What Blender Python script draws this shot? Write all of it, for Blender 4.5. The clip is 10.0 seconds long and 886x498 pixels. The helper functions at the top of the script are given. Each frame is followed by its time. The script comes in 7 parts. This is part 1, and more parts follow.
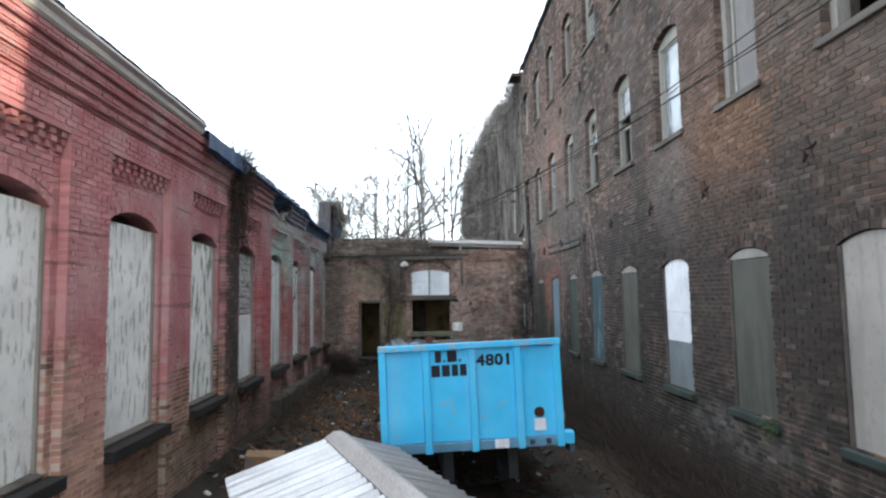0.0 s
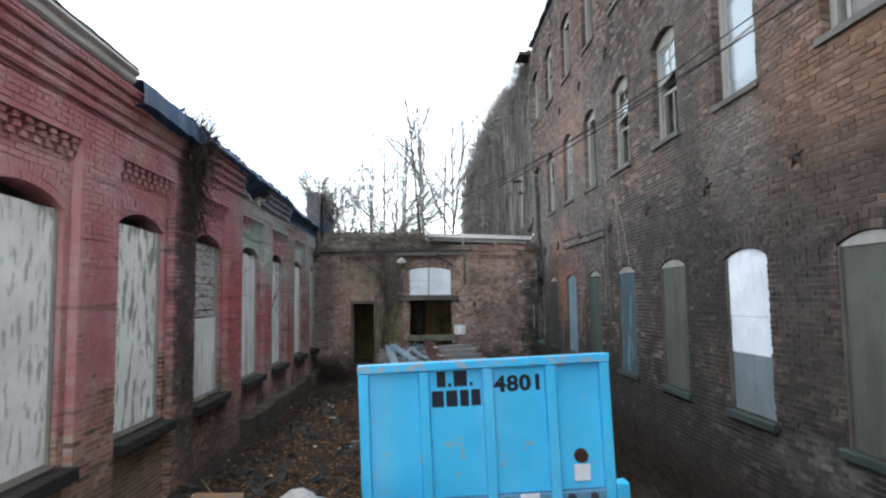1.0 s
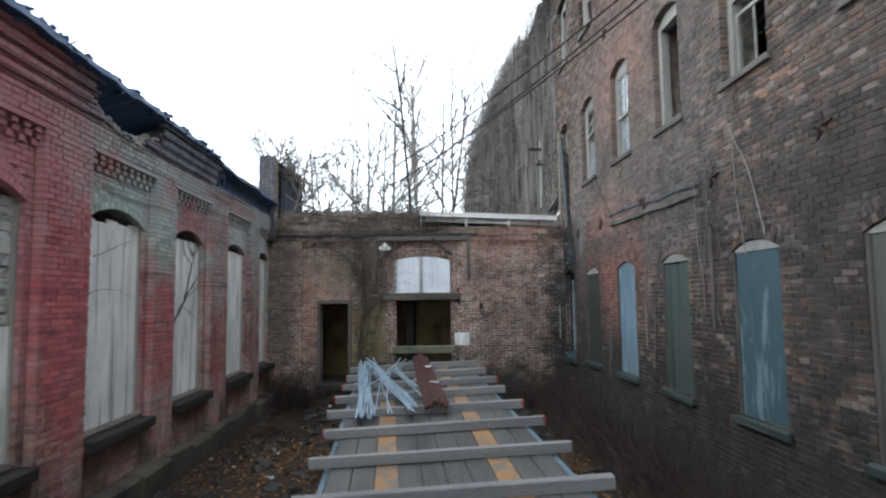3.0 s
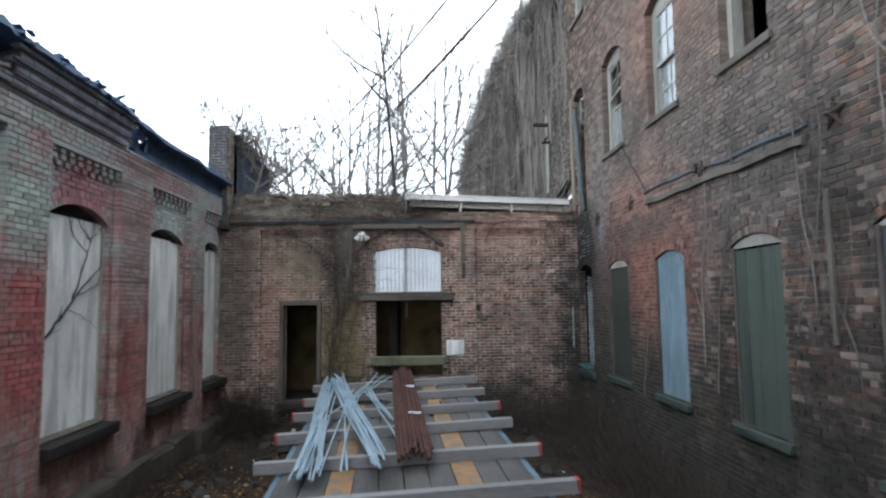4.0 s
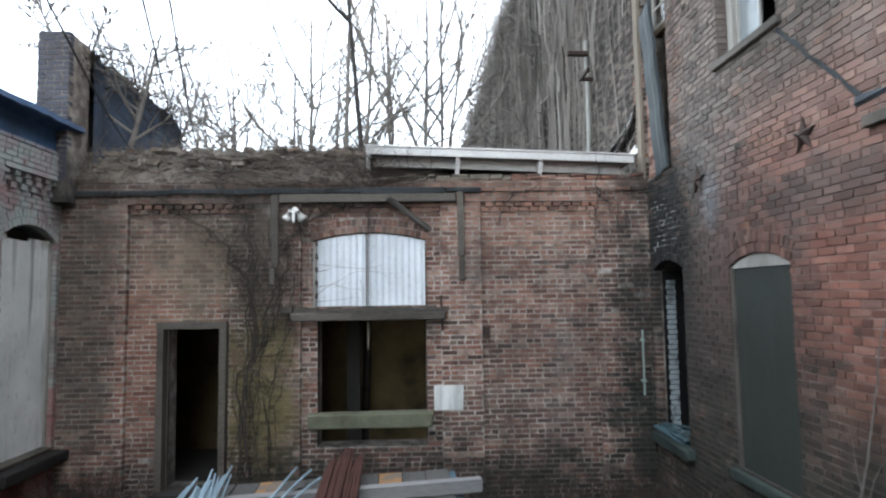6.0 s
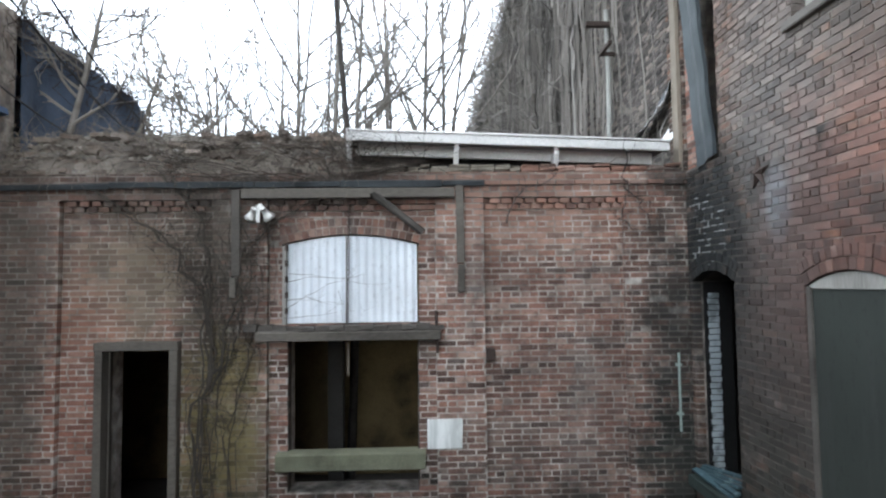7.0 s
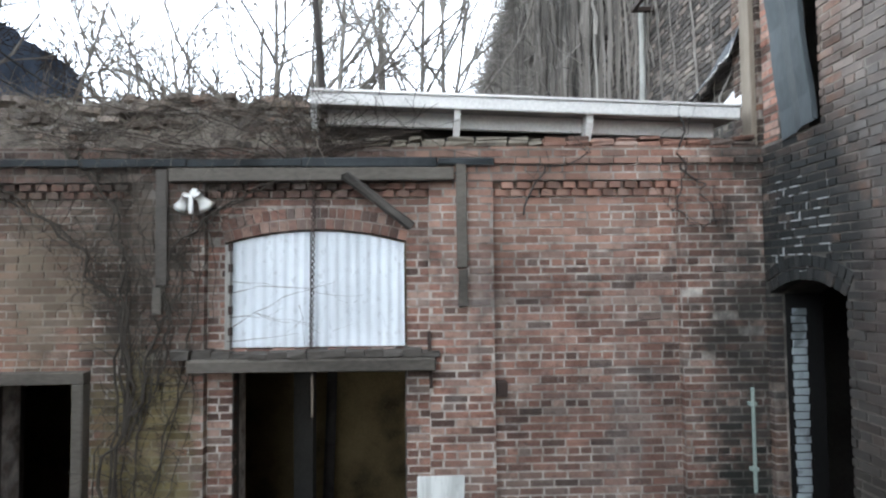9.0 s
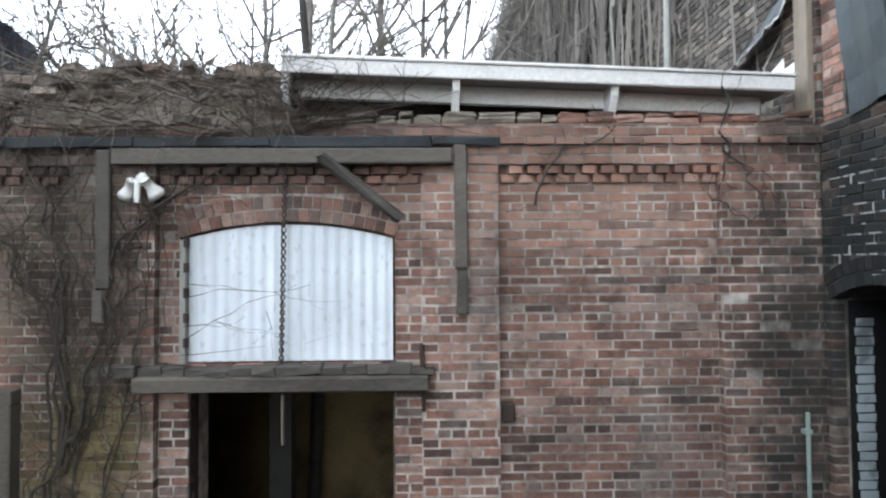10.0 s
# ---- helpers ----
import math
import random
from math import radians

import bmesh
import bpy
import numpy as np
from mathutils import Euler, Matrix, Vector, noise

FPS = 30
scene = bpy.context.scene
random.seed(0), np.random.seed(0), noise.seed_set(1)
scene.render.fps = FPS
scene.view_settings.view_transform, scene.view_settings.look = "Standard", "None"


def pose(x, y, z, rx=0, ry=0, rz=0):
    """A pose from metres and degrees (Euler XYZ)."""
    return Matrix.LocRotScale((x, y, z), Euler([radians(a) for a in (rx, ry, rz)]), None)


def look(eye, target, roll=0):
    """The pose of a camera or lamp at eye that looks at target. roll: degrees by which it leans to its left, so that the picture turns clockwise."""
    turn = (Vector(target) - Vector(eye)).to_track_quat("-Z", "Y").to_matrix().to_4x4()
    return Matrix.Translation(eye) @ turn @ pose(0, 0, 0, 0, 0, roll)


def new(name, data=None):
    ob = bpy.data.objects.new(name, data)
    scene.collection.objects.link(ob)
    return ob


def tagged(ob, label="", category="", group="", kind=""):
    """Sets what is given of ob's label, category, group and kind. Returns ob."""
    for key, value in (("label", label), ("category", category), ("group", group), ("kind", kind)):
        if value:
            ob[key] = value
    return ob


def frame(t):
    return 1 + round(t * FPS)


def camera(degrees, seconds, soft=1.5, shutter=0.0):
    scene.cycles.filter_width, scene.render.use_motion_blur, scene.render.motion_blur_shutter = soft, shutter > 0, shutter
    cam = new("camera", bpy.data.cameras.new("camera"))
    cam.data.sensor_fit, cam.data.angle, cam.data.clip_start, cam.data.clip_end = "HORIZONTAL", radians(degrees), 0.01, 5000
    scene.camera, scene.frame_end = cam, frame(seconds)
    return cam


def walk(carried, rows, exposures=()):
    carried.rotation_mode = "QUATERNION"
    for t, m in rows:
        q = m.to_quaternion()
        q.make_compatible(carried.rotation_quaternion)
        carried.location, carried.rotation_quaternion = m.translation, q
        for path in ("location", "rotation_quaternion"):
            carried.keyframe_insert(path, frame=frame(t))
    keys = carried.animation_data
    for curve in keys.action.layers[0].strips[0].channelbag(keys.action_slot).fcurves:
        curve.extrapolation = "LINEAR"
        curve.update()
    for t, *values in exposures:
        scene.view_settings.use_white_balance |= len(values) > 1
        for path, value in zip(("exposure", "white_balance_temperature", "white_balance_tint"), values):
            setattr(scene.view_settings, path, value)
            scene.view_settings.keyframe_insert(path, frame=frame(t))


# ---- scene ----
cam = camera(73.0, 10.0, soft=2.3, shutter=0.3)
PATH = [
    (0, (0.341, -5.765, 2.498), (0.418, -3.773, 2.658), -0.9),
    (0.5, (0.292, -4.712, 2.5), (0.37, -2.72, 2.662), -0.8),
    (1, (0.367, -3.524, 2.491), (0.446, -1.532, 2.652), -0.8),
    (1.5, (0.452, -2.292, 2.461), (0.53, -0.3, 2.621), -0.7),
    (2, (0.468, -1.036, 2.452), (0.546, 0.956, 2.612), -0.7),
    (3.5, (0.751, 3.144, 2.396), (0.84, 5.135, 2.565), -0.7),
    (4, (0.875, 4.527, 2.389), (0.973, 6.518, 2.559), -0.7),
    (4.5, (0.952, 5.898, 2.378), (1.06, 7.887, 2.55), -0.7),
    (5, (1.04, 7.253, 2.485), (1.157, 9.242, 2.659), -0.7),
    (5.5, (1.236, 8.657, 2.583), (1.335, 10.648, 2.751), -0.8),
    (7, (1.585, 11.154, 3.024), (1.644, 13.15, 3.137), -0.7),
    (7.5, (1.593, 11.575, 3.066), (1.652, 13.571, 3.174), -0.6),
    (8, (1.627, 12.002, 3.076), (1.683, 13.998, 3.189), -0.6),
    (8.5, (1.674, 12.419, 3.12), (1.724, 14.416, 3.226), -0.6),
    (9, (1.684, 12.846, 3.175), (1.738, 14.843, 3.267), -0.6),
    (9.5, (1.74, 13.263, 3.201), (1.783, 15.261, 3.286), -0.6),
    (10, (1.775, 13.669, 3.254), (1.812, 15.668, 3.316), -0.4),
]
walk(cam, [(t, look(eye, target, roll)) for t, eye, target, roll in PATH], [(0.0, 0.64, 6200, 9), (2.0, 0.6, 6200, 9), (3.5, 0.68, 6200, 9), (5.0, 0.82, 6200, 9), (7.0, 1.08, 6200, 9), (10.0, 1.18, 6200, 9)])
# ---------------------------------------------------------------- light
world = bpy.data.worlds.new("overcast_sky")
scene.world = world
world.use_nodes = True
_wn = world.node_tree.nodes
_wn.clear()
_sky = _wn.new("ShaderNodeTexSky")
_sky.sky_type, _sky.sun_disc = "NISHITA", False
_sky.sun_elevation, _sky.sun_rotation = radians(12), radians(138)
_b1 = _wn.new("ShaderNodeBackground")
_b1.inputs["Strength"].default_value = 0.15
_b2 = _wn.new("ShaderNodeBackground")
_b2.inputs["Color"].default_value = (0.97, 0.985, 1.0, 1)
_b2.inputs["Strength"].default_value = 1.55
_add = _wn.new("ShaderNodeAddShader")
_out = _wn.new("ShaderNodeOutputWorld")
world.node_tree.links.new(_sky.outputs[0], _b1.inputs["Color"])
world.node_tree.links.new(_b1.outputs[0], _add.inputs[0])
world.node_tree.links.new(_b2.outputs[0], _add.inputs[1])
world.node_tree.links.new(_add.outputs[0], _out.inputs["Surface"])
_sun = bpy.data.lights.new("sun", "SUN")
_sun.energy, _sun.angle, _sun.color = 5.0, radians(0.6), (1.0, 0.82, 0.58)
_so = new("sun", _sun)
_so.matrix_world = look((26.8, -29.6, 8.5), (0, 0, 0))

# ---------------------------------------------------------------- materials


class Nodes:
    """A small wrapper to write node materials in few lines."""

    def __init__(self, name, rough=0.85, metal=0.0):
        self.m = bpy.data.materials.new(name)
        self.m.use_nodes = True
        self.joint = False
        self.t = self.m.node_tree
        self.b = self.t.nodes["Principled BSDF"]
        self.b.inputs["Roughness"].default_value = rough
        self.b.inputs["Metallic"].default_value = metal
        self.b.inputs["Specular IOR Level"].default_value = 0.3
        g = self.t.nodes.new("ShaderNodeNewGeometry")
        self.pos, self.island, self.normal = g.outputs["Position"], g.outputs["Random Per Island"], g.outputs["Normal"]
        self.rnd = self.t.nodes.new("ShaderNodeObjectInfo").outputs["Random"]

    def link(self, a, b):
        self.t.links.new(a, b)

    def put(self, socket, v):
        if isinstance(v, (int, float)):
            socket.default_value = v
        elif isinstance(v, tuple):
            socket.default_value = (*v, 1) if len(v) == 3 and socket.type == "RGBA" else v
        else:
            self.link(v, socket)

    def math(self, op, a, b=0.0, clamp=False):
        n = self.t.nodes.new("ShaderNodeMath")
        n.operation, n.use_clamp = op, clamp
        self.put(n.inputs[0], a)
        self.put(n.inputs[1], b)
        return n.outputs[0]

    def noise(self, scale, detail=4, stretch=None, rough=0.55, at=None):
        n = self.t.nodes.new("ShaderNodeTexNoise")
        n.inputs["Scale"].default_value, n.inputs["Detail"].default_value, n.inputs["Roughness"].default_value = scale, detail, rough
        src = at or self.pos
        if stretch:
            k = self.t.nodes.new("ShaderNodeVectorMath")
            k.operation = "MULTIPLY"
            self.link(src, k.inputs[0])
            k.inputs[1].default_value = stretch
            src = k.outputs[0]
        self.link(src, n.inputs["Vector"])
        return n.outputs["Fac"]

    def ramp(self, fac, *stops, constant=False):
        n = self.t.nodes.new("ShaderNodeValToRGB")
        r = n.color_ramp
        if constant:
            r.interpolation = "CONSTANT"
        while len(r.elements) < len(stops):
            r.elements.new(0.5)
        for e, (p, c) in zip(r.elements, stops):
            e.position = p
            e.color = (c, c, c, 1) if isinstance(c, (int, float)) else (*c, 1)
        self.link(fac, n.inputs[0])
        return n.outputs[0]

    def step(self, fac, a, b):
        """0 below a, 1 above b."""
        n = self.t.nodes.new("ShaderNodeMapRange")
        n.interpolation_type = "SMOOTHSTEP"
        self.put(n.inputs[0], fac)
        n.inputs[1].default_value, n.inputs[2].default_value = a, b
        return n.outputs[0]

    def mix(self, fac, a, b, mode="MIX"):
        n = self.t.nodes.new("ShaderNodeMix")
        n.data_type, n.blend_type = "RGBA", mode
        self.put(n.inputs[0], fac)
        self.put(n.inputs[6], a)
        self.put(n.inputs[7], b)
        return n.outputs[2]

    def axes(self):
        n = self.t.nodes.new("ShaderNodeSeparateXYZ")
        self.link(self.pos, n.inputs[0])
        return n.outputs

    def bump(self, height, strength=0.4, dist=0.01):
        n = self.t.nodes.new("ShaderNodeBump")
        n.inputs["Strength"].default_value, n.inputs["Distance"].default_value = strength, dist
        self.link(height, n.inputs["Height"])
        self.link(n.outputs[0], self.b.inputs["Normal"])
        return self

    def colour(self, c):
        self.put(self.b.inputs["Base Color"], c)
        return self

    def rough(self, v):
        self.put(self.b.inputs["Roughness"], v)
        return self


def plain(name, base, rough=0.8, metal=0.0, vary=0.25, scale=6.0, bump=0.25, stretch=None):
    """A worn single-colour surface with grain and stains."""
    n = Nodes(name, rough, metal)
    big = n.noise(scale * 0.25, 5, stretch)
    fine = n.noise(scale * 8, 3, stretch)
    dark = tuple(v * (1 - vary * 1.6) for v in base)
    lite = tuple(min(1, v * (1 + vary)) for v in base)
    c = n.ramp(big, (0.3, dark), (0.5, base), (0.72, lite))
    c = n.mix(0.35, c, n.ramp(fine, (0.3, tuple(v * 0.6 for v in base)), (0.7, lite)))
    n.colour(c).bump(fine, bump, 0.004)
    return n.m


def brick_colours(n, stops):
    v = n.math("FRACT", n.math("ADD", n.island, n.rnd))
    c = n.ramp(v, *stops)
    grain = n.noise(90, 3)
    c = n.mix(0.35, c, n.ramp(grain, (0.3, 0.25), (0.7, 0.75)), "OVERLAY")
    return c, grain, v


def soot_mask(n):
    """Where smoke and damp have blackened a wall, at two scales."""
    a = n.step(n.noise(0.5, 8, (1, 1, 0.7), 0.68), 0.46, 0.6)
    return n.math("MAXIMUM", a, n.math("MULTIPLY", n.step(n.noise(2.2, 7, rough=0.65), 0.5, 0.62), 0.75))


def wall_brick(name, stops, soot=0.5, pale=0.35, odd_dark=0.42, odd_pale=0.4):
    """Old bricks: a colour for each, grain, soot and lime stains."""
    n = Nodes(name, 0.9)
    c, grain, v = brick_colours(n, stops)
    s = soot_mask(n)
    c = n.mix(n.math("MULTIPLY", s, soot), c, (0.022, 0.02, 0.019))
    streak = n.step(n.noise(1.6, 5, (1, 1, 0.22)), 0.56, 0.72)
    c = n.mix(n.math("MULTIPLY", streak, pale), c, (0.3, 0.27, 0.25))
    band = n.noise(1.0, 5, (0.35, 0.35, 9.0))
    c = n.mix(n.math("MULTIPLY", n.step(band, 0.52, 0.7), 0.6 * soot), c, (0.028, 0.025, 0.023))
    c = n.mix(n.math("MULTIPLY", n.step(n.noise(1.2, 5, (0.4, 0.4, 8.0)), 0.58, 0.74), pale * 0.8), c, (0.27, 0.25, 0.23))
    spots = n.step(n.noise(14, 3), 0.66, 0.74)
    c = n.mix(n.math("MULTIPLY", spots, 0.35), c, (0.33, 0.3, 0.27))
    # blotches of a hand's width, and single bricks burnt dark or bleached
    c = n.mix(1.0, c, n.ramp(n.noise(3.4, 7, rough=0.68), (0.3, 0.42), (0.48, 0.95), (0.7, 1.0)), "MULTIPLY")
    c = n.mix(n.math("MULTIPLY", n.step(n.noise(4.6, 7, rough=0.7), 0.52, 0.68), pale), c, (0.34, 0.3, 0.275))
    odd = n.math("FRACT", n.math("MULTIPLY", v, 17.31))
    c = n.mix(n.math("MULTIPLY", n.step(odd, 0.76, 0.84), odd_dark), c, (0.03, 0.026, 0.024))
    c = n.mix(n.math("MULTIPLY", n.math("SUBTRACT", 1.0, n.step(odd, 0.07, 0.12)), odd_pale), c, (0.36, 0.29, 0.25))
    c = n.mix(1.0, c, n.ramp(n.noise(17, 7, rough=0.72), (0.3, 0.5), (0.5, 0.95), (0.66, 1.0)), "MULTIPLY")
    c = n.mix(n.math("MULTIPLY", n.step(n.noise(24, 6, rough=0.7), 0.56, 0.7), 0.3 * pale + 0.1), c, (0.36, 0.31, 0.27))
    n.colour(c).bump(n.noise(38, 6, rough=0.7), 0.7, 0.006)
    return n, c


BROWN = ((0.0, (0.05, 0.041, 0.036)), (0.3, (0.098, 0.066, 0.051)), (0.55, (0.142, 0.088, 0.065)), (0.75, (0.175, 0.112, 0.085)), (0.92, (0.28, 0.14, 0.085)), (1.0, (0.25, 0.2, 0.165)))
REDDISH = ((0.0, (0.1, 0.066, 0.055)), (0.2, (0.225, 0.122, 0.093)), (0.45, (0.335, 0.175, 0.131)), (0.7, (0.4, 0.228, 0.175)), (0.88, (0.46, 0.32, 0.26)), (1.0, (0.15, 0.11, 0.095)))

WARM = ((0.0, (0.12, 0.075, 0.06)), (0.25, (0.29, 0.13, 0.095)), (0.5, (0.39, 0.19, 0.14)), (0.75, (0.44, 0.24, 0.18)), (0.92, (0.48, 0.33, 0.27)), (1.0, (0.15, 0.1, 0.085)))


def blot(n, c, y, z, ry, rz, base, amount, axis=1):
    """A ragged patch round a spot of the wall: stain, paint or tone."""
    ax = n.axes()
    q = n.math("ADD", n.math("POWER", n.math("ABSOLUTE", n.math("DIVIDE", n.math("SUBTRACT", ax[axis], y), ry)), 2.0), n.math("POWER", n.math("ABSOLUTE", n.math("DIVIDE", n.math("SUBTRACT", ax[2], z), rz)), 2.0))
    q = n.math("ADD", q, n.math("MULTIPLY", n.math("SUBTRACT", n.noise(2.6, 7, rough=0.68), 0.5), 2.4))
    one = n.math("FRACT", n.math("MULTIPLY", n.math("ADD", n.island, n.rnd), 5.7))
    q = n.math("ADD", q, n.math("MULTIPLY", n.math("SUBTRACT", one, 0.4), 0.5))
    if not n.joint:                                     # each brick takes the patch a little differently
        each = n.math("ADD", 0.68, n.math("MULTIPLY", n.math("FRACT", n.math("MULTIPLY", one, 7.13)), 0.64))
        base = n.mix(1.0, base, each, "MULTIPLY")
    return n.mix(n.math("MULTIPLY", n.math("SUBTRACT", 1.0, n.step(q, 0.1, 1.25)), amount), c, base)


def mill_patches(n, c):
    c = blot(n, c, 14.6, 2.6, 2.4, 1.9, (0.2, 0.09, 0.06), 0.4)
    c = blot(n, c, 16.6, 2.4, 1.25, 2.2, (0.045, 0.045, 0.042), 0.8)
    c = blot(n, c, 2.4, 5.0, 3.5, 2.2, (0.17, 0.085, 0.05), 0.4)
    c = blot(n, c, 12.8, 8.2, 3.0, 3.5, (0.17, 0.1, 0.085), 0.4)
    c = blot(n, c, 6.3, 6.0, 1.6, 3.0, (0.06, 0.055, 0.05), 0.45)
    c = blot(n, c, 4.2, 4.3, 1.0, 1.3, (0.21, 0.195, 0.18), 0.55)
    c = blot(n, c, 11.6, 3.9, 2.2, 1.4, (0.1, 0.095, 0.09), 0.6)
    c = blot(n, c, 16.2, 4.6, 0.9, 2.2, (0.17, 0.165, 0.155), 0.55)
    c = blot(n, c, 14.4, 4.0, 1.1, 1.0, (0.22, 0.115, 0.075), 0.3)
    c = blot(n, c, 14.2, 3.2, 2.6, 1.6, (0.25, 0.1, 0.075), 0.5)
    c = blot(n, c, 13.5, 6.0, 4.5, 3.0, (0.23, 0.175, 0.15), 0.45)
    c = blot(n, c, 13.0, 6.6, 1.6, 1.4, (0.26, 0.14, 0.105), 0.4)
    c = blot(n, c, -1.0, 4.0, 3.2, 5.0, (0.055, 0.043, 0.035), 0.45)
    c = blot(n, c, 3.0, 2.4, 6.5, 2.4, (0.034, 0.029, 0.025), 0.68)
    c = blot(n, c, 4.5, 6.8, 4.5, 2.2, (0.085, 0.066, 0.058), 0.4)
    c = blot(n, c, 1.9, 4.75, 1.7, 0.8, (0.2, 0.11, 0.062), 0.5)
    c = blot(n, c, 16.2, 3.7, 0.22, 0.4, (0.3, 0.33, 0.36), 0.42)
    c = blot(n, c, 14.8, 5.2, 1.2, 0.9, (0.07, 0.068, 0.062), 0.6)
    c = blot(n, c, 12.6, 5.4, 1.0, 1.2, (0.1, 0.095, 0.085), 0.5)
    c = blot(n, c, 10.3, 6.4, 1.6, 2.4, (0.085, 0.085, 0.08), 0.5)
    c = blot(n, c, 14.2, 3.5, 1.3, 0.35, (0.06, 0.065, 0.06), 0.6)
    c = blot(n, c, 0.2, 6.5, 2.0, 2.6, (0.1, 0.09, 0.08), 0.45)
    c = blot(n, c, 8.0, 3.7, 2.0, 1.0, (0.045, 0.042, 0.04), 0.6)
    c = blot(n, c, 5.6, 3.6, 0.5, 3.0, (0.04, 0.036, 0.033), 0.7)
    c = blot(n, c, 7.6, 2.4, 0.5, 2.0, (0.04, 0.036, 0.033), 0.7)
    c = blot(n, c, 0.9, 3.2, 0.5, 2.6, (0.045, 0.04, 0.036), 0.6)
    c = blot(n, c, 3.0, 2.0, 0.5, 2.0, (0.05, 0.043, 0.038), 0.6)
    c = blot(n, c, 2.6, 0.55, 1.9, 0.42, (0.34, 0.33, 0.31), 0.5)
    c = blot(n, c, 17.5, 3.55, 0.75, 0.8, (0.016, 0.018, 0.019), 0.97)
    c = blot(n, c, 17.6, 3.3, 1.15, 1.4, (0.018, 0.02, 0.02), 0.92)
    # Darker towards the foot of the wall.
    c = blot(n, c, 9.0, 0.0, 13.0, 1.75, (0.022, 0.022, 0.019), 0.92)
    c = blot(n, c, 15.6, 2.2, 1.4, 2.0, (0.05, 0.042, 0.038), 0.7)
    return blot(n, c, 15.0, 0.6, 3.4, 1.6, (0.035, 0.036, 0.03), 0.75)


def mill_brick():
    n, c = wall_brick("weathered_brown_brick", BROWN, 0.75, 0.38, 0.45, 0.45)
    n.colour(mill_patches(n, c))
    return n.m


def end_patches(n, c):
    c = blot(n, c, -0.75, 2.3, 0.6, 2.6, (0.05, 0.046, 0.036), 0.7, 0)
    c = blot(n, c, -1.6, 3.4, 1.4, 0.8, (0.12, 0.1, 0.08), 0.5, 0)
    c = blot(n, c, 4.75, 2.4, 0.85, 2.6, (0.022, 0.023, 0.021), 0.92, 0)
    c = blot(n, c, -3.1, 2.6, 0.55, 2.6, (0.07, 0.065, 0.055), 0.7, 0)
    c = blot(n, c, -1.8, 3.0, 0.8, 0.9, (0.25, 0.2, 0.14), 0.45, 0)
    c = blot(n, c, -0.75, 1.1, 0.6, 1.5, (0.2, 0.165, 0.07), 0.7, 0)
    c = blot(n, c, 0.6, 4.15, 3.2, 0.3, (0.07, 0.06, 0.052), 0.6, 0)
    if not n.joint:
        c = blot(n, c, 2.6, 3.9, 1.6, 0.7, (0.42, 0.24, 0.175), 0.4, 0)
        c = blot(n, c, -2.2, 1.8, 0.5, 1.6, (0.33, 0.14, 0.1), 0.4, 0)
        c = blot(n, c, 0.9, 1.0, 0.5, 0.9, (0.3, 0.15, 0.11), 0.35, 0)
        c = blot(n, c, 2.4, 1.2, 1.7, 0.5, (0.1, 0.085, 0.075), 0.4, 0)
    # Darker low in the right corner and along the wall's foot.
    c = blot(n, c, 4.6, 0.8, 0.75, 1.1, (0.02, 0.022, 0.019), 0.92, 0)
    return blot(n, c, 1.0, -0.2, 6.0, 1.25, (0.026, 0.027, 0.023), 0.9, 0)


def end_brick():
    n, c = wall_brick("weathered_red_brick", REDDISH, 0.5, 0.3, 0.28, 0.35)
    n.colour(end_patches(n, c))
    return n.m


def sooty_joint(name, base, soot, stains=None, much=0.4):
    """Lime joints that carry the same soot, stains and tones as the bricks round them."""
    n = Nodes(name, 0.95)
    n.joint = True
    fine = n.noise(55, 3)
    c = n.ramp(n.noise(6, 6), (0.3, tuple(v * 0.45 for v in base)), (0.5, base), (0.7, tuple(v * 1.3 for v in base)))
    c = n.mix(n.math("MULTIPLY", soot_mask(n), soot), c, (0.03, 0.027, 0.025))
    c = n.mix(1.0, c, n.ramp(n.noise(3.4, 7, rough=0.68), (0.3, 0.4), (0.48, 0.95), (0.7, 1.0)), "MULTIPLY")
    c = n.mix(n.math("MULTIPLY", n.step(n.noise(9, 6), 0.5, 0.62), 0.45), c, (0.16, 0.115, 0.09))
    if stains:
        c = n.mix(much, c, stains(n, c))
    n.colour(c).bump(fine, 0.3, 0.004)
    return n.m


brick_right = mill_brick()
brick_back = end_brick()


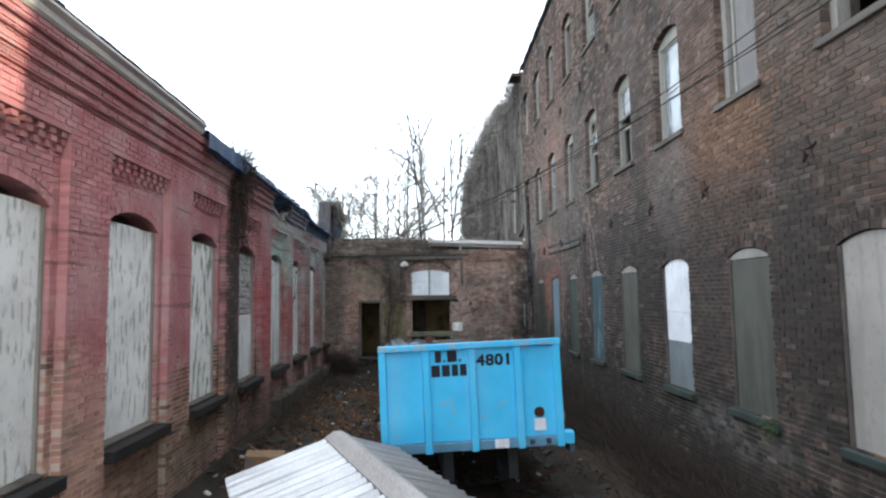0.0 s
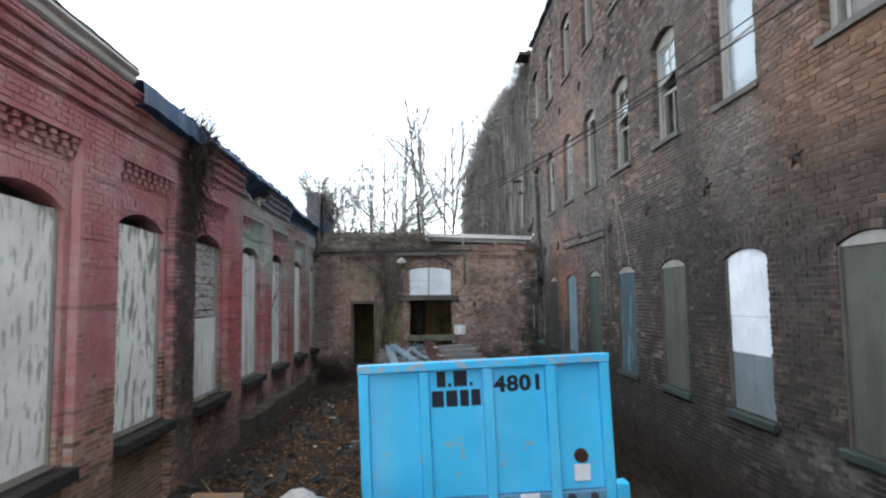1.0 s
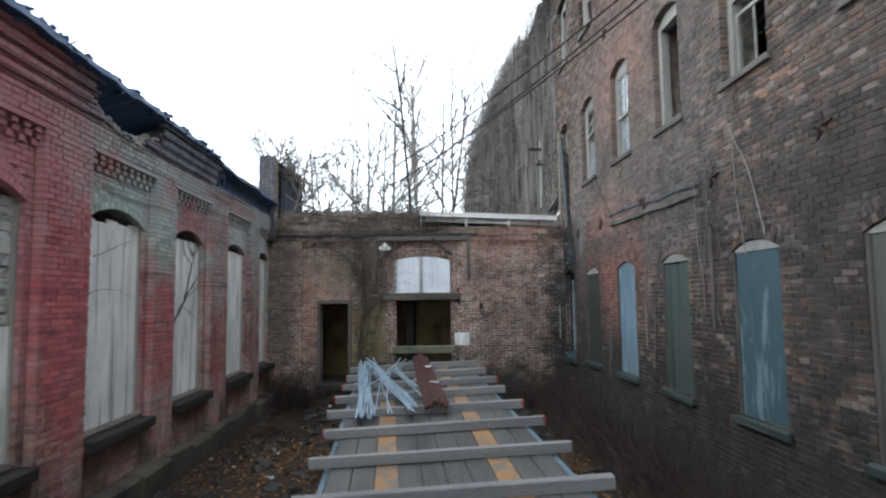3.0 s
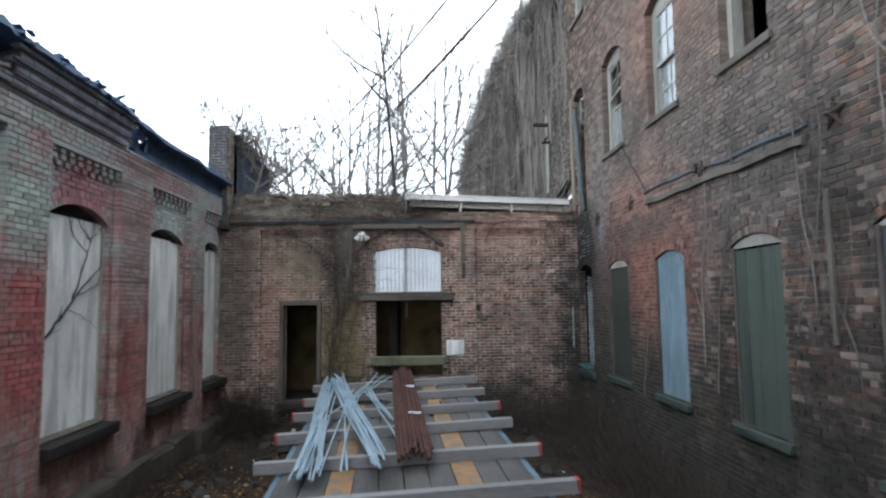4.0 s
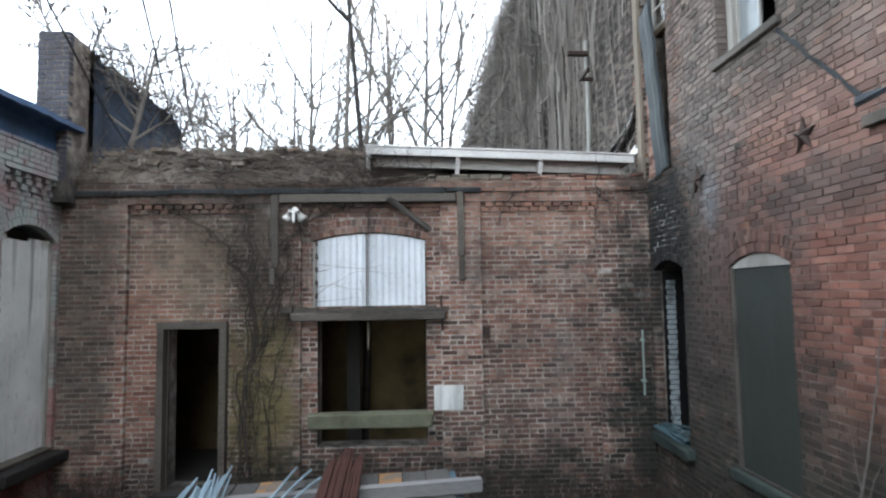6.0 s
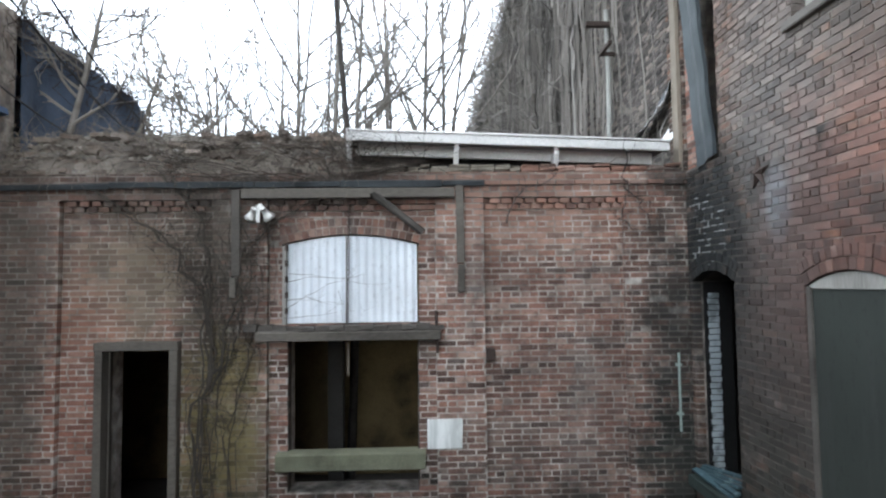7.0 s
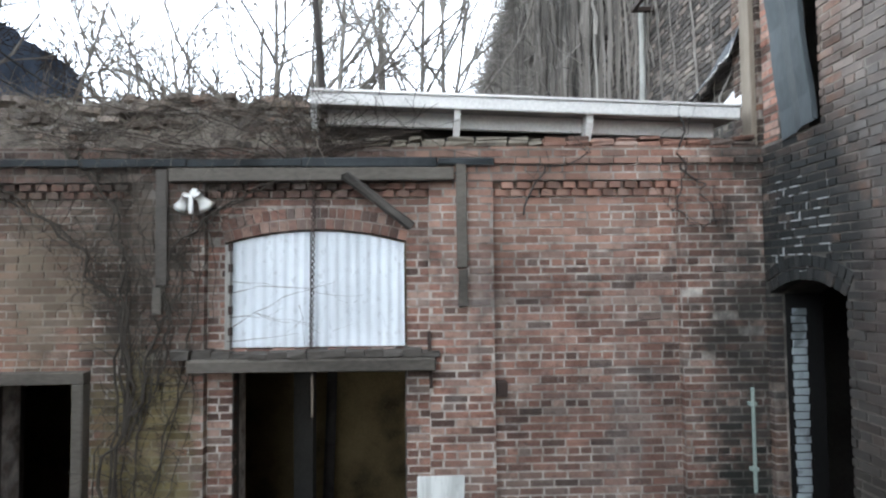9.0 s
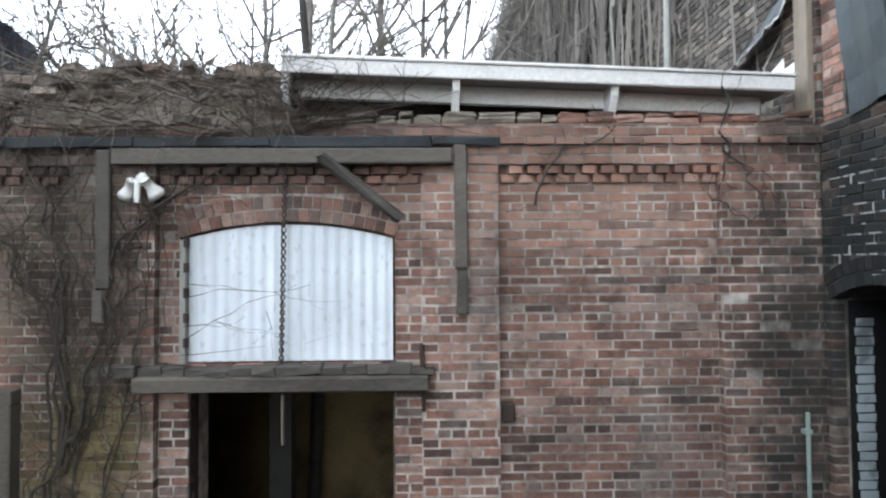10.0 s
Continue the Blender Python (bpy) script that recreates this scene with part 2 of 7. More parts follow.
def coat(n, c):
    """Crimson and grey-green paint, peeling off bricks and joints alike."""
    x, y, z = n.axes()
    rag = n.math("ADD", n.noise(0.9, 6), n.math("MULTIPLY", n.noise(9, 4), 0.25))
    hold = n.math("ADD", n.math("MULTIPLY", n.math("SUBTRACT", z, 1.45), 0.17), rag)
    hold = n.math("ADD", hold, n.math("MULTIPLY", n.math("SUBTRACT", 4.0, y), 0.014))
    crim = n.math("MULTIPLY", n.step(hold, 0.58, 0.7), 0.93)
    red = n.ramp(n.noise(1.4, 6), (0.3, (0.42, 0.145, 0.165)), (0.5, (0.5, 0.22, 0.24)), (0.68, (0.6, 0.42, 0.42)))
    red = n.mix(0.3, red, n.ramp(n.noise(3.5, 5, (1, 1, 0.25)), (0.35, (0.36, 0.11, 0.13)), (0.65, (0.53, 0.31, 0.32))))
    c = n.mix(crim, c, red)
    c = n.mix(n.math("MULTIPLY", n.step(n.math("ADD", y, n.math("MULTIPLY", n.noise(0.7, 4), 4.0)), 8.5, 13.5), 0.72), c, n.ramp(n.noise(2.6, 7, (1, 1, 0.5), 0.66), (0.33, (0.11, 0.085, 0.075)), (0.43, (0.29, 0.12, 0.12)), (0.5, (0.34, 0.31, 0.29)), (0.57, (0.42, 0.18, 0.175)), (0.66, (0.4, 0.45, 0.43)), (0.78, (0.25, 0.2, 0.17))))
    cool = n.math("MULTIPLY", n.step(y, 7.5, 10.5), n.step(n.math("ADD", n.noise(0.6, 5), n.math("MULTIPLY", n.math("SUBTRACT", z, 3.45), 0.16)), 0.47, 0.57))
    c = n.mix(n.math("MULTIPLY", cool, 0.75), c, n.ramp(n.noise(2.2, 6), (0.3, (0.2, 0.19, 0.19)), (0.45, (0.36, 0.37, 0.37)), (0.58, (0.36, 0.48, 0.46)), (0.75, (0.33, 0.2, 0.19))))
    # old colours of the single bays and piers
    for yy, zz, ry, rz, tone, much in ((9.9, 3.75, 0.9, 0.42, (0.36, 0.48, 0.43), 0.85), (11.2, 3.45, 0.6, 0.75, (0.4, 0.5, 0.45), 0.75), (11.2, 1.9, 0.6, 1.0, (0.4, 0.1, 0.1), 0.75), (12.4, 3.8, 0.85, 0.45, (0.36, 0.15, 0.165), 0.85),
                                       (13.75, 3.2, 0.6, 1.3, (0.3, 0.28, 0.26), 0.7), (13.7, 1.5, 0.5, 0.9, (0.34, 0.1, 0.09), 0.6), (15.1, 3.8, 0.85, 0.42, (0.4, 0.47, 0.45), 0.8), (16.35, 3.2, 0.5, 1.2, (0.3, 0.33, 0.31), 0.7),
                                       (8.6, 2.2, 0.6, 1.9, (0.42, 0.1, 0.11), 0.8), (10.4, 4.45, 1.6, 0.2, (0.4, 0.42, 0.4), 0.75), (14.5, 4.45, 1.8, 0.2, (0.3, 0.17, 0.17), 0.7), (17.8, 2.6, 0.4, 1.3, (0.36, 0.43, 0.4), 0.6)):
        c = blot(n, c, yy, zz, ry, rz, tone, much)
    damp = n.math("MULTIPLY", n.step(n.math("ADD", n.noise(0.8, 5, (1, 1, 0.3)), n.math("MULTIPLY", n.math("SUBTRACT", 1.2, z), 0.12)), 0.58, 0.74), n.math("ADD", 0.3, n.math("MULTIPLY", n.step(y, 2.0, 6.0), 0.35)))
    c = n.mix(damp, c, (0.045, 0.038, 0.032))
    # Paler paint towards the entrance stands in for the stronger daylight there.
    c = blot(n, c, -1.5, 3.6, 4.2, 1.7, (0.62, 0.31, 0.31), 0.5)
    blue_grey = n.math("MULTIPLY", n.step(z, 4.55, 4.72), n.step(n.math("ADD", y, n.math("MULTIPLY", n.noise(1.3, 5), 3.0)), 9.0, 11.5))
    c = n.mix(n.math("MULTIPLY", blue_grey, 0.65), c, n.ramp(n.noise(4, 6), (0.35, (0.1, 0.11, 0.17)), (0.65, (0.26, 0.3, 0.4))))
    c = blot(n, c, 6.1, 2.8, 0.6, 4.2, (0.035, 0.036, 0.03), 0.92)
    c = n.mix(n.math("MULTIPLY", n.step(n.noise(1.1, 6, (0.3, 0.3, 8.0)), 0.56, 0.68), 0.5), c, (0.07, 0.055, 0.05))
    c = n.mix(n.math("MULTIPLY", n.step(n.noise(7, 6, rough=0.7), 0.56, 0.68), 0.35), c, (0.4, 0.36, 0.33))
    return blot(n, c, 3.4, 0.2, 3.0, 0.6, (0.2, 0.17, 0.12), 0.5)


def painted_brick(name):
    n, c = wall_brick(name, WARM, 0.15, 0.3)
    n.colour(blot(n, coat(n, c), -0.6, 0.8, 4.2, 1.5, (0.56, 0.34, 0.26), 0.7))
    return n.m


def painted_joint(name):
    n = Nodes(name, 0.95)
    n.joint = True
    c = n.ramp(n.noise(5, 5), (0.3, (0.3, 0.24, 0.21)), (0.7, (0.58, 0.5, 0.46)))
    c = coat(n, c)
    # Joint colour darkens beyond y 4.5, in random patches.
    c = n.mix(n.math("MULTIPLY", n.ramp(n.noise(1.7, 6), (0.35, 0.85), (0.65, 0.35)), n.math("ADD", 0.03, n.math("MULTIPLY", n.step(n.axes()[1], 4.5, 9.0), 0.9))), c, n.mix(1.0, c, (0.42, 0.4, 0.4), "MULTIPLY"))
    n.colour(blot(n, c, -0.6, 0.8, 3.8, 1.4, (0.68, 0.58, 0.52), 0.7)).bump(n.noise(60, 3), 0.3, 0.004)
    return n.m


brick_left = painted_brick("peeling_crimson_painted_brick")
mortar = sooty_joint("old_lime_mortar", (0.52, 0.475, 0.425), 0.5, end_patches, 0.93)
mortar_dark = sooty_joint("sooty_mortar", (0.31, 0.28, 0.245), 0.8, mill_patches, 0.8)
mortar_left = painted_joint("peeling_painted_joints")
stone_dark = plain("dark_weathered_stone", (0.04, 0.038, 0.035), 0.85, vary=0.35)
stone_sill = plain("grey_green_stone", (0.034, 0.047, 0.042), 0.8, vary=0.4)
stone_black = plain("black_weathered_stone", (0.02, 0.019, 0.018), 0.85, vary=0.35)
# Dark base colour that stands for unlit rooms and recesses.
blackness = plain("unlit_interior", (0.05, 0.045, 0.04), 0.95, vary=0.4)

# ---------------------------------------------------------------- mesh helpers


def shape(name, verts, faces, mat, parent=None, label="", smooth=False):
    me = bpy.data.meshes.new(name)
    me.from_pydata(verts, [], faces)
    me.update()
    if mat:
        me.materials.append(mat)
    if smooth:
        me.polygons.foreach_set("use_smooth", [True] * len(me.polygons))
    ob = new(name, me)
    if parent:
        ob.parent = parent
    if label:
        ob["label"] = label
    return ob


def part(name, bm, mat, parent=None, label="", smooth=False):
    me = bpy.data.meshes.new(name)
    bm.to_mesh(me)
    bm.free()
    if mat:
        me.materials.append(mat)
    if smooth:
        me.polygons.foreach_set("use_smooth", [True] * len(me.polygons))
    ob = new(name, me)
    if parent:
        ob.parent = parent
    if label:
        ob["label"] = label
    return ob


def empty(name, label, category, m=None, group="", kind=""):
    ob = new(name)
    ob.empty_display_size = 0.1
    if m is not None:
        ob.matrix_world = m
    return tagged(ob, label, category, group, kind)


def box(bm, lo, hi, m=None, bevel=0.0, jitter=0.0):
    """A box between two corners, bevelled and a little uneven if asked."""
    vs = [bm.verts.new((x, y, z)) for x in (lo[0], hi[0]) for y in (lo[1], hi[1]) for z in (lo[2], hi[2])]
    fs = [bm.faces.new([vs[i] for i in f]) for f in ((0, 1, 3, 2), (4, 6, 7, 5), (0, 4, 5, 1), (2, 3, 7, 6), (0, 2, 6, 4), (1, 5, 7, 3))]
    if bevel:
        es = list({e for f in fs for e in f.edges})
        got = bmesh.ops.bevel(bm, geom=es, offset=bevel, segments=1, affect="EDGES", profile=0.5)
        vs = list({v for f in got["faces"] for v in f.verts} | {v for v in vs if v.is_valid})
    for v in vs:
        if jitter:
            v.co += Vector((random.uniform(-1, 1), random.uniform(-1, 1), random.uniform(-1, 1))) * jitter
        if m is not None:
            v.co = m @ v.co
    return vs


def tube(bm, pts, r0, r1=None, sides=6, cap=True):
    """A tapered tube along points."""
    r1 = r0 if r1 is None else r1
    pts = [Vector(p) for p in pts]
    rings = []
    for i, p in enumerate(pts):
        d = (pts[min(i + 1, len(pts) - 1)] - pts[max(i - 1, 0)]).normalized()
        a = d.orthogonal().normalized()
        b = d.cross(a)
        r = r0 + (r1 - r0) * i / max(1, len(pts) - 1)
        rings.append([bm.verts.new(p + (a * math.cos(2 * math.pi * k / sides) + b * math.sin(2 * math.pi * k / sides)) * r) for k in range(sides)])
    for r, s in zip(rings, rings[1:]):
        # keep the rings from twisting against each other
        off = min(range(sides), key=lambda o: (s[o].co - r[0].co).length)
        for k in range(sides):
            bm.faces.new((r[k], r[(k + 1) % sides], s[(k + 1 + off) % sides], s[(k + off) % sides]))
    if cap:
        bm.faces.new(rings[0][::-1])
        bm.faces.new(rings[-1])


# ---------------------------------------------------------------- masonry
COURSE, STRETCH, HEAD, JOINT = 0.0677, 0.2127, 0.1063, 0.0105


class Hole:
    """An opening with a flat or segmental head."""

    def __init__(self, u0, u1, z0, zs, rise=0.0, ring=0.0):
        self.u0, self.u1, self.z0, self.zs, self.rise, self.ring = u0, u1, z0, zs, rise, ring
        self.c, w = (u0 + u1) / 2, u1 - u0
        if rise:
            self.R = (w * w / 4 + rise * rise) / (2 * rise)
            self.zc = zs + rise - self.R
            self.a = math.asin(min(1, w / 2 / self.R))

    def cut(self, z, ring=True):
        """The stretch that is open at a height."""
        if self.z0 <= z <= self.zs:
            return (self.u0, self.u1)
        if self.rise and z > self.zs:
            R = self.R + (self.ring if ring else 0)
            h = R * R - (z - self.zc) ** 2
            if h > 0:
                half = min(math.sqrt(h), (z - self.zc) * math.tan(self.a)) if ring and self.ring else math.sqrt(h)
                return (self.c - half, self.c + half)
        return None

    def outline(self, grow=0.0):
        pts = [(self.u0 - grow, self.z0 - grow), (self.u1 + grow, self.z0 - grow)]
        if not self.rise:
            return pts + [(self.u1 + grow, self.zs + grow), (self.u0 - grow, self.zs + grow)]
        for k in range(11):
            a = self.a * (1 - k / 5)
            pts.append((self.c + (self.R + grow) * math.sin(a), self.zc + (self.R + grow) * math.cos(a)))
        return pts


class Face:
    """A vertical face: u along the wall, z up, d outwards."""

    def __init__(self, at):
        self.at = at

    def lay(self, holes, u0, u1, z0, z1, off, out, rng, top=None, skip=None, worn=0.05):
        """Bricks in common bond, as (u, v, z, w, d, off) boxes appended to out."""
        k0 = int(math.floor(z0 / COURSE))
        for k in range(k0, int(math.ceil(z1 / COURSE))):
            za, zb = max(z0, k * COURSE + JOINT), min(z1, (k + 1) * COURSE)
            if zb - za < 0.02:
                continue
            zm = (za + zb) / 2
            free = [(u0, u1)]
            for h in holes:
                c = h.cut(zm)
                if c:
                    free = [q for a, b in free for q in ((a, min(b, c[0])), (max(a, c[1]), b)) if q[1] - q[0] > 0.03]
            step = HEAD if k % 6 == 0 else STRETCH
            shift = (k % 2) * step / 2 + (0.03 * ((k * 7) % 5) / 5)
            for a, b in free:
                i = math.floor((a - shift) / step)
                while True:
                    p, q = max(a, shift + i * step), min(b, shift + (i + 1) * step - JOINT)
                    i += 1
                    if p >= b - 0.02:
                        break
                    if q - p < 0.025:
                        continue
                    zt = zb
                    if top and zt > top((p + q) / 2):
                        continue
                    if skip and skip((p + q) / 2, zm):
                        continue
                    j = rng.uniform(-0.003, 0.004)
                    if rng.random() < worn:
                        j -= rng.uniform(0.002, 0.005)
                    out.append((p + rng.uniform(0, 0.004), q - rng.uniform(0, 0.004), za + rng.uniform(-0.001, 0.002), zt - rng.uniform(0, 0.003), off + j, off - 0.1))

    def ring(self, h, off, out, rng, depth=0.11):
        """An arch of upright bricks, in two rings where it is thick enough."""
        rows = 2 if h.ring > 0.15 else 1
        for k in range(rows):
            r0, r1 = h.R + h.ring * k / rows, h.R + h.ring * (k + 1) / rows
            n = max(5, round(2 * h.a * (r0 + r1) / 2 / (0.078 if k == 0 else 0.072)))
            for i in range(n):
                a0, a1 = -h.a + 2 * h.a * i / n, -h.a + 2 * h.a * (i + 1) / n
                g = 0.0045 / h.R
                out.append((h, a0 + g, a1 - g, r0 + 0.004 + rng.uniform(0, 0.004), r1 - 0.006, off + rng.uniform(-0.006, 0.005), off - depth))

    def verts(self, boxes, rings=()):
        v, f = [], []
        for a, b, c, d, o, i in boxes:
            n = len(v)
            v += [self.at(a, c, i), self.at(b, c, i), self.at(b, d, i), self.at(a, d, i), self.at(a + 0.002, c + 0.002, o), self.at(b - 0.002, c + 0.002, o), self.at(b - 0.002, d - 0.002, o), self.at(a + 0.002, d - 0.002, o)]
            f += [(n + 4, n + 5, n + 6, n + 7), (n, n + 1, n + 5, n + 4), (n + 1, n + 2, n + 6, n + 5), (n + 2, n + 3, n + 7, n + 6), (n + 3, n, n + 4, n + 7)]
        for h, a0, a1, r0, r1, o, i in rings:
            n = len(v)
            for d in (i, o):
                for a, r in ((a0, r0), (a1, r0), (a1, r1), (a0, r1)):
                    v.append(self.at(h.c + r * math.sin(a), h.zc + r * math.cos(a), d))
            f += [(n + 4, n + 5, n + 6, n + 7), (n, n + 1, n + 5, n + 4), (n + 1, n + 2, n + 6, n + 5), (n + 2, n + 3, n + 7, n + 6), (n + 3, n, n + 4, n + 7)]
        return v, f

    def body(self, name, outline, holes, d0, d1, mat, kind="structure", label="", category="wall"):
        """The solid wall behind the bricks, with its openings cut through."""
        bm = bmesh.new()
        for loop in [outline] + [h.outline(0.012) for h in holes]:
            vs = [bm.verts.new(self.at(u, z, d1)) for u, z in loop]
            for a, b in zip(vs, vs[1:] + vs[:1]):
                bm.edges.new((a, b))
        bmesh.ops.triangle_fill(bm, use_beauty=True, use_dissolve=False, edges=bm.edges[:])
        got = bmesh.ops.extrude_face_region(bm, geom=bm.faces[:])
        move = Vector(self.at(0, 0, d0)) - Vector(self.at(0, 0, d1))
        bmesh.ops.translate(bm, verts=[e for e in got["geom"] if isinstance(e, bmesh.types.BMVert)], vec=move)
        bmesh.ops.recalc_face_normals(bm, faces=bm.faces[:])
        return tagged(part(name, bm, mat), label, category, kind=kind)


def bricks_on(face, boxes, rings, mat, parent, pick=None, most=300):
    """Lays the bricks: those in the picked stretch as parts, the rest joined."""
    single, rest = [], []
    for b in boxes:
        whole = pick and pick[0] < b[0] and b[1] < pick[1] and pick[2] < b[2] and b[3] < pick[3]
        (single if whole and len(single) < most else rest).append(b)
    v, f = face.verts(rest, rings)
    ob = shape("brickwork", v, f, mat, parent)
    ob["kind"] = "stuff"
    shared = {}
    for b in single:
        w, h = round(b[1] - b[0], 2), round(b[3] - b[2], 2)
        if (w, h) not in shared:
            vv, ff = Face(lambda u, z, d: Vector(face.at(u, z, d)) - Vector(face.at(0, 0, 0))).verts([(-w / 2, w / 2, -h / 2, h / 2, 0.0, -0.1)])
            me = bpy.data.meshes.new("brick")
            me.from_pydata(vv, [], ff)
            me.materials.append(mat)
            shared[w, h] = me
        o = new("brick", shared[w, h])
        o.parent = parent
        o.location = Vector(face.at((b[0] + b[1]) / 2, (b[2] + b[3]) / 2, b[4]))
    return ob


GROUND = -0.55
XL, XR, YB, FX = -3.4, 4.62, 18.0, 4.72    # faces of the low range, the mill, the end wall and the far mill
left_face = Face(lambda u, z, d: (XL + d, u, z))
right_face = Face(lambda u, z, d: (XR - d, u, z))
back_face = Face(lambda u, z, d: (u, YB - d, z))
dice = random.Random(4)
# ---------------------------------------------------------------- ground
def ground_height(x, y):
    h = GROUND + 0.05 * noise.noise((x * 0.7, y * 0.7, 0)) + 0.03 * noise.noise((x * 2.3, y * 2.3, 3))
    if -3.4 < x < 4.7 and y < 18.2:
        h += 0.28 * max(0, 1 - (x + 3.4) / 1.5) ** 2 + 0.16 * max(0, 1 - (4.62 - x) / 1.0) ** 2
        h += 0.25 * max(0, (y - 15.5) / 2.5)
    return h


def build_ground():
    xs = sorted({-600.0, -60.0, -12.0, 16.0, 60.0, 600.0} | {-4.0 + 0.12 * i for i in range(74)})
    ys = sorted({-600.0, -60.0, -14.0, 30.0, 60.0, 150.0, 600.0} | {-9.0 + 0.14 * i for i in range(196)})
    v = [(x, y, ground_height(x, y)) for y in ys for x in xs]
    w = len(xs)
    f = [(j * w + i, j * w + i + 1, (j + 1) * w + i + 1, (j + 1) * w + i) for j in range(len(ys) - 1) for i in range(w - 1)]
    n = Nodes("damp_yard_soil", 0.95)
    big, fine = n.noise(0.9, 6), n.noise(26, 4)
    c = n.ramp(big, (0.34, (0.008, 0.0075, 0.007)), (0.48, (0.019, 0.016, 0.012)), (0.6, (0.06, 0.035, 0.019)), (0.72, (0.02, 0.022, 0.012)))
    c = n.mix(0.5, c, n.ramp(fine, (0.35, (0.007, 0.0065, 0.006)), (0.65, (0.055, 0.038, 0.025))))
    n.colour(c).bump(fine, 0.9, 0.03)
    tagged(shape("ground", v, f, n.m, smooth=True), "damp dark yard soil with leaf litter", "ground", kind="structure")


build_ground()

# ---------------------------------------------------------------- the low painted range
LEFT_BAYS = [(-3.5, -2.1), (-0.98, 0.42), (1.52, 2.94), (4.05, 5.44), (6.58, 7.98), (9.18, 10.66), (11.7, 13.1), (14.35, 15.82), (16.85, 17.9)]
left_holes = [Hole(a, b, 0.8, 3.47, 0.19, 0.2) for a, b in LEFT_BAYS]
y0, y1 = -9.0, 18.05
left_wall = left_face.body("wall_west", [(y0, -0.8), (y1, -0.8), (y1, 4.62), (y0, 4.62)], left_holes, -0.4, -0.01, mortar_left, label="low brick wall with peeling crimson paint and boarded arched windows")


def left_top(u):
    """The broken top edge of the wall."""
    if u < 8.9:
        return 5.14
    if u < 10.7:
        return 4.62 + 0.12 * noise.noise((u * 3, 0, 0)) + 0.25 * abs(u - 9.8)
    if u < 13.35:
        return 5.1
    return 4.68 + 0.07 * noise.noise((u * 2, 5, 0))


boxes, rings = [], []
edges = [y0]
for a, b in LEFT_BAYS:
    edges += [a - 0.13, b + 0.13]
edges.append(y1)
for i in range(0, len(edges), 2):                      # piers stand proud of the bays
    p, q = edges[i], min(edges[i + 1], y1)
    if q > p:
        left_face.lay([], p, q, -0.7, 4.33, 0.1, boxes, dice, worn=0.0)
for (a, b), h in zip(LEFT_BAYS, left_holes):
    left_face.lay([h], a - 0.13, min(b + 0.13, y1), -0.7, 4.05, 0.0, boxes, dice, worn=0.0)
    left_face.ring(h, 0.0, rings, dice)
left_face.lay([], y0, y1, 4.33, 4.66, 0.1, boxes, dice, top=left_top, worn=0.01)
for k, (za, zb) in enumerate(((4.66, 4.79), (4.79, 4.92), (4.92, 5.04), (5.04, 5.14))):
    left_face.lay([], y0, 13.4, za, zb, 0.145 + 0.04 * k, boxes, dice, top=left_top)
for a, b in LEFT_BAYS:                                  # dentils under the frieze
    u, k = a - 0.12, 0
    while u < min(b + 0.05, y1):
        boxes.append((u, u + 0.1, 4.06, 4.13, 0.03, -0.1))
        boxes.append((u + 0.05, u + 0.16, 4.135, 4.2, 0.05, -0.1))
        boxes.append((u, u + 0.1, 4.205, 4.265, 0.075, -0.1))
        u += 0.19
    boxes.append((a - 0.13, min(b + 0.13, y1), 4.27, 4.33, 0.1, -0.1))
bricks_on(left_face, boxes, rings, brick_left, left_wall, pick=(5.5, 8.0, 0.2, 2.6))
bm = bmesh.new()
for i in range(0, len(edges), 2):
    if min(edges[i + 1], y1) > edges[i]:
        box(bm, (XL - 0.011, edges[i] + 0.006, -0.7), (XL + 0.09, min(edges[i + 1], y1) - 0.006, 4.34))
box(bm, (XL - 0.011, y0, 4.335), (XL + 0.09, y1, 4.6))
for k, (za, zb) in enumerate(((4.66, 4.79), (4.79, 4.92), (4.92, 5.04), (5.04, 5.13))):
    for p, q in ((y0, 8.8), (10.75, 13.3)):
        box(bm, (XL - 0.35, p, za - 0.004 * k), (XL + 0.134 + 0.04 * k, q, zb - 0.004))
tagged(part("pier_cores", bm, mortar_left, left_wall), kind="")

# ---------------------------------------------------------------- the tall mill
COLS = [(-5.1, -4.1), (-2.95, -1.95), (-0.75, 0.22), (1.43, 2.42), (3.65, 4.68), (5.93, 6.92), (8.2, 9.2), (10.45, 11.42), (12.66, 13.66), (14.85, 15.88)]
gf = [Hole(a, b, 0.93, 2.96, 0.12, 0.2) for a, b in COLS] + [Hole(16.98, 17.9, 0.85, 3.0, 0.12, 0.2)]
f2 = [Hole(a, b, 5.16, 6.92, 0.16, 0.11) for a, b in COLS] + [Hole(17.18, 17.98, 4.3, 6.95, 0.16, 0.2)]
f3 = [Hole(a - 0.1, b - 0.1, 8.75, 10.4, 0.16, 0.11) for a, b in COLS] + [Hole(17.0, 17.95, 8.75, 10.4, 0.16, 0.11)]
right_holes = gf + f2 + f3
Y1 = 18.4


def mill_top(u):
    return 12.0 - 0.03 * max(0, u - 8) + 0.02 * noise.noise((u * 1.5, 1, 2))


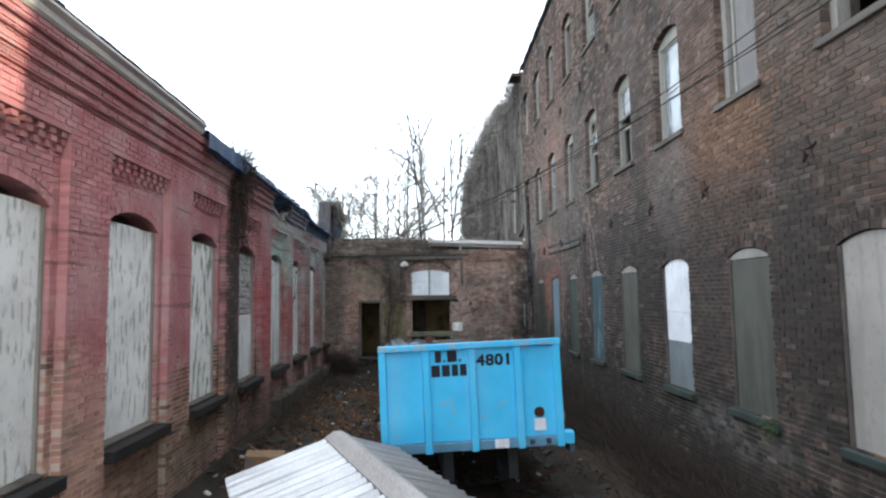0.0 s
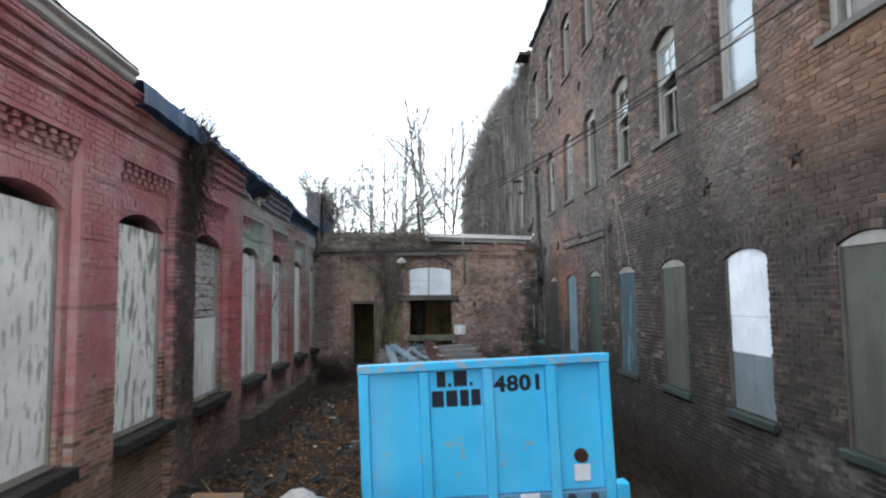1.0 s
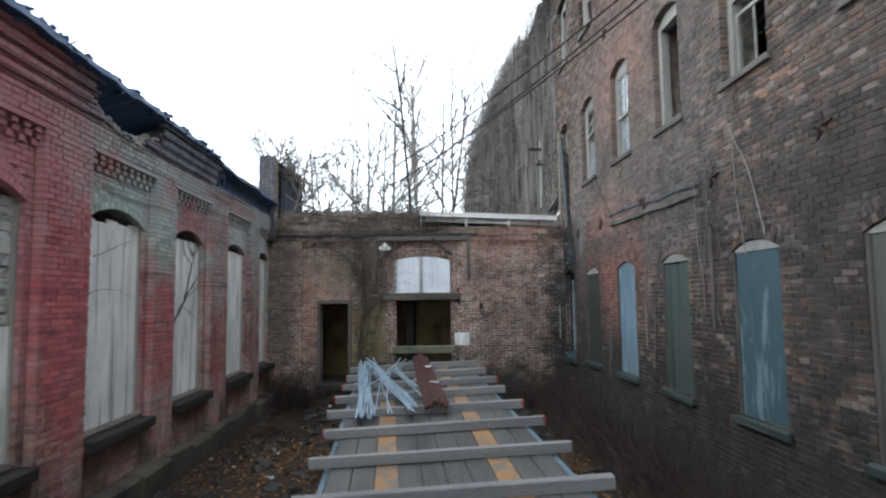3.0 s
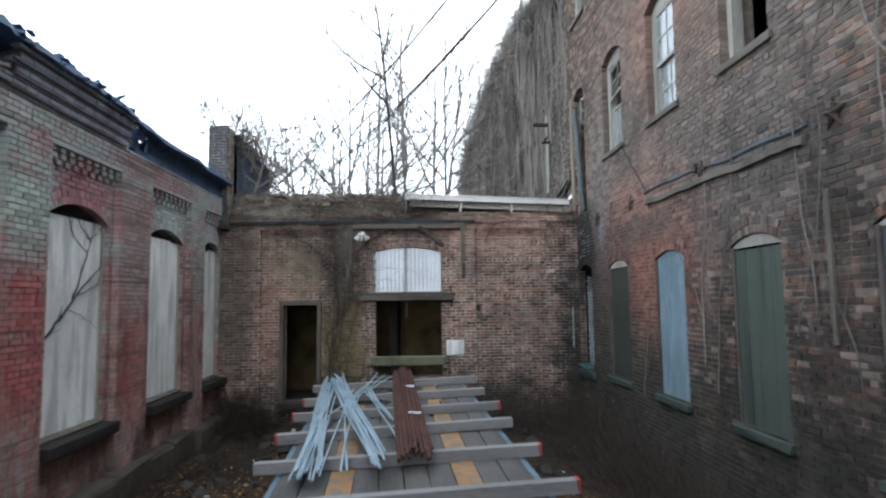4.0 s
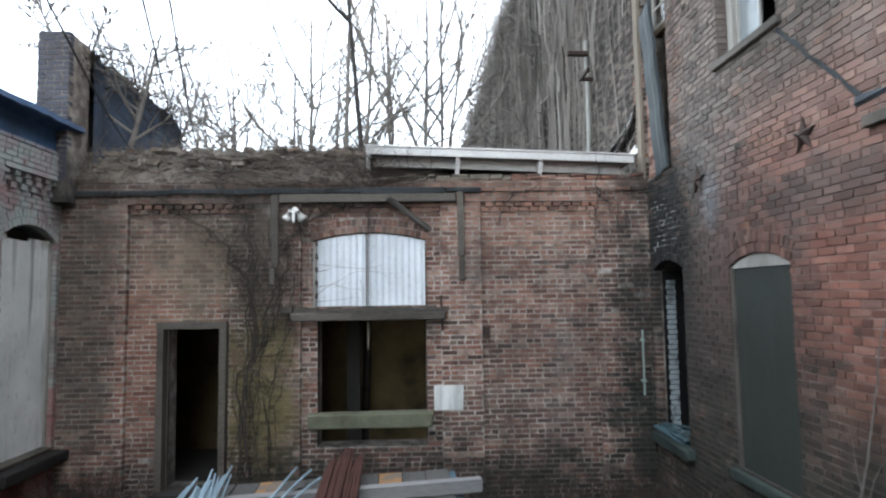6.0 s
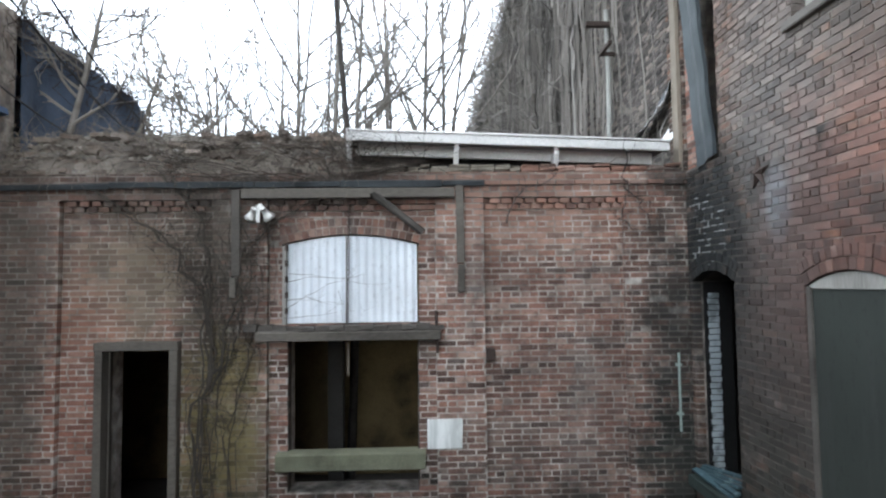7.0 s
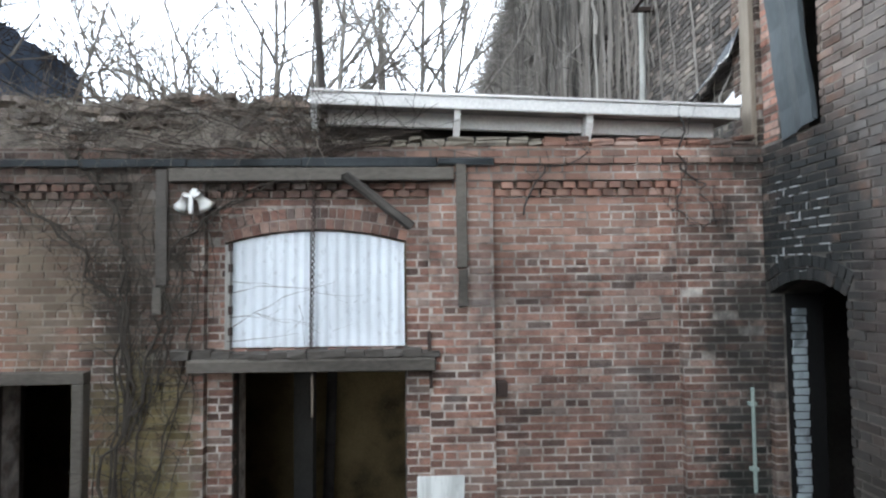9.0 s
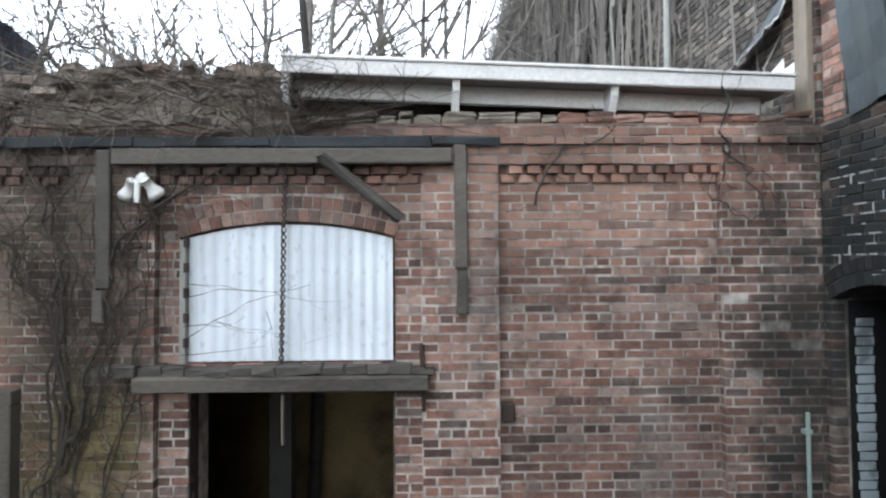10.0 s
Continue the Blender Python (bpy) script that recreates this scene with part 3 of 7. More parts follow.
top_line = [(u, mill_top(u) - 0.08) for u in np.linspace(Y1, y0, 60)]
mill_wall = right_face.body("wall_east", [(y0, -0.8), (Y1, -0.8)] + top_line, right_holes, -0.45, -0.008, mortar_dark, label="tall weathered brown brick mill wall with three rows of arched windows")
boxes, rings = [], []
right_face.lay(right_holes, y0, Y1, -0.7, 12.2, 0.0, boxes, dice, top=mill_top, worn=0.09)
for h in right_holes:
    right_face.ring(h, 0.004, rings, dice)
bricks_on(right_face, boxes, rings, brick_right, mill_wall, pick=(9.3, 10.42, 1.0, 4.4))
bm = bmesh.new()
for i in range(54):                                     # slates over the wall head
    u = y0 + 0.5 * i
    z = mill_top(u + 0.25)
    box(bm, (XR - 0.1 + random.uniform(-0.02, 0.02), u + 0.004, z + random.uniform(-0.01, 0.02)), (XR + 0.5, u + 0.496, z + 0.1 + random.uniform(-0.02, 0.02)), jitter=0.008)
part("eave_slates", bm, plain("blue_black_slate", (0.035, 0.042, 0.055), 0.6, vary=0.4), mill_wall)

# ---------------------------------------------------------------- the end wall
YF = 18.05
back_face = Face(lambda u, z, d: (u, YF - d, z))
door_hole = Hole(-2.01, -1.27, 0.2, 2.31)
hatch = Hole(-0.05, 1.5, 2.57, 3.48, 0.11, 0.2)
bay_open = Hole(0.02, 1.49, 0.7, 2.38)
back_holes = [door_hole, hatch, bay_open]
back_wall = back_face.body("wall_north", [(-3.4, -0.8), (4.62, -0.8), (4.62, 4.3), (-3.4, 4.3)], back_holes, -0.4, -0.006, mortar, label="single-storey red brick end wall with a doorway and a loading bay")
BAYS = [(-2.52, -0.81), (-0.2, 1.7), (2.26, 3.88)]
boxes, rings = [], []
pier = [-3.4]
for a, b in BAYS:
    pier += [a, b]
pier.append(4.62)
for i in range(0, len(pier), 2):
    back_face.lay([], pier[i], pier[i + 1], -0.7, 4.0, 0.08, boxes, dice)
for a, b in BAYS:
    back_face.lay(back_holes, a, b, -0.7, 4.0, 0.0, boxes, dice)
    u = a + 0.02
    while u < b - 0.1:
        boxes.append((u, u + 0.1, 3.87, 3.93, 0.035, -0.1))
        boxes.append((u + 0.055, u + 0.155, 3.935, 3.995, 0.06, -0.1))
        u += 0.135
back_face.ring(hatch, 0.004, rings, dice)
back_face.lay([], -3.4, 4.62, 4.0, 4.3, 0.08, boxes, dice)
back_face.lay([], -3.4, 4.62, 4.12, 4.19, 0.11, boxes, dice)
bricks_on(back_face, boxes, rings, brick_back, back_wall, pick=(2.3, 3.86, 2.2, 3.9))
bm = bmesh.new()
for i in range(0, len(pier), 2):
    box(bm, (pier[i] + 0.005, YF - 0.0742, -0.7), (pier[i + 1] - 0.005, YF + 0.011, 3.995))
box(bm, (-3.4, YF - 0.0742, 4.0), (4.62, YF + 0.011, 4.295))
part("pier_cores", bm, mortar, back_wall)

# ---------------------------------------------------------------- closing walls, floors and roofs
def slab(name, lo, hi, mat, label, category):
    bm = bmesh.new()
    box(bm, lo, hi)
    return tagged(part(name, bm, mat), label, category, kind="structure")


# Unseen wall, added so only the painted wall's top catches the low sun.
slab("wall_south", (3.2, -12.5, -0.8), (30.0, -12.1, 7.6), mortar_dark, "unseen wall added to cut off the low sun", "wall")
# Unseen end wall, added to stop sun shining through the mill windows.
slab("wall_mill_end", (XR + 0.46, y0, -0.8), (14.3, y0 + 0.3, 12.0), mortar_dark, "unseen mill end wall added to keep sun out of the windows", "wall")
# Unseen rear walls, floors and ceilings, added so the openings look dark.
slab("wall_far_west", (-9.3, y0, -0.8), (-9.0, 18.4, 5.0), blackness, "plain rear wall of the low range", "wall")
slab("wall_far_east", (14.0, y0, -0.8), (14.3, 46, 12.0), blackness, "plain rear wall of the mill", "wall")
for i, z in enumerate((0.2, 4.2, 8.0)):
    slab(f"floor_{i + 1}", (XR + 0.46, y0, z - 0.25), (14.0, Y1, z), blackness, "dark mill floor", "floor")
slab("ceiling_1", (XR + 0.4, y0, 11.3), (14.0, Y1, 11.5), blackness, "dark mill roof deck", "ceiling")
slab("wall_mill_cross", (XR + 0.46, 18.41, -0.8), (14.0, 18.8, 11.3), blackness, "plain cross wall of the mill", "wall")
# Dark slab added behind the window holes so no sky shows.
slab("wall_far_inner", (FX + 0.45, 18.85, -0.8), (FX + 0.6, 44.0, 11.2), blackness, "dark slab added behind the far mill's window holes", "wall")
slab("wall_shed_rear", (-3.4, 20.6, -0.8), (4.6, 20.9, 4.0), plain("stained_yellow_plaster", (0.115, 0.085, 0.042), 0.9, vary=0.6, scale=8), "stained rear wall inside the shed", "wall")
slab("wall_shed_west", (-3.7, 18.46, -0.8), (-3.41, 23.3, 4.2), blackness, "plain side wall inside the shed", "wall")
slab("floor_4", (-3.4, 18.46, -0.3), (4.6, 20.6, 0.1), blackness, "dark shed floor", "floor")
# Partition and ceilings added: doorway side kept dark, a gap lights the bay.
slab("wall_shed_partition", (-0.85, 18.46, -0.2), (-0.7, 20.6, 3.9), blackness, "unseen partition added to keep the doorway dark", "wall")
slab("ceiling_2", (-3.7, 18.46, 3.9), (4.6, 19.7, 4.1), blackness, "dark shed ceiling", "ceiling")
slab("ceiling_3", (-3.7, 19.7, 3.9), (-0.75, 20.9, 4.1), blackness, "unseen ceiling added to keep the doorway side dark", "ceiling")
slab("wall_shed_pier", (0.26, 19.3, -0.2), (0.46, 19.5, 3.88), stone_dark, "rough brick pier inside the shed", "wall")
# lime washed out of the joints over the burnt window
bm = bmesh.new()
for k in range(47, 59):
    u = 17.12
    while u < 17.8:
        L = dice.uniform(0.03, 0.13)
        if dice.random() < 0.62 - 0.3 * abs(k - 53) / 6:
            box(bm, (XR - 0.0035, u, k * COURSE + 0.0005), (XR + 0.02, min(17.9, u + L), k * COURSE + JOINT - 0.001), jitter=0.0012)
        if dice.random() < 0.16:
            box(bm, (XR - 0.0035, u, k * COURSE + 0.012), (XR + 0.02, u + 0.009, (k + 1) * COURSE), jitter=0.0012)
        u += L + dice.uniform(0.02, 0.09)
part("lime_pointing", bm, plain("bleached_lime", (0.3, 0.31, 0.31), 0.95, vary=0.5, scale=20), mill_wall)["kind"] = "stuff"
# ---------------------------------------------------------------- more materials
def boarding(name, base, mark, amount=0.5, tall=0.12, low=0.48, high=0.64, rough=0.75, scale=5.5):
    """Painted boarding with long vertical smears and flaking."""
    n = Nodes(name, rough)
    big = n.noise(1.3, 4)
    smear = n.step(n.noise(scale, 5, (1, 1, tall)), low, high)
    flake = n.step(n.noise(22, 4, (1, 1, 0.5)), 0.58, 0.66)
    c = n.ramp(big, (0.3, tuple(v * 0.78 for v in base)), (0.6, base), (0.8, tuple(min(0.95, v * 1.1) for v in base)))
    c = n.mix(n.math("MULTIPLY", smear, amount), c, mark)
    c = n.mix(n.math("MULTIPLY", flake, 0.3), c, tuple(v * 0.45 for v in base))
    n.colour(c).bump(n.noise(40, 3, (1, 1, 0.1)), 0.3, 0.004)
    return n.m


ply_clean = boarding("whitewashed_plywood", (0.8, 0.82, 0.8), (0.36, 0.385, 0.365), 0.6)
ply_smeared = boarding("smeared_white_boarding", (0.92, 0.93, 0.9), (0.2, 0.23, 0.2), 0.6, 0.22, 0.55, 0.63, scale=15.0)
ply_mossy = boarding("green_streaked_white_boarding", (0.9, 0.91, 0.87), (0.14, 0.165, 0.12), 0.75, 0.3, 0.5, 0.6, scale=8.0)
ply_streaked = boarding("streaked_white_planks", (0.78, 0.8, 0.78), (0.2, 0.21, 0.2), 0.7, 0.06, 0.54, 0.66)
lath_grey = boarding("bare_grey_lath", (0.5, 0.5, 0.48), (0.1, 0.1, 0.095), 0.8, 2.5)
board_grey = boarding("bare_grey_plywood", (0.34, 0.325, 0.3), (0.23, 0.22, 0.2), 0.6)
board_olive = boarding("weathered_olive_plywood", (0.1, 0.105, 0.088), (0.055, 0.06, 0.05), 0.6)
board_green = boarding("mildewed_green_planks", (0.06, 0.08, 0.068), (0.025, 0.035, 0.03), 0.8, 0.05)
board_teal = boarding("peeling_teal_boarding", (0.05, 0.09, 0.105), (0.2, 0.29, 0.3), 0.55, 0.25, 0.53, 0.66)
board_sky = boarding("pale_blue_plywood", (0.15, 0.225, 0.275), (0.24, 0.32, 0.36), 0.45, 0.3)
board_dark = boarding("dark_stained_plywood", (0.032, 0.038, 0.033), (0.04, 0.042, 0.04), 0.6)
board_slate = boarding("dull_grey_boarding", (0.2, 0.19, 0.185), (0.1, 0.095, 0.09), 0.6)
board_white = boarding("fresh_white_board", (0.8, 0.84, 0.88), (0.5, 0.54, 0.58), 0.3)
board_bluegrey = boarding("blue_grey_plywood", (0.2, 0.235, 0.25), (0.13, 0.155, 0.16), 0.6)
hatch_white = boarding("white_painted_corrugated_steel", (0.74, 0.79, 0.83), (0.55, 0.6, 0.63), 0.35, rough=0.5)
wood_dark = plain("dark_rotten_timber", (0.075, 0.068, 0.06), 0.9, vary=0.5, scale=9, stretch=(0.2, 1, 1))
wood_mid = plain("dull_grey_brown_timber", (0.1, 0.09, 0.077), 0.9, vary=0.55, scale=9, stretch=(0.2, 1, 0.6))
wood_along = plain("grey_deck_timber", (0.08, 0.079, 0.076), 0.85, vary=0.4, scale=9, stretch=(1, 0.08, 1))
wood_orange = boarding("worn_orange_deck_paint", (0.27, 0.155, 0.07), (0.13, 0.12, 0.11), 0.8, 1.0, 0.5, 0.56)
wood_frame = plain("old_painted_window_timber", (0.3, 0.29, 0.265), 0.8, vary=0.35, scale=8, stretch=(1, 1, 0.15))
wood_pale = plain("pale_dry_timber", (0.2, 0.17, 0.135), 0.85, vary=0.35, scale=8, stretch=(1, 1, 0.15))
wood_brown = plain("brown_wet_timber", (0.12, 0.085, 0.055), 0.85, vary=0.4, scale=8, stretch=(1, 1, 0.15))
moss_wood = plain("mossy_grey_timber", (0.14, 0.145, 0.1), 0.9, vary=0.4, scale=9)
white_paint = plain("chalky_white_paint", (0.72, 0.71, 0.69), 0.6, vary=0.16, scale=5)
# Darker than the white paint: the eave's underside shade is in the colour.
soffit_paint = plain("shaded_soffit_paint", (0.3, 0.28, 0.26), 0.8, vary=0.3)
iron = plain("rusted_iron", (0.055, 0.04, 0.034), 0.75, 0.3, vary=0.4)
rust = plain("red_brown_rust", (0.062, 0.026, 0.02), 0.85, 0.1, vary=0.35, scale=12)
coated = plain("pale_blue_coated_steel", (0.25, 0.34, 0.4), 0.55, 0.0, vary=0.2, scale=10)
roofing = plain("dark_blue_torn_roofing", (0.033, 0.075, 0.155), 0.55, vary=0.4, scale=5)
galv = plain("dull_galvanised_sheet", (0.5, 0.51, 0.52), 0.42, 0.8, vary=0.2, scale=7)
concrete = plain("lichen_stained_render", (0.18, 0.16, 0.13), 0.95, vary=0.6, scale=12, bump=0.7)
slate_blue = plain("blue_grey_flashing", (0.032, 0.037, 0.04), 0.9, vary=0.55, scale=12)
twig_grey = plain("grey_dry_twigs", (0.15, 0.128, 0.106), 0.95, vary=0.5, scale=20)
metal_grey = plain("dull_grey_sheet", (0.06, 0.072, 0.078), 0.65, 0.1, vary=0.25, stretch=(1, 1, 0.2))
bark = plain("grey_brown_bark", (0.18, 0.166, 0.15), 0.95, vary=0.4, scale=20)
bark_dark = plain("dark_wet_bark", (0.045, 0.04, 0.037), 0.9, vary=0.4, scale=20)
bramble = plain("dry_bramble", (0.046, 0.036, 0.03), 0.95, vary=0.5, scale=20)
rubble = plain("pale_rubble", (0.4, 0.39, 0.37), 0.9, vary=0.3, scale=20)
weed = plain("green_moss_and_weed", (0.05, 0.09, 0.03), 0.9, vary=0.4, scale=20)
rubber = plain("dirty_black_rubber", (0.02, 0.02, 0.02), 0.85, vary=0.3)
ink = plain("black_stencil_paint", (0.012, 0.014, 0.03), 0.6, vary=0.2)
plastic_white = plain("white_enamel", (0.78, 0.78, 0.75), 0.4, vary=0.08)
steel_dark = plain("grimy_chassis_steel", (0.05, 0.055, 0.06), 0.7, 0.3, vary=0.3)


def blue_enamel(name="bright_blue_enamel", chips=0.63):
    n = Nodes(name, 0.45)
    c = n.ramp(n.noise(1.5, 4), (0.3, (0.05, 0.48, 0.83)), (0.6, (0.08, 0.58, 0.93)), (0.8, (0.14, 0.63, 0.94)))
    chip = n.step(n.noise(9, 6), chips, chips + 0.06)
    c = n.mix(n.math("MULTIPLY", chip, 0.6), c, (0.4, 0.33, 0.33))
    rusty = n.step(n.noise(3.2, 6, (1, 1, 0.5)), 0.7, 0.76)
    c = n.mix(n.math("MULTIPLY", rusty, 0.7), c, (0.2, 0.12, 0.1))
    c = n.mix(n.math("MULTIPLY", n.step(n.noise(2.0, 4, (1, 1, 0.12)), 0.5, 0.75), 0.25), c, (0.3, 0.5, 0.68))
    n.colour(c).bump(n.noise(30, 2), 0.12, 0.003)
    return n.m


blue = blue_enamel()
blue_worn = blue_enamel("chipped_blue_enamel", 0.52)
glass = bpy.data.materials.new("grimy_window_glass")
glass.use_nodes = True
_gb = glass.node_tree.nodes["Principled BSDF"]
_gb.inputs["Base Color"].default_value = (0.55, 0.6, 0.62, 1)
_gb.inputs["Transmission Weight"].default_value = 0.75
_gb.inputs["Roughness"].default_value = 0.12

# ---------------------------------------------------------------- boarded windows


def panel(name, pts, d0, d1, side, mat, parent, label=""):
    """A flat board with an outline in (along, up), between two depths into the wall."""
    bm = bmesh.new()
    a = [bm.verts.new((side * d0, u, z)) for u, z in pts]
    b = [bm.verts.new((side * d1, u, z)) for u, z in pts]
    bm.faces.new(a)
    bm.faces.new(b[::-1])
    for i in range(len(pts)):
        j = (i + 1) % len(pts)
        bm.faces.new((a[i], b[i], b[j], a[j]))
    bmesh.ops.recalc_face_normals(bm, faces=bm.faces[:])
    return part(name, bm, mat, parent, label)


def rect(u0, u1, z0, z1, j=0.0):
    r = lambda: random.uniform(-j, j)
    return [(u0 + r(), z0 + r()), (u1 + r(), z0 + r()), (u1 + r(), z1 + r()), (u0 + r(), z1 + r())]


def arched(h, low, grow=0.0):
    """The opening's outline above a height, relative to its base."""
    pts = [(h.u0 - h.c - grow, low), (h.u1 - h.c + grow, low)]
    for k in range(9):
        a = h.a * (1 - k / 4)
        pts.append(((h.R + grow) * math.sin(a), h.zc - h.z0 + (h.R + grow) * math.cos(a)))
    return pts


def wbox(name, lo, hi, mat, parent, side=1, bevel=0.006, jitter=0.003, label=""):
    """A box in depth, along, up; depth counts into the wall."""
    bm = bmesh.new()
    xs = sorted((side * lo[0], side * hi[0]))
    box(bm, (xs[0], lo[1], lo[2]), (xs[1], hi[1], hi[2]), bevel=bevel, jitter=jitter)
    return part(name, bm, mat, parent, label)


LEFT_STYLE = {
    "smeared": "arched window boarded with smeared white plywood above a dark sill",
    "mossy": "arched window boarded with green-streaked white plywood above a dark sill",
    "lath": "arched window closed by grey laths over a white plywood sheet",
    "planks": "arched window boarded with streaked white vertical planks above a dark sill",
    "clean": "arched window boarded with plain whitewashed plywood above a dark sill",
}
for h, style in zip(left_holes, ("smeared", "smeared", "smeared", "mossy", "lath", "planks", "clean", "clean", "planks")):
    w, H = h.u1 - h.u0, h.zs - h.z0
    e = empty("boarded_window", LEFT_STYLE[style], "boarded window", pose(XL, h.c, h.z0), "boarded windows of the low range")
    # Dark panel added behind the boards for the shade in the arch.
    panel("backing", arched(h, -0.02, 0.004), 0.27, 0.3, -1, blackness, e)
    d = 0.085
    if style in ("smeared", "clean", "mossy"):
        sheet_mat = {"smeared": ply_smeared, "clean": ply_clean, "mossy": ply_mossy}[style]
        cut = w * random.uniform(0.12, 0.3)
        panel("plywood_sheet", rect(-w / 2, w / 2 - cut, 0.02, H + 0.03, 0.012), d, d + 0.02, -1, sheet_mat, e)
        panel("plywood_strip", rect(w / 2 - cut + 0.006, w / 2, 0.02, H + 0.02, 0.012), d + 0.006, d + 0.026, -1, sheet_mat, e)
    elif style == "planks":
        for i in range(5):
            a, b = -w / 2 + w * i / 5, -w / 2 + w * (i + 1) / 5
            panel("plank", rect(a + 0.003, b - 0.003, 0.02, H + random.uniform(-0.01, 0.06), 0.004), d + random.uniform(0, 0.01), d + 0.03, -1, ply_streaked, e)
    else:
        panel("plywood_sheet", rect(-w / 2, w / 2, 0.0, H * 0.52, 0.015), d, d + 0.02, -1, ply_clean, e)
        for i in range(11):
            z = H * 0.52 + 0.02 + i * 0.118
            panel("lath", rect(-w / 2, w / 2, z, z + 0.105, 0.012), d + 0.02 + random.uniform(0, 0.015), d + 0.045, -1, lath_grey, e)
    wbox("jamb_strip", (d - 0.03, w / 2 - 0.035, 0.0), (d + 0.05, w / 2 + 0.006, H), wood_frame, e, -1)
    wbox("sill", (-0.2, -w / 2 - 0.1, -0.16), (0.25, min(w / 2 + 0.1, 18.04 - h.c), -0.02), stone_black, e, -1, 0.012, 0.006, "dark weathered stone sill")
    bm = bmesh.new()
    box(bm, (-0.14, -w / 2, -0.02), (0.02, w / 2, 0.012), pose(0, 0, 0.012, 0, 14, 0), 0.004, 0.004)
    part("sill_board", bm, wood_mid, e, "weathered sloping sill board")

RIGHT_STYLE = [
    ("board_grey", board_grey), ("board_grey", board_grey), ("bare grey plywood", board_grey), ("weathered olive plywood", board_olive), ("white", None), ("weathered olive plywood", board_olive),
    ("peeling teal boarding", board_teal), ("mildewed green planks", board_green), ("pale blue plywood", board_sky), ("dark stained plywood", board_dark)]
for h, (what, mat) in zip(gf, RIGHT_STYLE):
    w, H = h.u1 - h.u0, h.zs - h.z0
    what = {"white": "a white board over blue-grey plywood", "board_grey": "bare grey plywood"}.get(what, what)
    e = empty("boarded_window", f"arched mill window closed with {what} above a stone sill", "boarded window", pose(XR, h.c, h.z0), "boarded windows of the mill")
    # Dark panel added for the shade behind the boards.
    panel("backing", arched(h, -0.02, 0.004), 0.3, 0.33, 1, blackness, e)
    d = 0.035
    if mat is None:
        panel("upper_board", arched(h, H * 0.62, -0.01), d, d + 0.02, 1, board_white, e)
        panel("middle_board", rect(-w / 2 + 0.005, w / 2 - 0.005, H * 0.38, H * 0.62 - 0.004), d + 0.004, d + 0.024, 1, board_white, e)
        panel("lower_board", rect(-w / 2, w / 2, 0.0, H * 0.38 - 0.004), d + 0.008, d + 0.028, 1, board_bluegrey, e)
    elif mat is board_green:
        for i in range(4):
            a, b = -w / 2 + w * i / 4, -w / 2 + w * (i + 1) / 4
            panel("plank", rect(a + 0.003, b - 0.003, 0.0, H - 0.04, 0.003), d + random.uniform(0, 0.008), d + 0.03, 1, mat, e)
    else:
        panel("plywood_sheet", arched(h, 0.0, -0.008) if mat in (board_sky, board_grey) else rect(-w / 2, w / 2, 0.0, H - 0.02, 0.006), d, d + 0.02, 1, mat, e)
    if mat not in (None, board_sky, board_grey):
        panel("head_board", arched(h, H - 0.015, -0.006), d - 0.012, d + 0.02, 1, wood_frame, e, "pale weathered board in the arch")
    wbox("jamb_strip", (d - 0.025, w / 2 - 0.05, 0.0), (d + 0.06, w / 2 + 0.004, H), wood_dark, e)
    wbox("sill", (-0.06, -w / 2 - 0.07, -0.11), (0.3, w / 2 + 0.07, -0.005), stone_sill, e, 1, 0.012, 0.008, "grey-green stone sill")
    if mat is board_olive and h.u0 < 2:
        bm = bmesh.new()
        for i in range(70):
            p = Vector((random.uniform(-0.16, -0.02), -w / 2 + random.gauss(0.05, 0.09), random.uniform(-0.02, 0.06) - abs(random.gauss(0, 0.1))))
            tube(bm, [p, p + Vector((random.uniform(-0.06, 0.02), random.uniform(-0.04, 0.04), random.uniform(-0.07, 0.03)))], 0.008, 0.002, 3)
        o = tagged(part("weed_tuft", bm, weed), "small green weeds growing from a window sill", "weed", kind="stuff")
        o.location = (XR, h.c, h.z0)

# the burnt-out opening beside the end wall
# Black base colour stands for the unlit room past the whitewashed bricks.
reveal_black = plain("unlit_reveal_black", (0.008, 0.008, 0.008), 0.95, vary=0.3)
limewash = boarding("flaking_blue_limewash", (0.34, 0.385, 0.4), (0.1, 0.11, 0.11), 0.7, 1.0, 0.52, 0.62)
h = gf[-1]
w, H = h.u1 - h.u0, h.zs - h.z0
e = empty("open_window", "burnt-out open mill window with whitewashed inner bricks", "window", pose(XR, h.c, h.z0))
for i in range(30):
    z = i * COURSE
    if z > H:
        break
    wbox("reveal_brick", (0.165 + 0.012 * (i % 2), w / 2 - 0.008, z + 0.004), (0.29 + 0.01 * (i % 2), w / 2 + 0.02, z + 0.061), limewash, e, 1, 0.003, 0.003)
wbox("reveal_face", (0.125, w / 2 + 0.001, 0.0), (0.448, w / 2 + 0.02, H), reveal_black, e, 1, 0.0, 0.0, "reveal coloured black for the unlit room")
wbox("sill", (-0.1, -w / 2 - 0.12, -0.13), (0.3, w / 2 + 0.08, -0.01), stone_sill, e, 1, 0.012, 0.012, "tilted teal painted sill")
bm = bmesh.new()
for k in range(5):
    box(bm, (0.0, -0.4, 0), (0.06, 0.4, 0.025), pose(-0.05 + 0.03 * k, 0.02 * k, 0.01 + 0.03 * k, random.uniform(-8, 8), random.uniform(-20, 20), random.uniform(-8, 8)))
part("broken_slats", bm, board_teal, e)


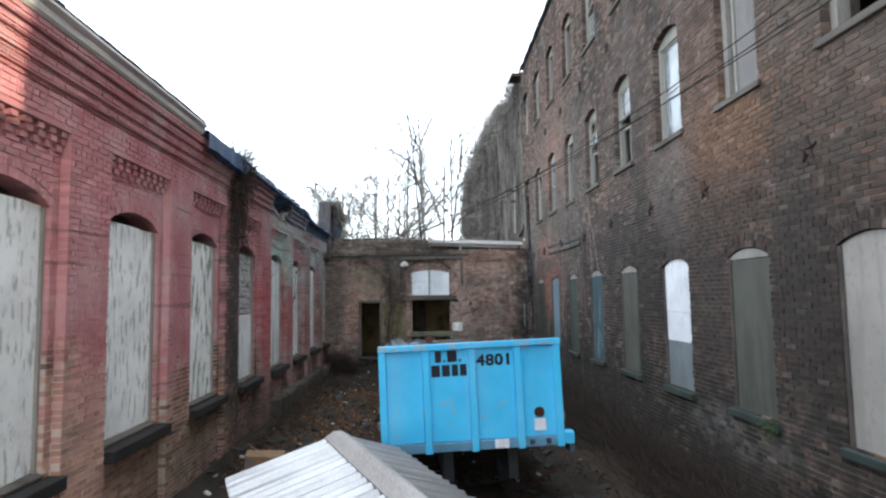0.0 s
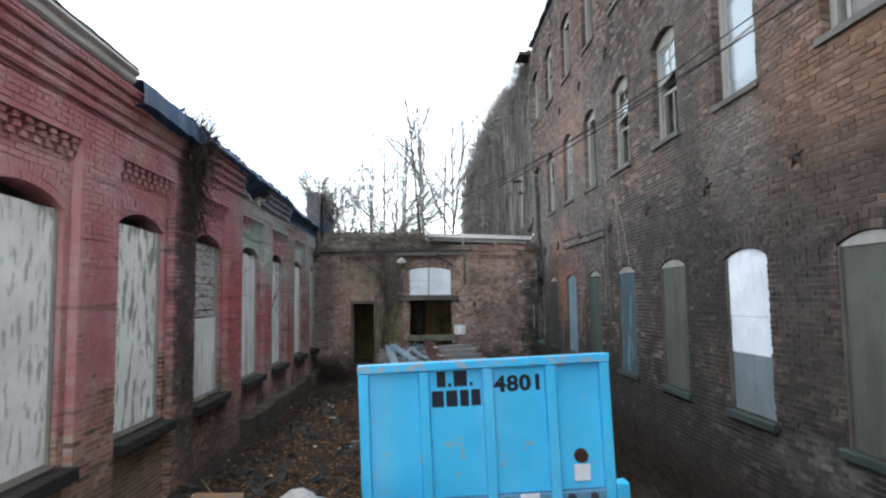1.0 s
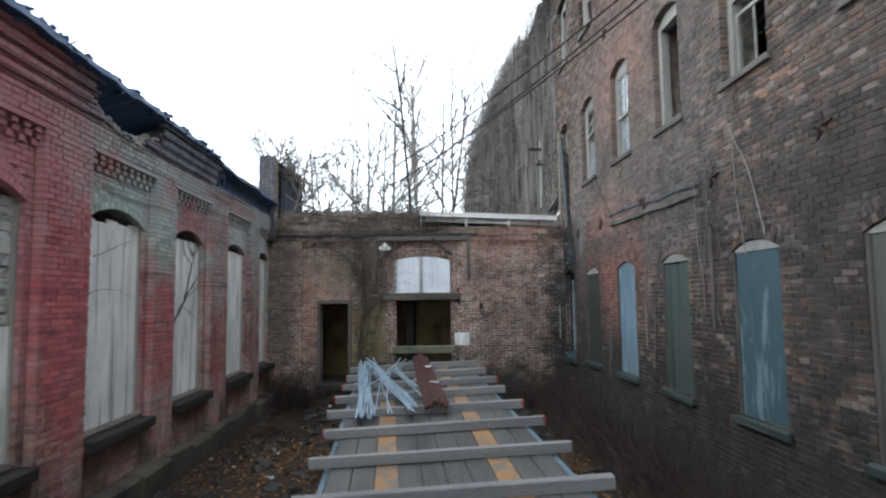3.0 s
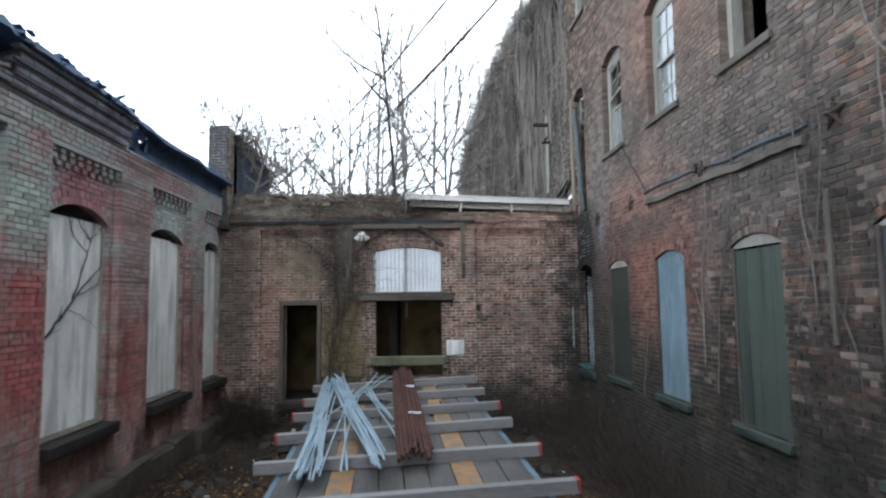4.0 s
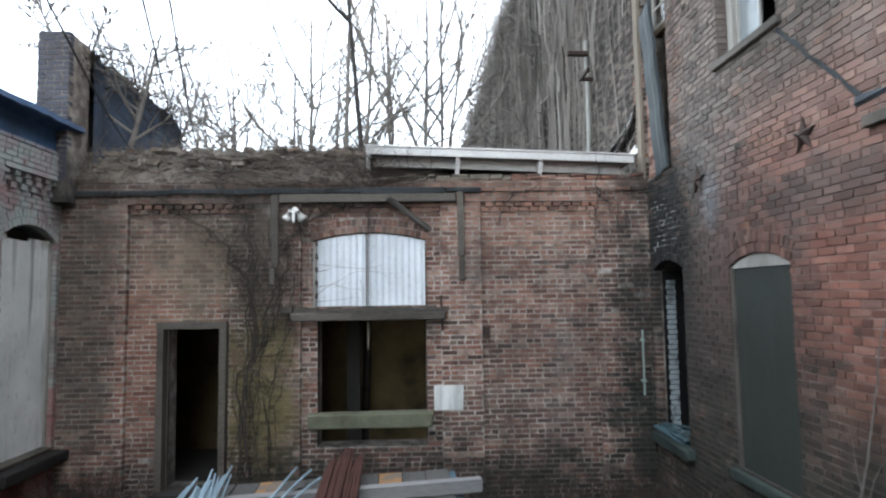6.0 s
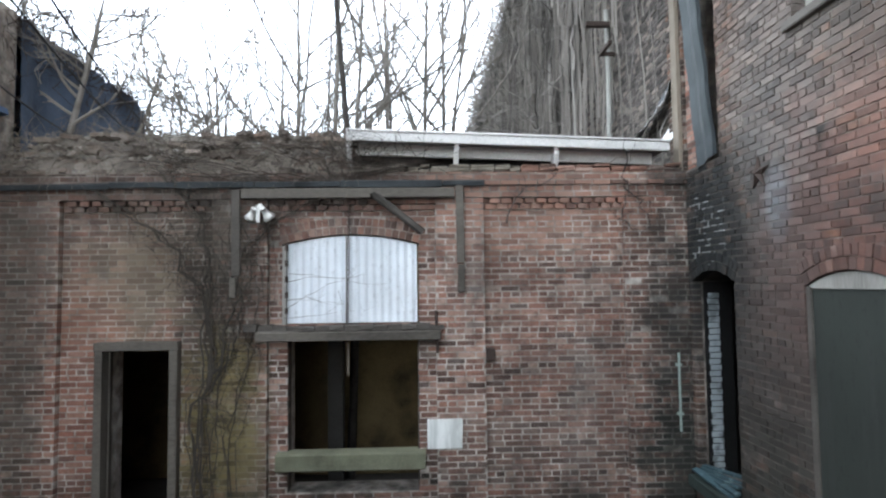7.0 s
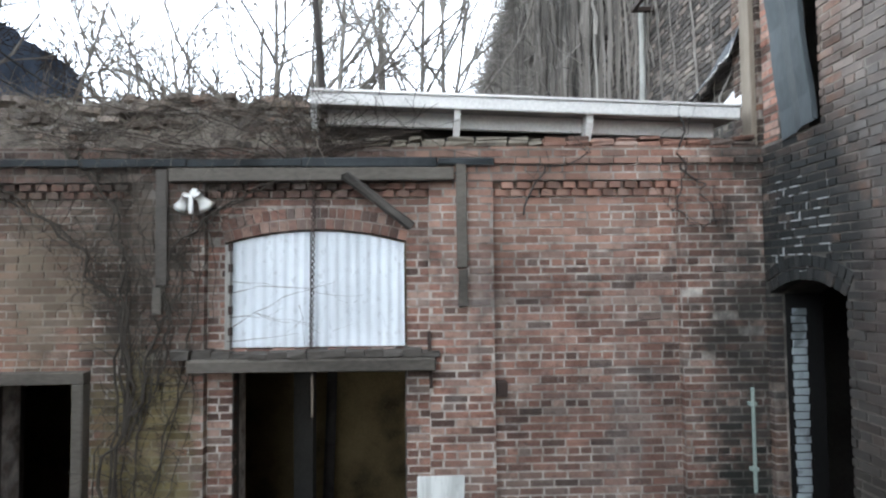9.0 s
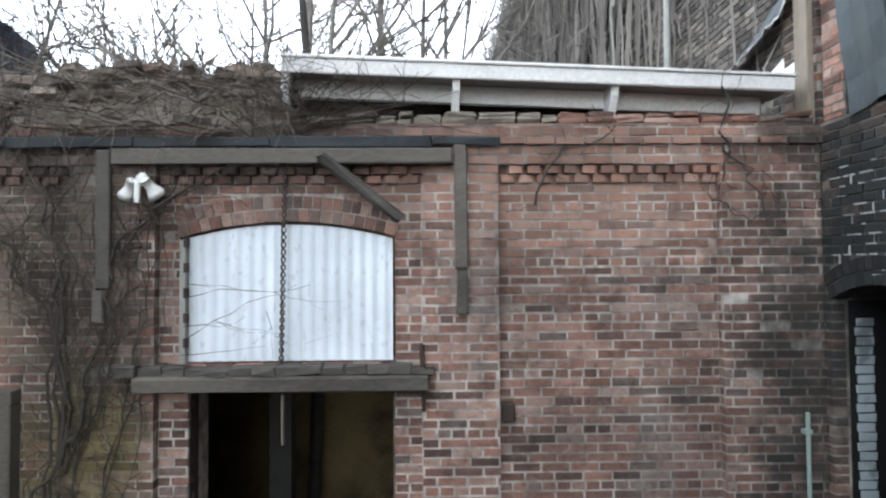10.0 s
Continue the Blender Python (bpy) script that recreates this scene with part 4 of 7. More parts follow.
def sash(e, side, d, u0, u1, z0, z1, cols, rows, mat, broken=0.0, tilt=0.0):
    """One sash: rails, stiles and glazing bars, with panes."""
    bm = bmesh.new()
    r = 0.045
    for lo, hi in (((d, u0, z0), (d + 0.04, u0 + r, z1)), ((d, u1 - r, z0), (d + 0.04, u1, z1)), ((d, u0 + r, z0), (d + 0.04, u1 - r, z0 + r)), ((d, u0 + r, z1 - r), (d + 0.04, u1 - r, z1))):
        box(bm, lo, hi)
    for i in range(1, cols):
        u = u0 + (u1 - u0) * i / cols
        box(bm, (d + 0.008, u - 0.012, z0 + r), (d + 0.032, u + 0.012, z1 - r))
    for i in range(1, rows):
        z = z0 + (z1 - z0) * i / rows
        box(bm, (d + 0.009, u0 + r, z - 0.012), (d + 0.031, u1 - r, z + 0.012))
    for v in bm.verts:
        v.co.x *= side
        v.co.z += tilt * v.co.y
    s = part("sash", bm, mat, e)
    for i in range(cols):
        for j in range(rows):
            if random.random() < broken:
                continue
            a, b = u0 + (u1 - u0) * i / cols + 0.012, u0 + (u1 - u0) * (i + 1) / cols - 0.012
            c, f = z0 + (z1 - z0) * j / rows + 0.012, z0 + (z1 - z0) * (j + 1) / rows - 0.012
            bm = bmesh.new()
            box(bm, (side * (d + 0.018), a, c), (side * (d + 0.022), b, f))
            for v in bm.verts:
                v.co.z += tilt * v.co.y
            part("pane", bm, glass, s).visible_shadow = False


sill_brown = plain("brown_grey_stone", (0.11, 0.1, 0.088), 0.85, vary=0.35)
UPPER = {
    "sash": "tall arched sash window with weathered timber frame and small panes",
    "broken": "arched window with a broken sash and a dark room behind",
    "bare": "arched window with an empty weathered frame, dark inside",
    "white": "arched window with a pale frame and a white blind",
    "grey": "arched window with a pale frame half closed by grey board",
}


def mill_window(h, style, group):
    w, H = h.u1 - h.u0, h.zs - h.z0
    e = empty("mill_window", UPPER[style], "window", pose(XR, h.c, h.z0), group)
    d = 0.14
    wbox("frame_jamb", (d - 0.03, -w / 2, 0), (d + 0.12, -w / 2 + 0.1, H), wood_frame, e)
    wbox("frame_jamb", (d - 0.03, w / 2 - 0.1, 0), (d + 0.12, w / 2, H), wood_frame, e)
    panel("frame_head", arched(h, H - 0.07, -0.004), d - 0.03, d + 0.1, 1, wood_frame, e)
    wbox("sill", (-0.05, -w / 2 - 0.08, -0.09), (0.3, w / 2 + 0.08, -0.004), sill_brown, e, 1, 0.01, 0.006)
    a, b = -w / 2 + 0.1, w / 2 - 0.1
    if style == "sash":
        sash(e, 1, d + 0.02, a, b, 0.0, H / 2, 2, 2, wood_frame, 0.1)
        sash(e, 1, d - 0.02, a, b, H / 2 - 0.04, H - 0.07, 2, 2, wood_frame, 0.1)
        # White panel added behind the glass in place of the sky's reflection.
        panel("blind", rect(a, b, 0.02, H - 0.08), d + 0.075, d + 0.08, 1, board_white, e, "white panel for the sky reflected in the panes")
    elif style == "broken":
        sash(e, 1, d + 0.02, a, b, 0.0, H / 2, 2, 1, wood_frame, 0.8, 0.03)
        sash(e, 1, d - 0.02, a, b, H * 0.62, H - 0.07, 2, 2, wood_frame, 0.5, -0.12)
    elif style == "white":
        panel("blind", rect(a, b, 0.3, H - 0.35), d + 0.06, d + 0.07, 1, board_white, e, "white blind hung in the frame")
        sash(e, 1, d, a, b, 0.0, H - 0.07, 1, 2, wood_frame, 0.5)
    elif style == "grey":
        panel("board", rect(a - 0.02, a + (b - a) * 0.78, 0.0, H + 0.02, 0.01), d + 0.02, d + 0.04, 1, board_slate, e, "grey boarding")
        wbox("mullion", (d, a + (b - a) * 0.8, 0), (d + 0.06, a + (b - a) * 0.88, H), wood_frame, e)
    return e


for h, s in zip(f2[:10], ("bare", "grey", "bare", "grey", "white", "broken", "broken", "bare", "sash", "broken")):
    mill_window(h, s, "second-floor windows of the mill")
for h, s in zip(f3, ("bare", "bare", "bare", "bare", "broken", "bare", "broken", "bare", "bare", "broken", "bare")):
    mill_window(h, s, "third-floor windows of the mill")

# loading door high in the corner, its post and leaning chute
h = f2[10]
w, H = h.u1 - h.u0, h.zs - h.z0
e = empty("loading_door", "tall open loading door with a broken timber frame", "door", pose(XR, h.c, h.z0))
wbox("door_post", (-0.05, w / 2 + 0.04, -0.02), (0.004, w / 2 + 0.2, 2.75), wood_pale, e)
wbox("door_post", (0.1, -w / 2, 0.0), (0.2, -w / 2 + 0.09, H), wood_frame, e)
wbox("transom", (0.1, -w / 2, 1.95), (0.2, w / 2, 2.03), wood_brown, e, jitter=0.01)
sash(e, 1, 0.12, -w / 2 + 0.1, w / 2 - 0.12, 2.05, H, 2, 2, wood_frame, 0.7, 0.05)
bx = []
right_face.lay([], 17.74, 17.975, 4.3, 6.3, -0.03, bx, dice)
v, f = right_face.verts(bx)
n, c = wall_brick("orange_infill_brick", WARM, 0.3, 0.2)
shape("infill_bricks", v, f, n.m, mill_wall)["kind"] = "stuff"
bm = bmesh.new()
box(bm, (XR + 0.036, 17.742, 4.3), (XR + 0.2, 17.978, 6.3))
part("infill_core", bm, mortar_dark, mill_wall)
# a bent sheet that leans in the opening
e = empty("metal_sheet", "dull grey-blue bent metal sheet leaning in the loading door", "sheet")
e.matrix_world = pose(4.585, 17.3, 4.3, -7, -1, 0)
for name, prof in (("sheet", [(-0.005, -0.14), (-0.02, 0.02), (0.02, 0.16), (0.015, 0.33)]), ("turned_edge", [(-0.002, -0.146), (-0.04, -0.15), (-0.045, -0.13), (-0.03, -0.12)])):
    bm = bmesh.new()
    last = None
    for k in range(11):
        z = 2.35 * k / 10
        wob = 0.012 * math.sin(k * 1.9)
        row = [bm.verts.new((x + wob, y + wob * 0.6, z)) for x, y in prof] + [bm.verts.new((x + wob + 0.006, y + wob * 0.6, z)) for x, y in reversed(prof)]
        if last:
            for j in range(8):
                bm.faces.new((last[j], last[(j + 1) % 8], row[(j + 1) % 8], row[j]))
        last = row
    part(name, bm, metal_grey, e)
# ---------------------------------------------------------------- wall anchors, ledge, conduits
def star(y, z, tall=0.31):
    """A five-armed iron wall anchor."""
    bm = bmesh.new()
    tip = bm.verts.new((-0.05, 0, 0))
    pts = []
    for k in range(10):
        r = tall / 2 if k % 2 == 0 else tall * 0.17
        a = math.pi / 2 + k * math.pi / 5
        pts.append(bm.verts.new((-0.012, r * math.cos(a), r * math.sin(a))))
    back = [bm.verts.new((0.004, v.co.y, v.co.z)) for v in pts]
    for k in range(10):
        bm.faces.new((tip, pts[k], pts[(k + 1) % 10]))
        bm.faces.new((pts[k], back[k], back[(k + 1) % 10], pts[(k + 1) % 10]))
    o = tagged(part("wall_anchor", bm, iron), "rusted cast iron star anchor plate on the brick wall", "wall anchor", "star anchors on the mill")
    o.location = (XR - 0.004, y, z)


for y, z in ((0.55, 4.05), (2.95, 4.02), (5.05, 4.05), (7.35, 4.06), (9.55, 4.0), (12.0, 4.0), (14.55, 4.0), (16.45, 3.98), (3.0, 8.1), (7.2, 8.05), (9.5, 8.0), (11.7, 8.0), (13.9, 8.0)):
    star(y, z)
bm = bmesh.new()
last = None
for i in range(24):
    y = 9.95 + 3.9 * i / 23
    z = 3.87 + 0.035 * noise.noise((y * 1.4, 0, 0)) + 0.04 * (y - 10) / 4
    d = 0.05 + 0.015 * noise.noise((y * 2, 4, 0))
    ring = [bm.verts.new((XR + 0.004, y, z + 0.06)), bm.verts.new((XR - d, y, z + 0.035)), bm.verts.new((XR - d, y, z - 0.04 + 0.02 * noise.noise((y * 6, 1, 1)))), bm.verts.new((XR + 0.004, y, z - 0.05))]
    if last:
        for k in range(4):
            bm.faces.new((last[k], last[(k + 1) % 4], ring[(k + 1) % 4], ring[k]))
    else:
        bm.faces.new(ring)
    last = ring
bm.faces.new(last[::-1])
tagged(part("drip_ledge", bm, wood_mid), "warped grey timber ledge fixed along the brick wall", "ledge")
bm = bmesh.new()
box(bm, (XR - 0.03, 9.67, 1.95), (XR + 0.003, 9.73, 3.35), bevel=0.005, jitter=0.006)
tagged(part("batten", bm, sill_brown), "short brown batten nailed upright on the wall", "batten")
bm = bmesh.new()
box(bm, (XR - 0.05, 12.1, 4.02), (XR + 0.003, 12.19, 4.14), bevel=0.008, jitter=0.006)
tagged(part("iron_bracket", bm, iron), "rusted iron bracket box above the ledge", "bracket")

# torn flashing over the ledge, and the scar that runs up to a window sill
bm = bmesh.new()
last = None
for i in range(30):
    y = 9.9 + 4.05 * i / 29
    z = 4.0 + 0.05 * noise.noise((y * 1.1, 7, 0)) + 0.1 * (y - 10) / 4
    h_ = 0.03 + 0.07 * max(-0.3, noise.noise((y * 2.4, 2, 0)))
    row = [bm.verts.new((XR + 0.003, y, z + h_)), bm.verts.new((XR - 0.008, y, z + h_)), bm.verts.new((XR - 0.022, y, z)), bm.verts.new((XR + 0.003, y, z - 0.03))]
    if last:
        for k in range(4):
            bm.faces.new((last[k], last[(k + 1) % 4], row[(k + 1) % 4], row[k]))
    last = row
tagged(part("torn_flashing", bm, plain("slate_grey_flashing", (0.045, 0.055, 0.065), 0.75, vary=0.6, scale=14)), "torn dark blue flashing along the ledge on the mill wall", "flashing")
bm = bmesh.new()
last = None
for i in range(16):
    s = i / 15
    y, z = 13.9 + 0.95 * s + 0.03 * noise.noise((s * 7, 0, 3)), 4.12 + 0.92 * s + 0.04 * noise.noise((s * 6, 1, 3))
    w_ = 0.016 + 0.012 * noise.noise((s * 9, 2, 3))
    row = [bm.verts.new((XR + 0.003, y + w_, z - w_)), bm.verts.new((XR - 0.009, y + w_ * 0.7, z - w_ * 0.7)), bm.verts.new((XR - 0.009, y - w_, z + w_))]
    if last:
        for k in range(2):
            bm.faces.new((last[k], last[k + 1], row[k + 1], row[k]))
    last = row
part("roof_scar", bm, slate_blue, mill_wall)

# overhead cables
for k, (dy, dz, dx) in enumerate(((0, 0, 0.0), (0.12, 0.1, 0.75), (0.05, 0.3, 1.0))):
    bm = bmesh.new()
    a, b = Vector((XR - 0.01, -0.6 + dy, 5.45 + dz)), Vector((-3.45 + dx, 20.3 + dy, 5.15 + dz * 0.4))
    pts = []
    for i in range(41):
        s = i / 40
        p = a.lerp(b, s)
        p.z -= (0.9 + 0.05 * k) * 4 * s * (1 - s)
        pts.append(p)
    tube(bm, pts, 0.008, sides=5)
    tagged(part("overhead_cable", bm, rubber), "thin black cable slung across the yard", "cable", "cables over the yard")

# ---------------------------------------------------------------- low range: gutter, roof edge, plinth, chimney
e = empty("box_gutter", "pale painted box gutter along the intact eave", "gutter", pose(XL, 0, 5.15))
bm = bmesh.new()
prof = [(0.0, 0.0), (0.27, 0.0), (0.3, 0.03), (0.31, 0.09), (0.36, 0.13), (0.36, 0.16), (0.0, 0.18)]
rings_ = [[bm.verts.new((x, y, z)) for x, z in prof] for y in (-9.0, 3.8)]
for k in range(len(prof)):
    bm.faces.new((rings_[0][k], rings_[0][(k + 1) % len(prof)], rings_[1][(k + 1) % len(prof)], rings_[1][k]))
bm.faces.new(rings_[0])
bm.faces.new(rings_[1][::-1])
bmesh.ops.recalc_face_normals(bm, faces=bm.faces[:])
part("trough", bm, white_paint, e)
bm = bmesh.new()
for i in range(40):
    y = -9 + i * 12.8 / 40
    box(bm, (-0.4, y + 0.003, 0.178 + random.uniform(0, 0.02)), (0.34, y + 0.317, 0.205 + random.uniform(0, 0.02)))
part("roof_edge", bm, stone_dark, e)


def sheet_top(y):
    return 5.27 + 0.025 * noise.noise((y * 0.8, 3, 0)) - 0.1 * max(0, min(1, (y - 4) / 5)) - 0.1 * max(0, min(1, (y - 12.5) / 2))


bm = bmesh.new()
ny, last = 110, None
for i in range(ny):
    y = 3.95 + (18.0 - 3.95) * i / (ny - 1)
    zt = sheet_top(y)
    lip = (0.33 if y < 10.4 else 0.29) + 0.04 * noise.noise((y * 2.3, 0, 1)) if y < 13.3 else 0.24 + 0.05 * noise.noise((y * 1.3, 0, 1))
    drop = 0.07 + 0.06 * abs(noise.noise((y * 2.9, 6, 1))) + 0.2 * max(0.0, min(1.0, (6.4 - y) / 0.5))
    row = [(-9.0, y, zt + 1.6), (XL - 0.3, y, zt + 0.05), (XL + lip, y, zt), (XL + lip + 0.02, y, zt - drop), (XL + lip - 0.12, y, zt - drop - 0.04), (XL - 0.35, y, zt - 0.32)]
    row = [bm.verts.new(p) for p in row]
    if last:
        hole = any(a < y < b for a, b in ((13.3, 13.62), (13.8, 14.1)))
        for k in range(5):
            if not (hole and k == 4) and not (hole and k in (0, 1)) and not (y > 12.6 and k == 0):
                bm.faces.new((last[k], last[k + 1], row[k + 1], row[k]))
    last = row
tagged(part("torn_roof", bm, roofing), "sagging dark blue torn roofing over the broken eave", "roof", kind="structure")
bm = bmesh.new()
for i in range(34):
    y = 13.4 + 4.6 * i / 34
    low, high = (4.74, 5.02) if i in (0, 1) else (4.58, 4.76) if i in (3, 4) else (4.58, 5.02)
    box(bm, (XL + 0.02, y, low), (XL + 0.06, y + 0.14, high), jitter=0.008)
tagged(part("eave_boards", bm, roofing, left_wall), kind="")
slab("roof_west", (-9.2, y0, 5.42), (XL - 0.1, 3.95, 5.5), stone_dark, "plain low roof of the painted range", "roof")
bm = bmesh.new()
for i in range(9):
    y = 9.2 + 8.7 * i / 9
    box(bm, (XL - 0.01, y, -0.75), (XL + 0.3 + random.uniform(-0.04, 0.04), y + 0.96, random.uniform(0.02, 0.12)), bevel=0.04, jitter=0.02)
tagged(part("plinth", bm, plain("damp_stained_footing", (0.06, 0.052, 0.042), 0.95, vary=0.45), left_wall), kind="")

slate_brick = plain("blue_grey_sooty_brick", (0.075, 0.078, 0.095), 0.92, vary=0.5, scale=6)
e = empty("chimney", "broken brick chimney stub with a sloping overgrown gable behind it", "chimney", pose(-3.62, 17.7, 4.0))
cf = Face(lambda u, z, d: (u, -d, z))
bx = []
cf.lay([], 0.0, 0.42, 0.3, 2.3, 0.0, bx, dice)
v, f = cf.verts(bx)
shape("chimney_bricks", v, f, slate_brick, e)["kind"] = "stuff"
bm = bmesh.new()
box(bm, (0.005, 0.01, 0.0), (0.415, 0.5, 2.28), jitter=0.01)
part("chimney_core", bm, mortar_dark, e)
bm = bmesh.new()
row0 = None
for i in range(26):
    y = 0.5 + 3.15 * i / 25
    z = 2.26 - 0.12 * (i / 25) + 0.09 * noise.noise((y * 2.2, 1, 1)) + 0.04 * noise.noise((y * 6.0, 2, 1)) - (0.1 if i > 23 else 0.0)
    row = [bm.verts.new(p) for p in ((0.02, y, 0), (0.02, y, z), (0.45 + 0.06 * noise.noise((y * 3, 2, 0)), y, z - 0.06), (0.5, y, 0))]
    if row0:
        for k in range(3):
            bm.faces.new((row0[k], row0[k + 1], row[k + 1], row[k]))
    row0 = row
bm.faces.new(row0)
part("gable", bm, plain("blue_black_weathered_render", (0.05, 0.07, 0.105), 0.9, vary=0.5, scale=9, bump=0.8), e, "dark sloping gable wall")

# ---------------------------------------------------------------- end wall: doorway, hatch, loading bay
e = empty("doorway", "open doorway with a weathered grey timber frame", "door", pose(-1.64, YF, 0.2), kind="structure")
for s in (-1, 1):
    bm = bmesh.new()
    box(bm, (s * 0.41 - 0.045, -0.11, 0), (s * 0.41 + 0.045, 0.12, 2.11), bevel=0.006, jitter=0.004)
    part("door_jamb", bm, wood_mid, e)
bm = bmesh.new()
box(bm, (-0.46, -0.112, 2.112), (0.46, 0.12, 2.21), bevel=0.006, jitter=0.004)
part("door_head", bm, wood_mid, e)
bm = bmesh.new()
box(bm, (-0.46, -0.2, -0.12), (0.46, 0.2, 0.0), bevel=0.01, jitter=0.006)
part("threshold", bm, stone_dark, e)
bm = bmesh.new()
box(bm, (-0.36, 0.13, 0.02), (-0.33, 0.75, 2.08), pose(0, 0, 0, 0, 0, 14), 0.004)
part("door_leaf", bm, wood_mid, e, "pale door leaf swung inwards")

e = empty("hatch", "white corrugated double hatch under a brick arch", "hatch", pose(0.725, YF + 0.03, 2.57))
hw = 0.77
for s in (0, 1):
    bm = bmesh.new()
    a, b = (-hw + 0.045, -0.06) if s == 0 else (-0.045, hw - 0.01)
    n_ = 44
    cols = []
    for i in range(n_ + 1):
        x = a + (b - a) * i / n_
        t_ = hatch.zc - hatch.z0 + math.sqrt(max(0, (hatch.R - 0.012) ** 2 - x * x))
        y = 0.007 * math.sin(x * 2 * math.pi / 0.09)
        cols.append([bm.verts.new((x, y, 0.012)), bm.verts.new((x, y, t_)), bm.verts.new((x, y + 0.02, t_)), bm.verts.new((x, y + 0.02, 0.012))])
    for p, q in zip(cols, cols[1:]):
        for k in range(4):
            bm.faces.new((p[k], q[k], q[(k + 1) % 4], p[(k + 1) % 4]))
    bm.faces.new(cols[0])
    bm.faces.new(cols[-1][::-1])
    part("leaf", bm, hatch_white, e)
bm = bmesh.new()
box(bm, (-hw, -0.06, 0.0), (-hw + 0.04, 0.05, 0.9), bevel=0.004, jitter=0.004)
part("hinge_post", bm, wood_frame, e, "flaking white hinge post")
for z in (0.12, 0.3, 0.48, 0.66, 0.84):
    bm = bmesh.new()
    box(bm, (-hw + 0.03, -0.07, z), (-hw + 0.06, -0.03, z + 0.07), bevel=0.004)
    part("hinge", bm, iron, e)
bm = bmesh.new()
pts = [(-0.02, -0.09, 1.48 - 0.02 * i) for i in range(2)]
for i in range(62):
    z = 1.45 - i * 0.027
    m = pose(-0.03 - 0.0005 * i, -0.09, z, 0, 0, 90 * (i % 2))
    for a0, a1 in (((-0.013, 0, 0.016), (-0.013, 0, -0.016)), ((0.013, 0, 0.016), (0.013, 0, -0.016))):
        tube(bm, [m @ Vector(a0), m @ Vector(a1)], 0.007, sides=4)
ch = tagged(part("chain", bm, iron), "rusty chain hanging in front of the hatch", "chain")
ch.location = (0.75, YF + 0.03, 2.57)
bm = bmesh.new()
box(bm, (0.695, YF - 0.075, 2.0), (0.715, YF - 0.055, 2.35), bevel=0.004)
tagged(part("pull_rod", bm, wood_pale), "short wooden pull rod on the chain's end", "rod")

e = empty("loading_bay", "open loading bay with heavy weathered timber lintel and rail", "loading bay", pose(0.75, YF, 0.7), kind="structure")
bm = bmesh.new()
box(bm, (-1.07, -0.17, 1.69), (1.0, 0.1, 1.80), bevel=0.012, jitter=0.008)
part("lintel", bm, wood_mid, e)
bm = bmesh.new()
for i in range(14):
    box(bm, (-1.2 + 0.16 * i, -0.15 + random.uniform(-0.02, 0.02), 1.803), (-1.04 + 0.16 * i, 0.06, 1.868 + random.uniform(-0.02, 0.02)), bevel=0.008, jitter=0.01)
part("lintel_cap", bm, wood_dark, e, "dark rotten timber cap")
bm = bmesh.new()
box(bm, (-0.85, -0.14, 0.26), (0.82, 0.1, 0.45), bevel=0.012, jitter=0.008)
part("rail", bm, moss_wood, e, "grey timber rail green with moss")
for s in (-1, 1):
    bm = bmesh.new()
    box(bm, (s * 0.755 - 0.02, 0.02, 0.0), (s * 0.755 + 0.02, 0.2, 1.68), bevel=0.006, jitter=0.005)
    part("bay_post", bm, wood_dark, e)
bm = bmesh.new()
box(bm, (1.0, -0.12, 1.5), (1.03, -0.08, 1.98), pose(0, 0, 0, 0, -2, 0), 0.004)
part("iron_strap", bm, iron, e)

for name, lo, hi, mat, lab in (
    ("sign_board", (1.59, YF - 0.1, 1.17), (1.98, YF - 0.083, 1.5), ply_clean, "small blank white sign board on the brick pier"),
    ("beam", (-0.48, YF - 0.15, 4.0), (1.92, YF - 0.083, 4.105), wood_mid, "long grey timber beam bolted along the wall"),
    ("batten", (1.94, YF - 0.13, 3.25), (2.03, YF - 0.083, 4.14), wood_mid, "upright grey batten on the brick pier"),
    ("batten", (1.95, YF - 0.125, 2.92), (2.03, YF - 0.083, 3.235), wood_mid, "short lower batten on the brick pier"),
    ("batten", (-0.59, YF - 0.13, 3.12), (-0.5, YF - 0.083, 4.1), wood_dark, "upright dark batten on the brick pier"),
    ("batten", (-0.62, YF - 0.125, 2.88), (-0.54, YF - 0.083, 3.11), wood_mid, "short grey batten on the brick pier"),
):
    bm = bmesh.new()
    box(bm, lo, hi, bevel=0.006, jitter=0.005)
    tagged(part(name, bm, mat), lab, name.replace("_", " "))
e = empty("flashing", "dark weathered flashing boards along the wall top", "flashing", pose(0, YF, 4.16))
x = -3.3
while x < 2.25:
    L = min(random.uniform(0.7, 1.4), 2.27 - x)
    bm = bmesh.new()
    box(bm, (x, -0.13 - random.uniform(0, 0.01), -0.034 + random.uniform(-0.006, 0.006)), (x + L - 0.006, -0.112, 0.032 + random.uniform(-0.008, 0.006)), pose(0, 0, 0, random.uniform(-2, 2), random.uniform(-0.3, 0.3), 0), 0.006, 0.006)
    part("strip", bm, slate_blue, e)
    x += L
bm = bmesh.new()
box(bm, (-0.045, -0.02, -0.36), (0.03, 0.02, 0.36), bevel=0.006, jitter=0.014)
o = tagged(part("broken_board", bm, wood_dark), "broken dark board hanging across the arch", "board")
o.matrix_world = pose(1.28, YF - 0.17, 3.83, 0, -52, 0)
bm = bmesh.new()
tube(bm, [(4.45, YF - 0.12, 2.2), (4.45, YF - 0.12, 1.32)], 0.015, sides=8)
